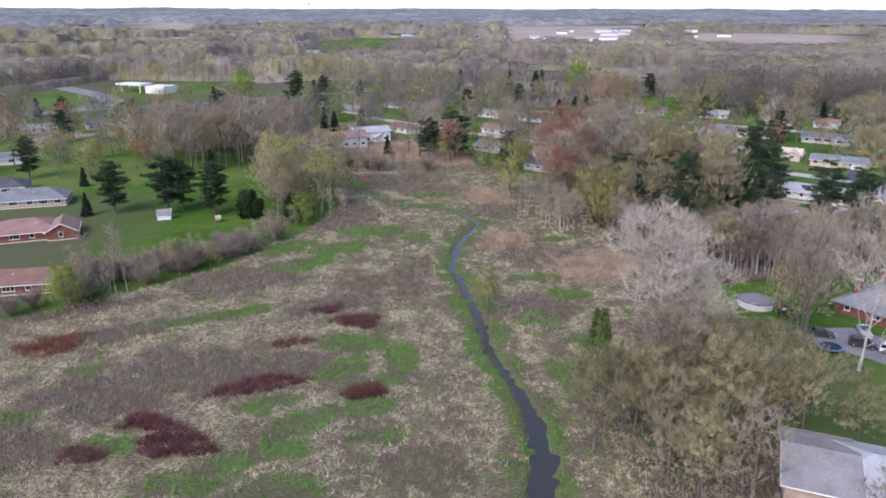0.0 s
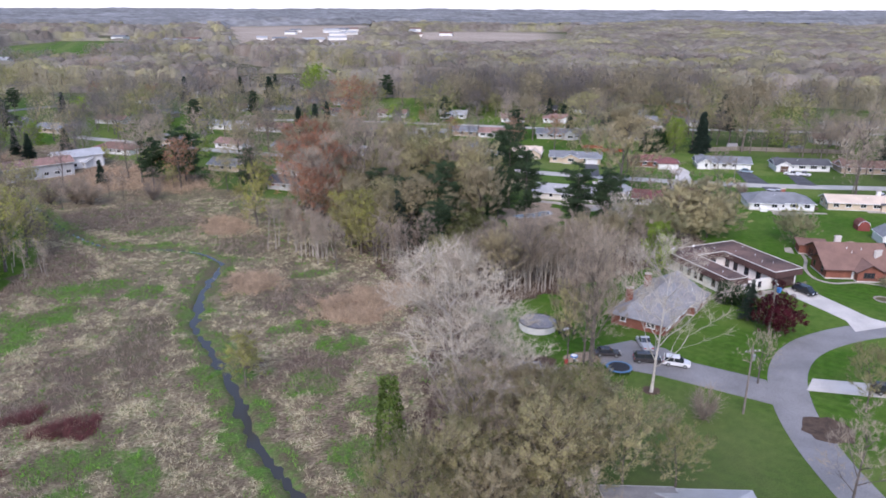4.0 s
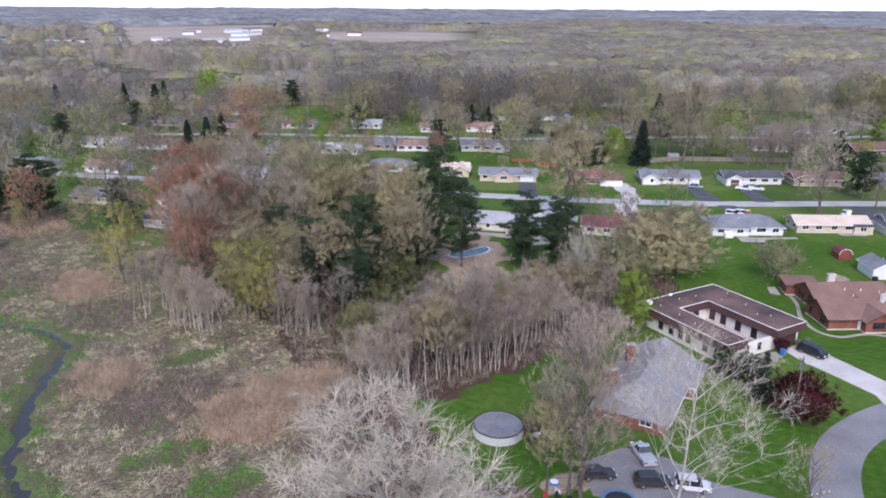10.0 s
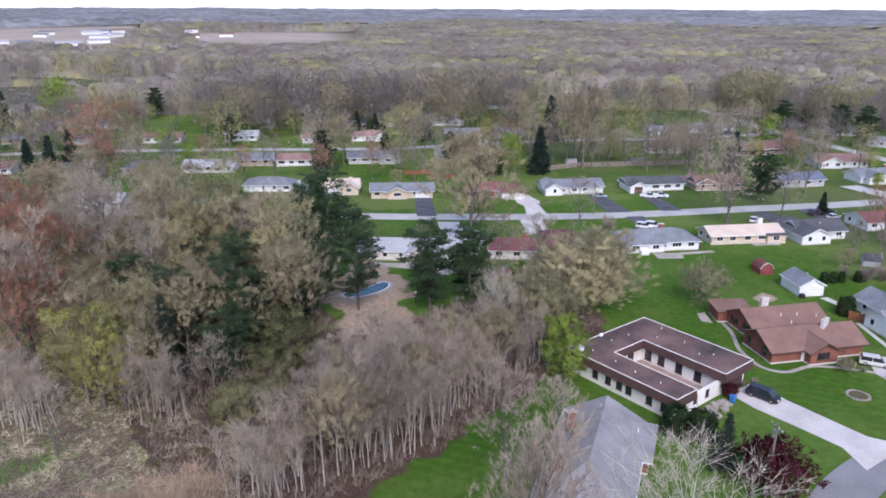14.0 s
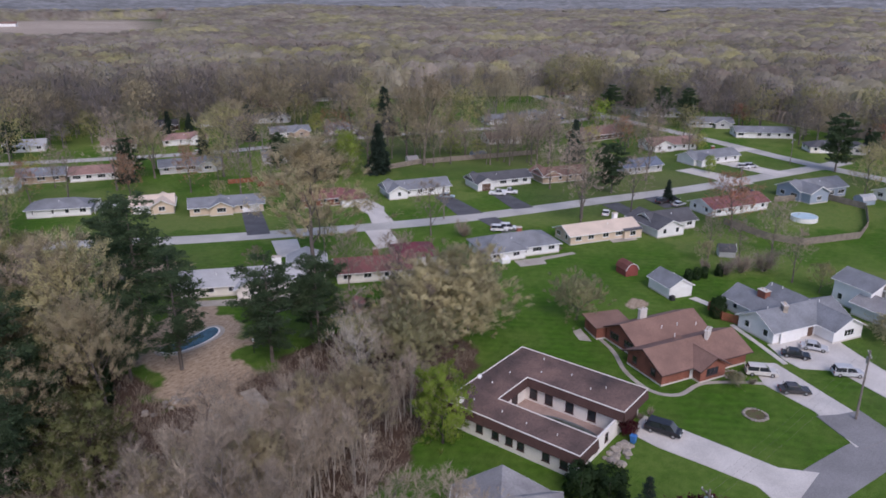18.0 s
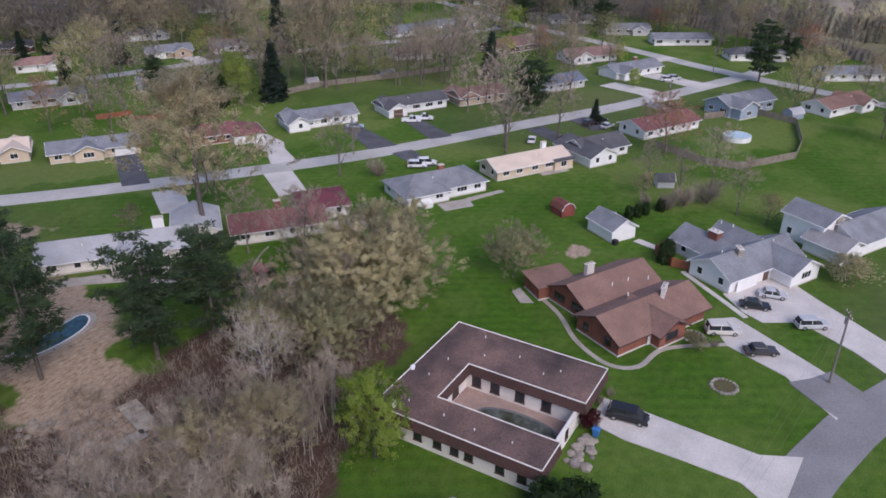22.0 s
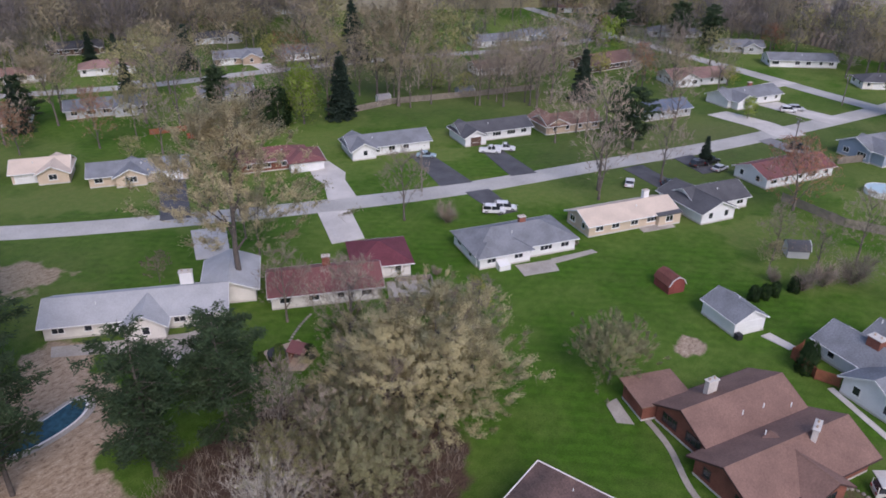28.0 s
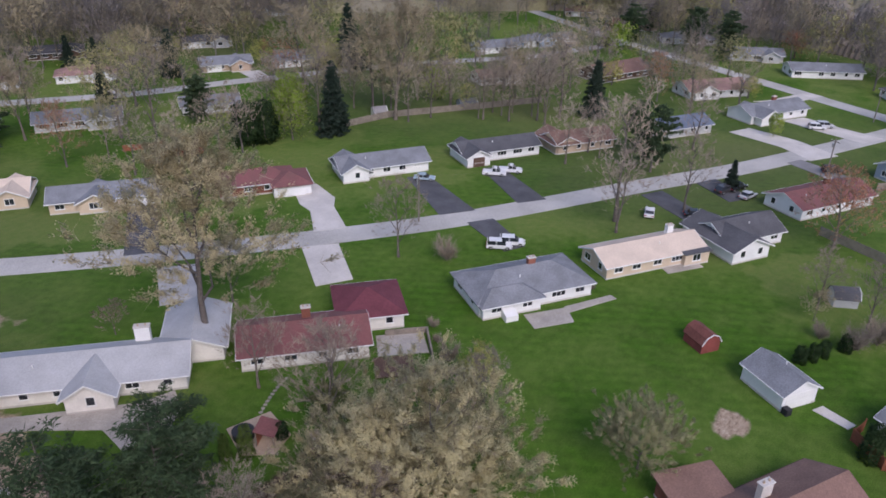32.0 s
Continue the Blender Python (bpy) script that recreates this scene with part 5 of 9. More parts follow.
# ---- trees ----
def tubes(segs, sides=4):
    """Tapered tubes from rows of (x0, y0, z0, x1, y1, z1, r0, r1): vertices and faces."""
    s = np.asarray(segs, dtype=float)
    a, b, r0, r1 = s[:, 0:3], s[:, 3:6], s[:, 6], s[:, 7]
    d = b - a
    d /= np.maximum(np.linalg.norm(d, axis=1, keepdims=True), 1e-6)
    ref = np.where(np.abs(d[:, 2:3]) < 0.9, np.array([[0, 0, 1.0]]), np.array([[1.0, 0, 0]]))
    u = np.cross(d, ref)
    u /= np.linalg.norm(u, axis=1, keepdims=True)
    w = np.cross(d, u)
    n = len(s)
    v = np.zeros((n, 2 * sides, 3))
    for i in range(sides):
        c, q = math.cos(2 * math.pi * i / sides), math.sin(2 * math.pi * i / sides)
        v[:, i] = a + r0[:, None] * (c * u + q * w)
        v[:, sides + i] = b + r1[:, None] * (c * u + q * w)
    k = (np.arange(n) * 2 * sides)[:, None]
    f = []
    for i in range(sides):
        j = (i + 1) % sides
        f.append(np.hstack([k + i, k + j, k + sides + j, k + sides + i]))
    return v.reshape(-1, 3), np.stack(f, 1).reshape(-1, 4)


def grow(rng, h, clear=0.3, limbs=7, fork=(5, 4), up=0.55, spread=0.45, r=0.022, lean=0.02, leader=True):
    """A branching skeleton of height h. Returns segments and the twig ends (place, direction)."""
    segs, tips, thin = [], [], []

    def limb(p, d, length, rad, level, bend):
        n = 3 if level == 0 else 2
        q = np.array(p)
        if level >= len(fork):
            d = d + np.array([0, 0, bend * 2])
            d /= np.linalg.norm(d)
            tips.append((q + d * length, d))
            thin.append((q, q + d * length, max(rad * 0.8, 0.02)))
            return
        nodes = []
        for i in range(n):
            d = d + rng.normal(0, 0.13, 3) + np.array([0, 0, bend])
            d /= np.linalg.norm(d)
            e = q + d * length / n
            r0, r1 = rad * (1 - 0.75 * i / n), rad * (1 - 0.75 * (i + 1) / n)
            segs.append((*q, *e, r0, max(r1, 0.008)))
            q = e
            nodes.append((q.copy(), d.copy(), r1))
        k = fork[level]
        for i in range(k):
            b, bd, br = nodes[int(rng.uniform(0.25, 1.0) * n) if i else n - 1]
            a = rng.uniform(0, 6.283)
            side = np.array([math.cos(a), math.sin(a), rng.uniform(0.0, 0.7)])
            nd = bd * 0.75 + side * 0.75
            limb(b, nd / np.linalg.norm(nd), length * rng.uniform(0.45, 0.68), max(br * 0.7, 0.012), level + 1, bend)

    q, d = np.zeros(3), np.array([rng.normal(0, lean), rng.normal(0, lean), 1.0])
    top = h * (0.82 if leader else clear + 0.12)
    n = 6
    for i in range(n):
        d = d / np.linalg.norm(d)
        e = q + d * top / n
        r0, r1 = h * r * (1 - 0.8 * i / n), h * r * (1 - 0.8 * (i + 1) / n)
        segs.append((*q, *e, r0 * (1.35 if i == 0 else 1), r1))
        q = e
        d = d + rng.normal(0, 0.05, 3) * np.array([1, 1, 0])
    for i in range(limbs):
        t = clear + (1 - clear) * (i / max(1, limbs - 1)) * (0.9 if leader else 0.25)
        z = min(t * h, top)
        a = i * 2.4 + rng.uniform(-0.5, 0.5)
        out = (1 - up) * 1.2
        nd = np.array([math.cos(a) * out, math.sin(a) * out, up])
        length = h * spread * (1.0 - 0.55 * (t - clear) / (1 - clear)) * rng.uniform(0.85, 1.15)
        k = min(int(z / top * n), n - 1)
        s = segs[k]
        f = np.clip(z / top * n - k, 0, 1)
        p = np.array(s[:3]) * (1 - f) + np.array(s[3:6]) * f
        limb(p, nd / np.linalg.norm(nd), length, h * r * 0.42, 0, 0.04)
    return segs, tips, thin


def switches(rng, thin):
    """The last branches, as slim triangles."""
    a, b = np.array([t[0] for t in thin]), np.array([t[1] for t in thin])
    r = np.array([t[2] for t in thin])[:, None]
    s = np.cross(b - a, rng.normal(0, 1, a.shape))
    s /= np.maximum(np.linalg.norm(s, axis=1, keepdims=True), 1e-6)
    return np.stack([a - s * r, a + s * r, b], 1)


def sprays(rng, tips, count, length, width, droop=0.0):
    """Thin twig triangles fanning out from each tip."""
    P = np.array([t[0] for t in tips]).repeat(count, 0)
    D = np.array([t[1] for t in tips]).repeat(count, 0)
    n = len(P)
    d = D + rng.normal(0, 0.65, (n, 3)) + np.array([0, 0, 0.1 - droop])
    d /= np.linalg.norm(d, axis=1, keepdims=True)
    L = length * rng.uniform(0.5, 1.3, (n, 1))
    start = P - D * rng.uniform(0, 1.0, (n, 1)) * length * 0.9
    side = np.cross(d, rng.normal(0, 1, (n, 3)))
    side /= np.maximum(np.linalg.norm(side, axis=1, keepdims=True), 1e-6)
    return np.stack([start - side * width, start + side * width, start + d * L], 1)


def leaves(rng, tips, count, scatter, size, flat=0.0):
    """Small leaf or bud clumps, two-pointed triangles, scattered about each tip."""
    P = np.array([t[0] for t in tips]).repeat(count, 0)
    n = len(P)
    c = P + rng.normal(0, scatter, (n, 3)) * np.array([1, 1, 0.8])
    a, b = rng.normal(0, 1, (n, 3)), rng.normal(0, 1, (n, 3))
    a[:, 2] *= 1 - flat
    b[:, 2] *= 1 - flat
    a /= np.linalg.norm(a, axis=1, keepdims=True)
    b /= np.linalg.norm(b, axis=1, keepdims=True)
    s = size * rng.uniform(0.5, 1.5, (n, 1))
    return np.stack([c - a * s * 0.5, c + a * s * 0.5, c + b * s * 0.9], 1)


def shoots(rng, tips, twigs, each, length, size, spread=0.45, root=0.0):
    """Leafy shoots fanning out from each twig end: slim leaf tufts strung along them. Returns leaves and bare shoots."""
    P = np.array([t[0] for t in tips]).repeat(twigs, 0)
    D = np.array([t[1] for t in tips])
    D = (D / np.maximum(np.linalg.norm(D, axis=1, keepdims=True), 1e-6)).repeat(twigs, 0)
    n = len(P)
    d = D + rng.normal(0, spread, (n, 3)) + np.array([0, 0, 0.25])
    d /= np.linalg.norm(d, axis=1, keepdims=True)
    L = length * rng.uniform(0.55, 1.3, (n, 1))
    P = P - d * L * root
    side = np.cross(d, rng.normal(0, 1, (n, 3)))
    side /= np.maximum(np.linalg.norm(side, axis=1, keepdims=True), 1e-6)
    bare = np.stack([P - side * size * 0.1, P + side * size * 0.1, P + d * L], 1)
    p, dd = P.repeat(each, 0), d.repeat(each, 0)
    m = n * each
    p = p + dd * L.repeat(each, 0) * rng.uniform(0.15, 1.05, (m, 1)) + rng.normal(0, size * 0.75, (m, 3))
    e = dd + rng.normal(0, 0.6, (m, 3))
    e /= np.linalg.norm(e, axis=1, keepdims=True)
    w = np.cross(e, rng.normal(0, 1, (m, 3)))
    w /= np.maximum(np.linalg.norm(w, axis=1, keepdims=True), 1e-6)
    k = size * rng.uniform(0.6, 1.4, (m, 1))
    return np.stack([p - w * k * 0.28, p + w * k * 0.28, p + e * k], 1), bare


def lumpy(T, out, lumps, size, seed=1):
    """Shading directions of a crown that is built of rounded boughs: each leaf leans away from the middle of its bough."""
    rng = np.random.RandomState(seed)
    C = T.mean(1)
    mid = C[rng.permutation(len(C))[:lumps]]
    best, off = np.full(len(C), 1e9), np.zeros(C.shape)
    for q in mid:
        o = C - q
        g = (o * o).sum(1)
        s = g < best
        best[s] = g[s]
        off[s] = o[s]
    n = out + (off / size * 0.5)[:, None, :]
    return n / np.maximum(np.linalg.norm(n, axis=-1, keepdims=True), 1e-6)


def clumps(rng, P, size, out):
    """Slim sprays of buds or twigs about places, leaning outward: triangles."""
    n = len(P)
    d = out * 0.8 + rng.normal(0, 0.75, (n, 3)) + np.array([0, 0, 0.25])
    d /= np.linalg.norm(d, axis=1, keepdims=True)
    side = np.cross(d, rng.normal(0, 1, (n, 3)))
    side /= np.maximum(np.linalg.norm(side, axis=1, keepdims=True), 1e-6)
    L = size * rng.uniform(0.5, 1.4, (n, 1))
    return np.stack([P - side * L * 0.2, P + side * L * 0.2, P + d * L], 1)


def bulge(V, h):
    """Outward directions of a crown of height h, leaning upwards."""
    d = (V - np.array([0, 0, 0.5 * h])) / np.array([0.36, 0.36, 0.5]) / h + np.array([0, 0, 0.45])
    return d / np.maximum(np.linalg.norm(d, axis=-1, keepdims=True), 1e-6)


def leaf_mesh(name, T, material, normals):
    """Loose leaf triangles, wound to face outward."""
    n = np.cross(T[:, 1] - T[:, 0], T[:, 2] - T[:, 0])
    T = np.where(((n * normals[:, 0]).sum(1) < 0)[:, None, None], T[:, ::-1], T)
    return soft_mesh(name, T, np.arange(len(T) * 3).reshape(-1, 3), material, normals)


def dome(rng, n, h, low, wide, boughs=26):
    """Twig ends gathered in the boughs of a lumpy crown that reaches from low * h to h, pointing outward."""
    th, q = np.arange(boughs) * 2.4 + rng.uniform(-0.5, 0.5, boughs), np.linspace(-0.75, 0.97, boughs) + rng.uniform(-0.08, 0.08, boughs)
    q = np.clip(q, -1, 1)
    r = rng.uniform(0.6, 0.98, boughs)
    s = np.sqrt(1 - q * q)
    mid = np.stack([s * np.cos(th) * wide * h * r, s * np.sin(th) * wide * h * r, h * (low + 1) / 2 + q * h * (1 - low) / 2 * np.minimum(r + 0.06, 1.0)], 1)
    k = rng.randint(0, boughs, n)
    P = mid[k] + rng.normal(0, 1, (n, 3)) * np.array([0.28 * wide, 0.28 * wide, 0.09 * (1 - low)]) * h
    D = P - np.array([0, 0, h * (low * 0.6 + 0.12)])
    D /= np.maximum(np.linalg.norm(D, axis=1, keepdims=True), 1e-6)
    return list(zip(P, D))


def trunk_mesh(segs, material, thick=0.045):
    s = np.asarray(segs)
    big = s[:, 6] >= thick
    v, f = tubes(s[big], 6)
    V, F = [v], [f.tolist()]
    if (~big).any():
        v2, f2 = tubes(s[~big], 3)
        V.append(v2)
        F.append((f2 + len(v)).tolist())
    return mesh_of("trunk", np.concatenate(V), sum(F, []), material, True)


def needle_tree(rng, h, kind, lite):
    """A conifer: straight trunk, whorls of boughs, each bough a fan of needle clumps."""
    segs, tri = [(0, 0, 0, 0, 0, h * 0.98, h * 0.018, 0.02)], []
    pine = kind == "pine"
    z = h * (0.2 if pine else 0.06)
    while z < h * 0.98:
        t = z / h
        if pine:
            reach = h * 0.31 * (1 - ((t - 0.5) / 0.6) ** 2) * rng.uniform(0.7, 1.15)
        else:
            reach = h * 0.24 * (1 - t) ** 0.85 + 0.15
        for k in range(5 if pine else 8):
            a = rng.uniform(0, 6.283)
            lift = rng.uniform(0.0, 0.3) if pine else rng.uniform(-0.28, -0.05)
            L = reach * rng.uniform(0.65, 1.15)
            e = np.array([math.cos(a) * L, math.sin(a) * L, z + lift * L])
            segs.append((0, 0, z, *e, 0.012 * h * (1 - t) * 0.5 + 0.02, 0.012))
            m = max(3, int(L * (4.2 if pine else 5)))
            for q in range(m):
                f = rng.uniform(0.25 if pine else 0.12, 1.05)
                c = np.array([0, 0, z]) + (e - np.array([0, 0, z])) * f
                sc = (0.32 if pine else 0.22) + 0.10 * L * (1 - f)
                for _ in range(6 if lite else (11 if pine else 6)):
                    cc = c + rng.normal(0, sc, 3) * np.array([1, 1, 0.45])
                    u = rng.normal(0, 1, 3) * np.array([1, 1, 0.45])
                    w = rng.normal(0, 1, 3) * np.array([1, 1, 0.6])
                    u /= np.linalg.norm(u)
                    w /= np.linalg.norm(w)
                    s = rng.uniform(0.25, 0.6) * (1.15 if pine else 0.95) * (1.4 if lite else 1)
                    n_ = np.cross(u, w)
                    n_ /= max(np.linalg.norm(n_), 1e-6)
                    k_ = s * (0.3 if lite else 0.16)
                    tri.append((cc - n_ * k_, cc + n_ * k_, cc + u * s))
        z += h * (rng.uniform(0.045, 0.085) if pine else 0.036)
    return segs, np.array(tri)


def bush_shape(rng, h, w, count, size, taper=0.0):
    """A dense evergreen: clumps on and in an egg or a cone."""
    n = count
    th, u = rng.uniform(0, 6.283, n), rng.uniform(0, 1, n) ** 0.7
    z = rng.uniform(0.02, 1, n)
    rad = np.sqrt(np.clip(1 - (2 * z - 1) ** 2 * (0.9 if taper == 0 else 0.25), 0.05, 1)) * (1 - taper * z)
    wob = 1 + 0.12 * np.sin(3 * th + 5 * z) + 0.1 * np.sin(7 * th - 3 * z * 6)
    rr = w * rad * wob * (0.65 + 0.35 * u)
    c = np.stack([rr * np.cos(th), rr * np.sin(th), z * h], 1)
    return leaves(rng, [(p, p) for p in c], 2, size * 0.6, size)


PROTO = {}
SPECIES = {
    "bare": ("bare_tree", "leafless deciduous tree with grey-brown twigs", "tree"),
    "bud": ("budding_tree", "deciduous tree just opening yellow-green leaves", "tree"),
    "tan": ("budding_tree", "tall tree with tan opening buds", "tree"),
    "pale": ("budding_tree", "broad round tree with pale olive young leaves", "tree"),
    "white": ("sycamore_tree", "leafless sycamore with white spreading branches", "tree"),
    "silver": ("silver_tree", "tall leafless tree with pale silvery twigs", "tree"),
    "thicket": ("thicket", "clump of slender pale leafless saplings", "thicket"),
    "pine": ("pine_tree", "dark green pine with open layered boughs", "tree"),
    "spruce": ("spruce_tree", "tall dark green conical spruce tree", "tree"),
    "cedar": ("cedar_tree", "narrow dark green cedar tree", "tree"),
    "arbor": ("evergreen_shrub", "dense dark green evergreen shrub", "shrub"),
    "green": ("green_tree", "dense tree in bright fresh green leaf", "tree"),
    "olive": ("green_tree", "broad dense tree in dull olive-green young leaf", "tree"),
    "red": ("red_maple_tree", "maple covered in rusty red buds", "tree"),
    "burgundy": ("japanese_maple", "round burgundy-leaved ornamental tree", "tree"),
    "pink": ("blossom_tree", "small ornamental tree with pinkish blossom", "tree"),
    "willow": ("willow_tree", "loose willow with yellow-green catkins", "tree"),
    "orchard": ("small_tree", "low rounded tree with grey-green twigs", "tree"),
    "bush": ("shrub", "brown leafless garden shrub", "shrub"),
}
NOMINAL = {"bare": 18, "bud": 17, "tan": 22, "pale": 18, "white": 24, "silver": 23, "thicket": 11, "pine": 18, "spruce": 16, "cedar": 9, "arbor": 5, "green": 10, "olive": 9,
           "red": 18, "burgundy": 7, "pink": 6, "willow": 12, "orchard": 9, "bush": 3.5}


def tree_shape(kind, variant, lite):
    """Branches, crown, materials of one tree. lite: fewer, larger pieces, for trees the camera never passes near."""
    rng = np.random.RandomState(sum(map(ord, kind)) * 13 + variant)
    h = NOMINAL[kind]
    cut, fat = (0.36, 1.9) if lite else (1.0, 1.0)

    def num(n):
        return max(2, round(n * cut))

    crown_mat, bark, extra = L_TWIG, M_BARK, None
    if kind in ("bare", "bud", "tan", "pale", "red", "orchard", "pink", "burgundy", "green", "willow", "olive"):
        clear, limbs, fork, up, spread, r = {
            "bare": (0.2, 9, (5, 4), 0.62, 0.36, 0.017), "bud": (0.2, 9, (5, 4), 0.58, 0.38, 0.016), "tan": (0.25, 10, (5, 4), 0.66, 0.33, 0.016),
            "pale": (0.08, 15, (5, 4), 0.5, 0.40, 0.018), "red": (0.14, 10, (5, 4), 0.64, 0.38, 0.016), "orchard": (0.12, 10, (5, 3), 0.5, 0.46, 0.02),
            "pink": (0.2, 7, (4, 3), 0.55, 0.45, 0.02), "burgundy": (0.15, 9, (4, 4), 0.45, 0.42, 0.02), "green": (0.1, 10, (4, 4), 0.55, 0.34, 0.018), "olive": (0.1, 10, (4, 4), 0.5, 0.4, 0.018),
            "willow": (0.12, 9, (5, 3), 0.6, 0.38, 0.018)}[kind]
        segs, tips, thin = grow(rng, h, clear, limbs, fork, up, spread, r, leader=kind not in ("orchard", "burgundy"))
        low, wide, part_ = {"bare": (0.28, 0.34, 0.5), "bud": (0.26, 0.34, 0.7), "tan": (0.28, 0.31, 0.7), "pale": (0.06, 0.56, 1.6), "red": (0.2, 0.33, 0.7), "orchard": (0.08, 0.5, 2.0), "pink": (0.2, 0.4, 0.5),
                            "burgundy": (0.1, 0.47, 2.2), "green": (0.04, 0.33, 1.2), "olive": (0.05, 0.46, 1.6), "willow": (0.12, 0.36, 0.6)}[kind]
        tips = tips + dome(rng, int(len(tips) * part_), h, low, wide)
        tw = np.concatenate([switches(rng, thin), sprays(rng, tips, num({"bare": 18, "orchard": 10, "pale": 6, "red": 4}.get(kind, 6)), (0.055 if kind == "bare" else 0.07) * h, (0.021 if kind == "bare" else 0.02) * fat * (1.3 if lite else 1),
                                                         0.25 if kind == "willow" else 0)])
        if kind == "bare":
            tris, crown_mat = tw, (L_TWIG, L_MIDTWIG, L_TWIG)[variant % 3]
        else:
            twigs, each, reach, sz, crown_mat = {
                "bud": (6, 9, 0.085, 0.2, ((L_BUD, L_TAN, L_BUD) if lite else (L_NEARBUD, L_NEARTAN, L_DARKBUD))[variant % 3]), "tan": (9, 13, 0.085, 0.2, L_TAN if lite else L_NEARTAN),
                "pale": (9, 16, 0.085, 0.19, L_PALE), "red": (6, 9, 0.085, 0.2, L_RED), "orchard": (8, 14, 0.09, 0.12, mat_orchard), "pink": (7, 12, 0.1, 0.08, L_PINK),
                "burgundy": (5, 9, 0.08, 0.24, L_BURG), "green": (5, 11, 0.08, 0.23, L_GREEN), "olive": (5, 12, 0.08, 0.19, L_OLIVE), "willow": (5, 8, 0.11, 0.22, L_WILLOW)}[kind]
            if lite:
                twigs, each, sz = max(2, twigs // 2), max(3, each // 2), sz * 1.65
            tris, bare_ = shoots(rng, tips, twigs, each, reach * h, sz, root=0.35)
            extra = np.concatenate([tw, bare_])
    elif kind in ("white", "silver"):
        if kind == "white":
            segs, tips, thin = grow(rng, h, 0.2, 15, (6, 5), 0.52, 0.38, 0.0115)
            tris, bark, crown_mat = np.concatenate([switches(rng, thin), sprays(rng, tips, 9, 1.6, 0.02)]), M_WBARK, L_PTWIG
        else:
            segs, tips, thin = grow(rng, h, 0.1, 16, (6, 5), 0.62, 0.36, 0.012)
            tris, bark, crown_mat = np.concatenate([switches(rng, thin), sprays(rng, tips, 17, 1.5, 0.022)]), M_PALEPOLE, L_PTWIG
    elif kind == "thicket":
        segs, tips, thin = [], [], []
        for k in range(6 if lite else 10):
            s, t, w = grow(rng, h * rng.uniform(0.65, 1.1), 0.3, 9, (4,), 0.8, 0.2, 0.0085, 0.05)
            o = np.array([rng.normal(0, 1.9), rng.normal(0, 1.9), 0])
            segs += [(*(np.array(q[:3]) + o), *(np.array(q[3:6]) + o), q[6], q[7]) for q in s]
            tips += [(p + o, d) for p, d in t]
            thin += [(a + o, b + o, c) for a, b, c in w]
        tris, bark = np.concatenate([switches(rng, thin), sprays(rng, tips, num(11), 1.15, 0.018 * fat)]), M_PALEPOLE
        crown_mat = (L_MIDTWIG, L_TWIG, L_MIDTWIG)[variant % 3]
    elif kind in ("pine", "spruce"):
        segs, tris = needle_tree(rng, h, kind, lite)
        crown_mat = L_PINE if kind == "pine" else L_SPRUCE
    elif kind in ("cedar", "arbor"):
        segs = [(0, 0, 0, 0, 0, h * 0.7, 0.12, 0.03)]
        tris, crown_mat = bush_shape(rng, h, h * (0.26 if kind == "cedar" else 0.36), 1900, 0.24, 0.55 if kind == "cedar" else 0.25), (L_DGREEN if kind == "arbor" else L_CEDAR)
    else:
        segs, tips = [], []
        for k in range(16):
            a = rng.uniform(0, 6.283)
            e = np.array([math.cos(a) * h * 0.4, math.sin(a) * h * 0.4, h * rng.uniform(0.5, 0.9)]) * rng.uniform(0.5, 1.0)
            segs.append((0, 0, 0, *e, 0.035, 0.012))
            tips.append((e, e / np.linalg.norm(e)))
        tris = np.concatenate([sprays(rng, tips, 60, h * 0.42, 0.022), leaves(rng, tips, 12, h * 0.12, 0.14)])
    if lite:
        segs = [q for q in segs if q[6] >= 0.05 or q[2] < 0.01]
    return segs, tris, crown_mat, bark, extra


def crown_mesh(kind, tris, material):
    if kind in ("bud", "tan", "pale", "red", "orchard", "pink", "burgundy", "green", "willow", "olive", "cedar", "arbor"):
        h = NOMINAL[kind]
        return leaf_mesh("crown", tris, material, lumpy(tris, bulge(tris, h), 16 if kind in ("cedar", "arbor") else 44, 0.1 * h))
    return tri_mesh("crown", tris, material)


def make_proto(kind, variant, lite):
    segs, tris, crown_mat, bark, extra = tree_shape(kind, variant, lite)
    root = thing("proto", pose(0, 0, 0), *SPECIES[kind][1:])
    root.name = SPECIES[kind][0]
    if kind == "thicket":
        tagged(part("stem", trunk_mesh(segs, bark, 0.12), None, root), kind="stuff")
    else:
        part("trunk", trunk_mesh(segs, bark, 0.12), None, root)
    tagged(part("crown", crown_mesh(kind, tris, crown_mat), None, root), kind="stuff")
    if extra is not None:
        tagged(part("twig_mass", tri_mesh("twig_mass", extra, L_LEAFTWIG), None, root), kind="stuff")
    return root


mat_orchard = leaf_mat("grey_green_buds", (0.46, 0.45, 0.26), (0.4, 0.39, 0.23))
L_MIDTWIG = mat("greyish_twigs", (0.41, 0.34, 0.275), 0.95, 0.6, 0.2, 4, 0, by_island=0.25, spec=0.1)
M_PALEPOLE = mat("pale_sapling_bark", (0.47, 0.42, 0.365), 0.95, 1.0, 0.3, 5, 0.2)
L_CEDAR = leaf_mat("cedar_needles", (0.17, 0.24, 0.06), (0.12, 0.18, 0.045))
F_TUFT = [leaf_mat("bare_crown_brown", (0.33, 0.28, 0.25), (0.28, 0.24, 0.215)), leaf_mat("bare_crown_grey", (0.32, 0.28, 0.28), (0.28, 0.245, 0.24)), leaf_mat("bare_crown_tan", (0.4, 0.34, 0.24), (0.34, 0.29, 0.21))]
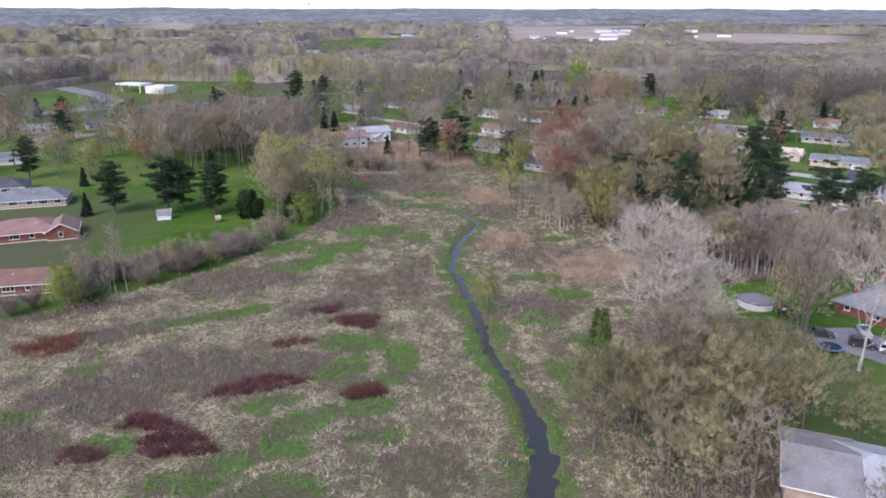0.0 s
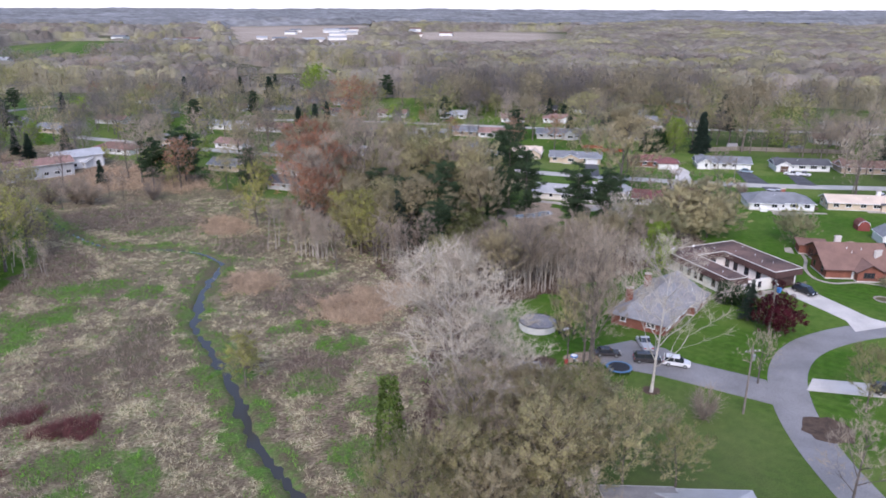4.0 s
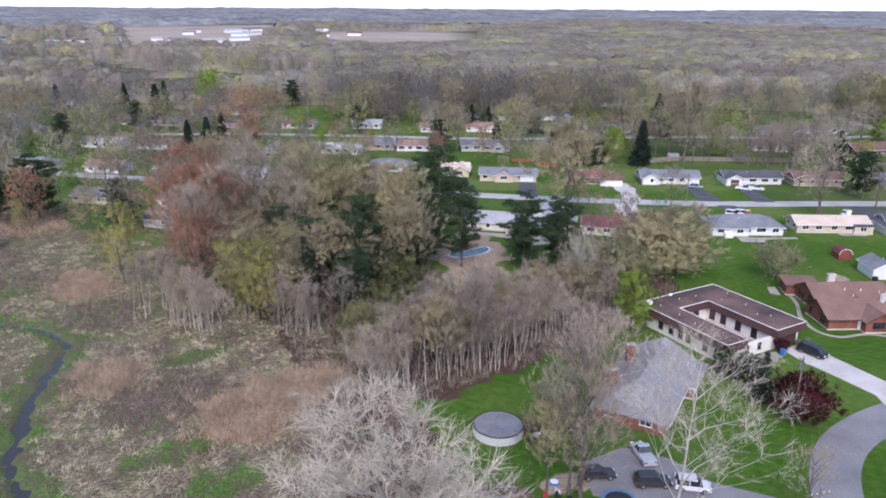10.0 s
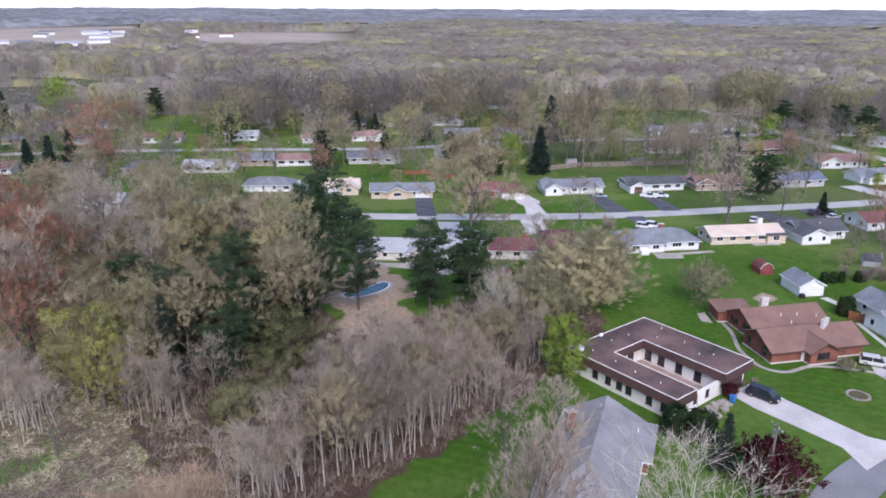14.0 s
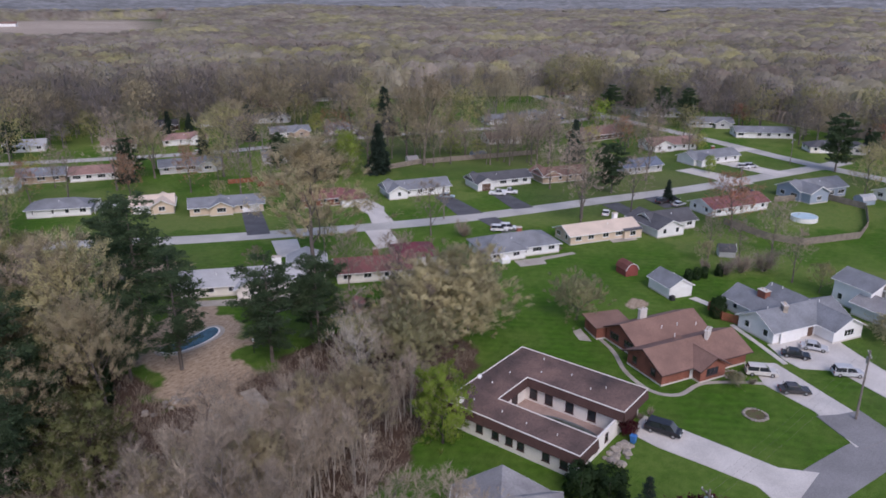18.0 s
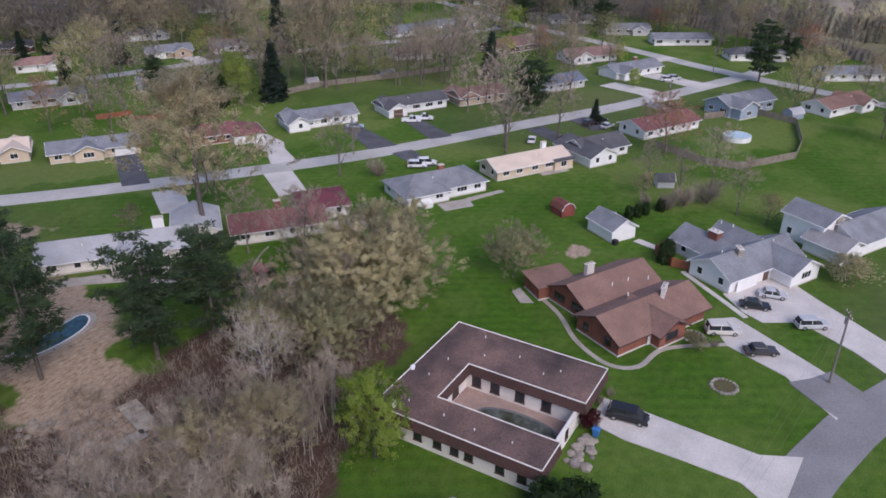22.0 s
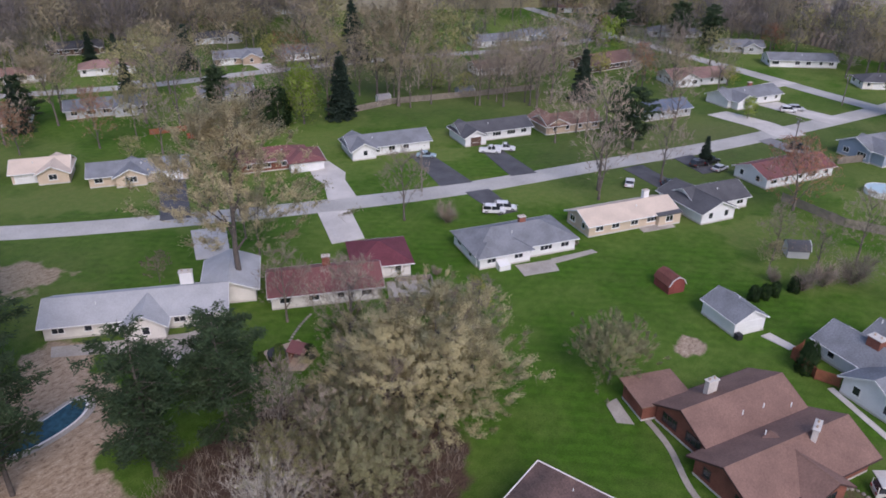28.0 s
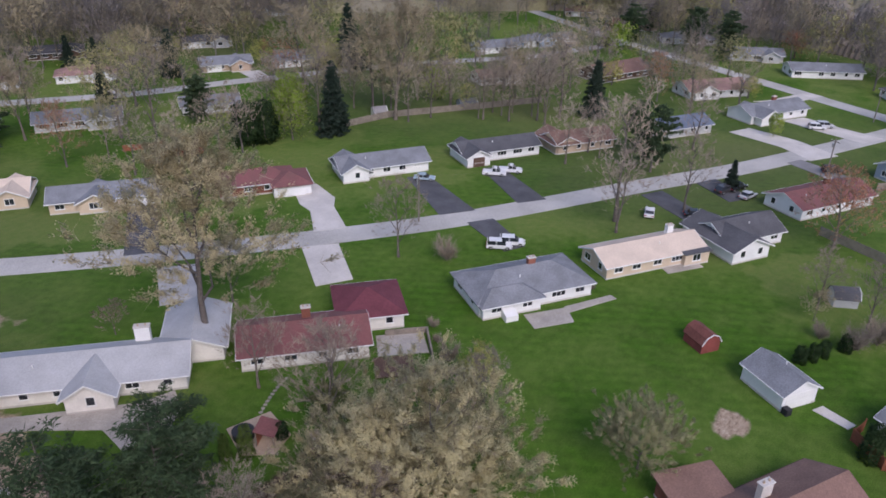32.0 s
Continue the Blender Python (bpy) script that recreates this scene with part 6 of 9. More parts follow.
planted = 0
FAR_TREES = {}


def far_trees():
    """All the trees of the distant gardens, joined by colour."""
    mixed, trunks = {}, []
    rng = np.random.RandomState(9)
    for (kind, v), spots in FAR_TREES.items():
        segs, tris, crown_mat, bark, extra = tree_shape(kind, v, True)
        h0 = NOMINAL[kind]
        low, broad = {"bare": (0.22, 0.34), "bud": (0.16, 0.37), "tan": (0.2, 0.33), "red": (0.15, 0.36), "willow": (0.1, 0.4), "green": (0.04, 0.36)}[kind]
        ends = dome(rng, 150 if kind == "bare" else 190, h0, low, broad, 18)
        if kind == "bare":
            tuft = sprays(rng, ends, 7, 0.13 * h0, 0.055)
            tone = bulge(tuft, h0)
        else:
            tuft, _ = shoots(rng, ends, 2, 4, 0.1 * h0, 0.62, root=0.4)
            tone = lumpy(tuft, bulge(tuft, h0), 30, 0.12 * h0)
        twig = (tris if kind == "bare" else extra)
        twig = twig[rng.permutation(len(twig))[:160]]
        for mt, keep, lean_ in ((crown_mat if kind != "bare" else F_TUFT[v % 3], tuft, tone), (L_TWIG, twig, bulge(twig, h0))):
            for x, y, h, wide in spots:
                s = h / NOMINAL[kind]
                a = rng.uniform(0, 6.283)
                c, n = math.cos(a), math.sin(a)
                q = keep * np.array([s * wide, s * wide, s])
                o = lean_
                q = np.stack([q[..., 0] * c - q[..., 1] * n + x, q[..., 0] * n + q[..., 1] * c + y, q[..., 2] + float(rise(np.array(x), np.array(y)))], -1)
                o = np.stack([o[..., 0] * c - o[..., 1] * n, o[..., 0] * n + o[..., 1] * c, o[..., 2]], -1)
                mixed.setdefault((mt.name, q.shape[1]), (mt, [], []))[1].append(q)
                mixed[(mt.name, q.shape[1])][2].append(o)
        for x, y, h, wide in spots:
            z = float(rise(np.array(x), np.array(y)))
            for k in range(2):
                dx, dy = ((0.3, 0), (0, 0.3))[k]
                trunks.append(((x - dx, y - dy, z - 0.2), (x + dx, y + dy, z - 0.2), (x + rng.normal(0, 0.4), y + rng.normal(0, 0.4), z + h * 0.85)))
            for k in range(7):
                a, z1 = rng.uniform(0, 6.283), h * rng.uniform(0.2, 0.5)
                trunks.append(((x, y, z + z1 - 0.2), (x, y, z + z1 + 0.2), (x + math.cos(a) * h * 0.22, y + math.sin(a) * h * 0.22, z + z1 + h * 0.32)))
    for nm, (mt, parts, outs) in mixed.items():
        tagged(new("garden_tree_crowns", leaf_mesh("garden_tree_crowns", np.concatenate(parts), mt, np.concatenate(outs))), "crowns of distant garden trees in early spring", "trees", kind="stuff")
    tagged(new("garden_tree_trunks", tri_mesh("garden_tree_trunks", np.array(trunks), F_TRUNK)), "grey trunks of distant garden trees", "trees", kind="stuff")


def plant(kind, x, y, h, wide=1.0):
    """One tree of that kind and height."""
    global planted
    planted += 1
    v = planted % (3 if kind in ("bare", "bud", "thicket", "pine") else 2)
    far = math.hypot(x - 85, y - 120)
    if far > 235 and kind in ("bare", "bud", "tan", "red", "willow", "green"):
        FAR_TREES.setdefault((kind, v), []).append((x, y, h, wide))
        return None
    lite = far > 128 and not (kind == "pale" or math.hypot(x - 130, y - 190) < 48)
    key = (kind, v, lite)
    r = random.Random(planted * 31 + int(x * 10))
    s = h / NOMINAL[kind]
    w = s * wide * r.uniform(0.92, 1.1)
    m = Matrix.LocRotScale((x, y, float(rise(np.array(x), np.array(y))) - 0.05), Euler((0, 0, r.uniform(0, 6.28))), (w, w, s))
    if key not in PROTO:
        PROTO[key] = make_proto(kind, v, lite)
        PROTO[key].matrix_basis = m
        return PROTO[key]
    return copy_thing(PROTO[key], m @ Matrix.Diagonal((*[1 / q for q in PROTO[key].scale], 1)))


plant("bare", 76.5, 73.0, 11.7)
plant("bud", 23.0, 84.5, 13.6)
plant("bud", 28.9, 86.3, 13.2)
plant("bud", 32.4, 81.6, 12.1)
plant("bare", 34.6, 92.7, 15.7)
plant("silver", 37.4, 104.3, 24.9, 1.25)
plant("silver", 42.6, 100.4, 17.5, 1.15)
plant("bud", 39.1, 101.4, 12.5)
plant("bud", 40.7, 83.9, 15.7)
plant("bud", 44.6, 98.8, 9.8)
plant("bud", 49.0, 91.3, 14.3)
plant("bud", 51.4, 84.7, 13.7)
plant("bud", 56.3, 98.3, 8.9)
plant("bud", 58.9, 83.8, 8.8)
plant("bush", 73.6, 95.7, 5.0)
plant("bare", 89.4, 101.1, 8.5)
plant("bud", 97.9, 88.3, 9.9)
plant("burgundy", 106.9, 114.9, 7.1)
plant("bush", -80.1, 131.2, 5.3)
plant("bush", -77.9, 135.3, 5.4)
plant("green", -70.2, 133.7, 8.6)
plant("thicket", -69.2, 141.1, 14.1)
plant("thicket", -65.7, 141.0, 6.8)
plant("thicket", -61.1, 154.4, 6.0)
plant("thicket", -54.8, 154.2, 6.7)
plant("willow", 12.3, 130.4, 7.7)
plant("thicket", 55.6, 152.1, 13.1)
plant("thicket", 62.6, 153.0, 13.6)
plant("thicket", 69.9, 156.4, 14.3)
plant("bare", 74.3, 151.2, 15.0)
plant("thicket", 77.7, 156.3, 14.0)
plant("bare", 81.9, 136.0, 15.1)
plant("thicket", 85.5, 156.8, 12.6)
plant("bare", 88.3, 133.6, 12.8)
plant("thicket", 96.1, 158.3, 11.3)
plant("bare", 100.9, 157.2, 9.5)
plant("thicket", 105.5, 157.4, 7.2)
plant("arbor", 109.2, 130.3, 4.4, 1.35)
plant("spruce", 106.6, 121.2, 8.8)
plant("arbor", 111.2, 127.5, 4.0, 1.5)
plant("thicket", 109.7, 158.7, 9.8)
plant("orchard", 154.0, 154.9, 8.8)
plant("arbor", 171.2, 135.0, 3.7)
plant("arbor", 173.6, 134.9, 3.3)
plant("arbor", 186.2, 145.8, 2.5)
plant("arbor", 187.8, 144.6, 2.6)
plant("arbor", 189.6, 143.6, 2.5)
plant("arbor", 192.9, 141.5, 2.5)
plant("bush", 194.1, 145.0, 2.8)
plant("bud", 195.9, 122.3, 5.9)
plant("bare", 198.5, 128.1, 10.9)
plant("bud", 198.7, 146.8, 4.6)
plant("bare", 201.0, 140.1, 10.1)
plant("bare", 202.4, 147.2, 9.5)
plant("bare", 209.1, 135.3, 12.8)
plant("bud", 276.2, 127.9, 15.7)
plant("pine", 314.5, 142.7, 19.8)
plant("arbor", -47.1, 199.8, 5.6)
plant("thicket", -43.7, 172.1, 5.1)
plant("arbor", -36.5, 196.1, 7.7)
plant("thicket", -35.8, 191.7, 6.4)
plant("green", -33.7, 193.3, 7.9)
plant("thicket", -24.3, 199.9, 9.1)
plant("thicket", 34.9, 193.0, 11.5)
plant("thicket", 37.3, 190.1, 11.2)
plant("thicket", 38.2, 186.8, 11.9)
plant("bare", 39.0, 178.0, 10.7)
plant("willow", 45.9, 193.9, 12.1)
plant("willow", 47.5, 187.2, 13.7)
plant("willow", 49.7, 183.9, 8.8)
plant("thicket", 53.6, 181.0, 9.8)
plant("willow", 53.6, 189.8, 9.6)
plant("thicket", 53.7, 177.2, 10.4)
plant("bud", 59.5, 162.4, 9.9)
plant("bare", 61.4, 184.6, 6.2)
plant("bush", 66.7, 176.1, 8.0)
plant("bud", 67.0, 168.7, 5.8)
plant("pine", 68.6, 185.5, 12.8)
plant("pine", 69.6, 192.1, 17.3)
plant("olive", 71.0, 193.7, 8.0)
plant("pine", 73.2, 199.2, 19.4)
plant("olive", 73.7, 179.1, 9.5, 1.15)
plant("thicket", 77.9, 161.4, 12.2)
plant("olive", 80.5, 192.5, 5.5)
plant("thicket", 82.5, 161.4, 11.8)
plant("bare", 84.4, 169.7, 11.4)
plant("bare", 96.0, 161.6, 11.8)
plant("thicket", 97.0, 168.2, 8.9)
plant("pine", 108.2, 186.4, 19.2)
plant("bare", 112.2, 170.2, 9.6)
plant("pine", 115.6, 183.1, 17.8)
plant("white", 120.7, 180.9, 7.0)
plant("bare", 128.3, 170.1, 10.3)
plant("bare", 129.5, 178.7, 8.6)
plant("bare", 135.8, 183.7, 14.5)
plant("bare", 144.9, 170.3, 12.1)
plant("bush", 153.4, 177.0, 3.9)
plant("bush", 157.1, 182.9, 3.6)
plant("bare", 208.1, 182.8, 15.0)
plant("bare", 212.7, 185.1, 22.9)
plant("bare", 226.2, 176.8, 14.4)
plant("pine", 241.9, 190.4, 15.4)
plant("spruce", 242.6, 173.0, 6.9)
plant("pine", 252.2, 198.4, 13.3)
plant("pine", 423.2, 196.6, 17.5)
plant("spruce", -113.5, 239.8, 6.7)
plant("spruce", -96.7, 203.2, 7.0)
plant("pine", -89.6, 205.5, 15.5, 1.1)
plant("pine", -74.0, 205.2, 17.6, 1.1)
plant("pine", -71.0, 208.2, 16.0, 0.9)
plant("pine", -60.6, 203.7, 15.5, 1.15)
plant("arbor", -50.2, 201.1, 7.8)
plant("willow", -45.3, 226.8, 15.1)
plant("bud", -28.6, 222.8, 19.7)
plant("thicket", 33.1, 201.1, 12.6)
plant("bare", 40.0, 207.7, 20.2)
plant("red", 42.2, 225.5, 23.8)
plant("bare", 42.2, 209.9, 22.1)
plant("bare", 56.4, 214.1, 26.7)
plant("bare", 57.2, 222.5, 23.6)
plant("bare", 58.6, 227.9, 24.3)
plant("bud", 63.1, 220.4, 17.5)
plant("bud", 68.7, 212.5, 17.1)
plant("bud", 71.7, 235.2, 21.1)
plant("bud", 78.2, 221.3, 21.6)
plant("bare", 82.3, 210.8, 19.5)
plant("bud", 86.1, 211.5, 19.9)
plant("bud", 87.1, 223.6, 18.6)
plant("pine", 108.0, 233.6, 20.4)
plant("pink", 133.3, 223.1, 4.4)
plant("bare", 137.8, 198.3, 11.0, 0.9)
plant("bare", 143.5, 190.9, 9.0)
plant("olive", 139.0, 187.0, 5.0)
plant("bare", 175.8, 207.6, 12.9)
plant("bush", 180.1, 200.6, 4.2)
plant("bare", 234.6, 207.7, 13.2)
plant("bare", 243.1, 203.4, 12.1)
plant("bare", 245.0, 207.3, 12.3)
plant("bare", 254.0, 235.3, 15.7)
plant("bare", 259.8, 230.0, 17.0)
plant("bare", 265.1, 226.1, 16.0)
plant("bare", 297.7, 213.9, 11.6)
plant("bud", 337.2, 234.7, 11.5)
plant("pine", 366.4, 214.7, 17.8)
plant("pine", 379.2, 229.8, 16.8)
plant("bare", -83.7, 266.1, 17.7)
plant("bare", -78.0, 276.3, 21.5)
plant("spruce", -77.1, 261.1, 8.9)
plant("bare", -69.4, 276.1, 19.4)
plant("red", 10.4, 275.3, 15.1)
plant("arbor", 80.1, 247.9, 7.3)
plant("bud", 161.5, 275.2, 6.1)
plant("bare", 169.4, 275.6, 13.6)
plant("bare", 177.5, 271.2, 12.6)
plant("bare", 189.8, 273.6, 13.3)
plant("bare", 193.1, 269.6, 14.6)
plant("arbor", 197.9, 273.4, 9.7)
plant("arbor", 201.9, 272.0, 9.8)
plant("green", 206.7, 267.6, 12.9)
plant("spruce", 216.3, 262.9, 17.3)
plant("green", 217.1, 279.2, 11.7)
plant("spruce", 222.1, 268.8, 16.8)
plant("tan", 235.7, 259.4, 27.9)
plant("tan", 236.5, 268.2, 24.0)
plant("bare", 250.8, 241.4, 16.8)
plant("tan", 262.9, 279.2, 24.9)
plant("bud", 270.5, 268.7, 23.0)
plant("bud", 274.4, 271.5, 19.7)
plant("bare", -125.9, 294.0, 19.3)
plant("bare", -120.0, 302.5, 20.5)
plant("bare", -104.5, 312.6, 15.7)
plant("bare", -70.5, 312.0, 16.9)
plant("pine", 2.0, 284.9, 16.7)
plant("pine", 12.5, 285.1, 18.8)
plant("pine", 159.6, 319.5, 14.8)
plant("bud", 181.1, 300.2, 20.3)
plant("pine", 199.8, 295.8, 11.0)
plant("bud", 238.8, 297.4, 21.9)
plant("spruce", 270.2, 308.9, 20.1)
plant("bud", 270.2, 318.7, 21.0)
plant("bud", 401.0, 291.0, 26.6)
plant("bare", -119.0, 326.8, 16.3)
plant("spruce", 72.8, 350.5, 17.0)
plant("red", 84.9, 339.3, 25.2)
plant("bud", 198.9, 322.1, 18.3)
plant("spruce", 290.4, 329.0, 17.5)
plant("spruce", -30.6, 360.7, 10.6)
plant("spruce", 84.4, 377.6, 14.5)
plant("bud", 145.2, 375.1, 20.5)
plant("bare", 199.1, 392.3, 9.7)
plant("tan", 42.8, 405.4, 23.1)
plant("bare", 114.1, 415.6, 15.1)
plant("red", 118.7, 428.0, 17.9)
plant("green", -111.8, 457.5, 18.8)
plant("pine", -80.9, 471.4, 19.4)
plant("spruce", 69.8, 457.9, 20.4)
plant("bare", -13.5, 492.5, 22.1)
plant("spruce", 81.5, 507.8, 17.5)
plant("green", 110.2, 519.3, 21.4)
plant("bud", -77.6, 538.7, 23.9)
plant("bud", -177.8, 580.7, 23.4)
plant("pale", 133.4, 170.0, 14.0, 1.34)
plant("tan", 139.8, 211.0, 26.0, 1.4)
plant("bud", 149.0, 217.5, 11.0)
plant("red", 227.0, 149.8, 13.0, 1.25)
plant("green", 107.6, 150.2, 10.6, 0.9)
plant("white", 71.6, 105.2, 22.0)
plant("pine", 100.9, 212.9, 26.0, 0.9)
plant("pine", 97.4, 195.8, 21.8, 0.85)
plant("red", 46.0, 221.0, 22.0)
plant("willow", 27.4, 220.9, 15.0)
plant("cedar", 27.6, 103.0, 12.5, 0.75)
plant("white", 106.5, 164.3, 13.5, 0.7)
plant("bare", 67.8, 116.4, 22.0, 0.72)
plant("bare", 66.8, 117.4, 19.0, 0.6)
plant("bud", 64.6, 119.0, 13.0, 0.7)
plant("pine", 62, 196, 17)
plant("pine", 64, 180, 14)
plant("spruce", 58, 190, 15)
plant("pine", 78, 206, 18)
plant("olive", 68.5, 174.5, 8)
plant("arbor", 66, 188, 7)
plant("pine", 72, 212, 16)
plant("pine", 58, 205, 18)
plant("pine", 84, 218, 19)
plant("arbor", 84, 196, 6)
plant("olive", 60, 170, 6.5)
plant("pine", 112, 192, 13)
plant("pine", 120, 190, 14)
plant("bare", 48.0, 61.0, 11.0)
plant("bud", 57.0, 65.5, 9.0)

plant("burgundy", 124.6, 131.2, 2.4)
plant("bush", 126.0, 134.0, 1.8)
plant("bush", 129.6, 131.6, 1.2)
plant("bush", 131.6, 131.0, 1.2)
plant("red", 39.5, 203.5, 17.0)
plant("red", 45.5, 210.5, 15.0)
plant("arbor", 117.4, 134.6, 1.4)
plant("bush", 113.6, 133.4, 1.4)
plant("arbor", 146.0, 197.2, 1.3, 1.2)
plant("arbor", 148.0, 196.2, 1.2, 1.2)
plant("arbor", 150.0, 195.2, 1.4, 1.2)
plant("bush", 152.0, 194.2, 1.5)
plant("arbor", 133.4, 189.0, 2.2)
plant("cedar", 129.0, 189.8, 4.4)
plant("cedar", 127.2, 191.2, 3.6)
plant("bush", 186.4, 176.8, 1.3)
plant("bush", 174.2, 182.2, 1.4)
plant("arbor", 172.6, 183.2, 1.3)

plant("bare", 69.4, 118.4, 20.0, 0.8)
plant("bare", 66.0, 114.4, 17.0, 0.8)

plant("pale", 137.0, 167.6, 10.8, 1.1)
plant("pale", 130.6, 173.2, 10.5, 1.0)
plant("willow", 13.5, 134.9, 4.6, 0.9)
plant("pine", 86.0, 206.0, 17.0)
plant("pine", 90.5, 199.0, 15.0)
plant("pine", 82.0, 214.0, 18.0)
plant("pine", 76.0, 196.0, 14.0)
plant("willow", 150.5, 174.5, 8.0)
plant("pale", 179.5, 107.6, 4.6, 1.25)
plant("bush", 194.0, 140.5, 4.2)
plant("bush", 197.4, 138.2, 5.0)
plant("bush", 201.4, 134.6, 5.6)
plant("bush", 155.0, 181.0, 1.7)
plant("arbor", 157.4, 184.0, 1.5)
plant("bush", 159.8, 186.8, 1.6)
plant("bush", 162.4, 189.6, 1.8)
plant("orchard", 147.4, 123.8, 2.4)
plant("bush", 149.6, 122.0, 1.3)

# more of the wood along the creek and behind the gardens
def grove(kinds, ring, spacing, h0, h1, seed):
    """Trees of mixed kinds through a ring of ground."""
    r = random.Random(seed)
    xs, ys = [p[0] for p in ring], [p[1] for p in ring]
    x = min(xs)
    while x < max(xs):
        y = min(ys)
        while y < max(ys):
            px, py = x + r.uniform(-0.45, 0.45) * spacing, y + r.uniform(-0.45, 0.45) * spacing
            if inside(np.array([px]), np.array([py]), ring)[0]:
                plant(r.choice(kinds), round(px, 1), round(py, 1), r.uniform(h0, h1))
            y += spacing
        x += spacing


grove(("bud", "bud", "bare", "bud", "tan"), [(26, 72), (46, 64), (46, 88), (51, 93), (50, 99), (44, 104), (34, 98)], 7.0, 9, 13.5, 1)
grove(("thicket", "thicket", "bare", "thicket", "tan", "thicket"), [(56, 150), (80, 150), (98, 154), (100, 160), (86, 164), (66, 163)], 5.2, 9, 13, 2)
grove(("bare", "bud", "orchard", "bare"), [(110, 160), (126, 161), (128, 168), (118, 184), (104, 176)], 6.5, 6.5, 10.5, 3)
grove(("bud", "tan", "bud", "bare"), [(46, 200), (62, 186), (92, 190), (92, 226), (48, 234)], 8.0, 13, 20, 4)
grove(("thicket", "bud", "willow", "bare"), [(-36, 188), (-27, 212), (-34, 256), (-58, 268), (-56, 225), (-44, 205)], 7.0, 9, 17, 5)
grove(("thicket", "bush", "thicket", "bush", "bud"), [(-74, 134), (-47, 159), (-35, 180), (-40, 185), (-53, 168), (-76, 146)], 3.4, 4, 7.5, 6)
grove(("bare", "bare", "tan", "bare"), [(-112, 272), (-62, 258), (-47, 276), (-52, 335), (-102, 352)], 8.5, 15, 21, 18)
grove(("thicket", "bare", "bush"), [(-36, 250), (6, 262), (2, 275), (-30, 270)], 7.5, 6, 10, 7)
grove(("bare", "bud", "bare"), [(-90, 300), (-44, 262), (-52, 320), (-80, 350)], 10, 14, 19, 8)
grove(("bare", "bud", "tan", "bare"), [(-10, 380), (60, 340), (100, 420), (40, 470), (-30, 440)], 19, 13, 21, 9)
grove(("bare", "bud", "bare", "tan"), [(60, 230), (120, 282), (90, 320), (30, 310), (20, 260)], 15, 11, 18, 10)
grove(("bare", "bare", "bare", "bare", "tan"), [(150, 400), (300, 340), (330, 380), (300, 420), (160, 480)], 11, 19, 25, 11)
grove(("bare", "bud", "bare"), [(215, 262), (290, 225), (300, 250), (240, 300), (200, 310)], 15, 11, 17, 12)
grove(("bare", "bare", "bud"), [(380, 245), (420, 330), (470, 330), (440, 240), (372, 130), (350, 120), (355, 140), (384, 200)], 13, 17, 23, 13)
grove(("bare", "bud", "bare"), [(240, 90), (340, 70), (340, 110), (300, 130), (270, 118)], 17, 12, 18, 14)
grove(("bare", "bud", "bare", "pine"), [(-260, 330), (-110, 300), (-90, 400), (-180, 420)], 21, 10, 17, 15)

grove(("bare", "bare", "tan", "bare"), [(342, 302), (398, 308), (436, 372), (400, 380), (360, 345)], 13, 14, 20, 20)
grove(("bare", "bare", "bare"), [(246, 244), (270, 227), (276, 238), (252, 256)], 6.0, 10, 13, 19)
grove(("bud", "tan", "bare", "bud"), [(40, 172), (60, 172), (66, 205), (52, 222), (40, 205)], 8.5, 10, 15, 16)
grove(("thicket", "bush", "thicket"), [(66, 167), (86, 168), (84, 184), (70, 188)], 9, 4, 8, 17)

# trees of the streets and gardens, clear of houses and roads
def garden_trees(ring, n, space, seed):
    r = random.Random(seed)
    lines = [spline(q, 6) for q in (MAIN, [(60, 425), (100, 405), (145, 376), (205, 335), (238, 322), (326, 273)])]
    done = []
    xs, ys = [p[0] for p in ring], [p[1] for p in ring]
    tries = 0
    while len(done) < n and tries < n * 30:
        tries += 1
        x, y = r.uniform(min(xs), max(xs)), r.uniform(min(ys), max(ys))
        px, py = np.array([x]), np.array([y])
        if not inside(px, py, ring)[0] or any(math.hypot(x - a, y - b) < space for a, b in done):
            continue
        if any(math.hypot(x - a, y - b) < c for a, b, c in HOUSES) or any(to_line(px, py, q)[0] < 6 for q in lines):
            continue
        done.append((x, y))
        k = r.choice(("bare", "bare", "bare", "bare", "bare", "bare", "bud", "bud", "tan", "red", "pine", "spruce", "green", "bare", "willow"))
        plant(k, round(x, 1), round(y, 1), r.uniform(*{"bare": (12, 20), "bud": (12, 19), "tan": (13, 21), "red": (8, 15), "pine": (10, 17), "spruce": (8, 17), "green": (5, 11), "willow": (5, 10)}[k]))


garden_trees([(-40, 300), (40, 255), (125, 282), (165, 290), (215, 268), (262, 240), (300, 222), (335, 245), (330, 262), (300, 300), (230, 335), (170, 370), (60, 440), (-70, 430)], 112, 9, 77)
garden_trees([(-70, 430), (60, 440), (170, 372), (230, 338), (300, 305), (330, 330), (330, 410), (170, 492), (60, 560), (-80, 610)], 120, 10, 78)
garden_trees([(-260, 240), (-130, 200), (-60, 285), (-70, 420), (-180, 430), (-280, 400)], 95, 9, 79)
garden_trees([(235, 205), (300, 165), (318, 160), (345, 215), (372, 262), (330, 270), (300, 222), (262, 235)], 22, 9, 80)
garden_trees([(335, 110), (352, 110), (384, 185), (420, 255), (440, 300), (425, 320), (385, 250)], 26, 8, 81)

far_trees()

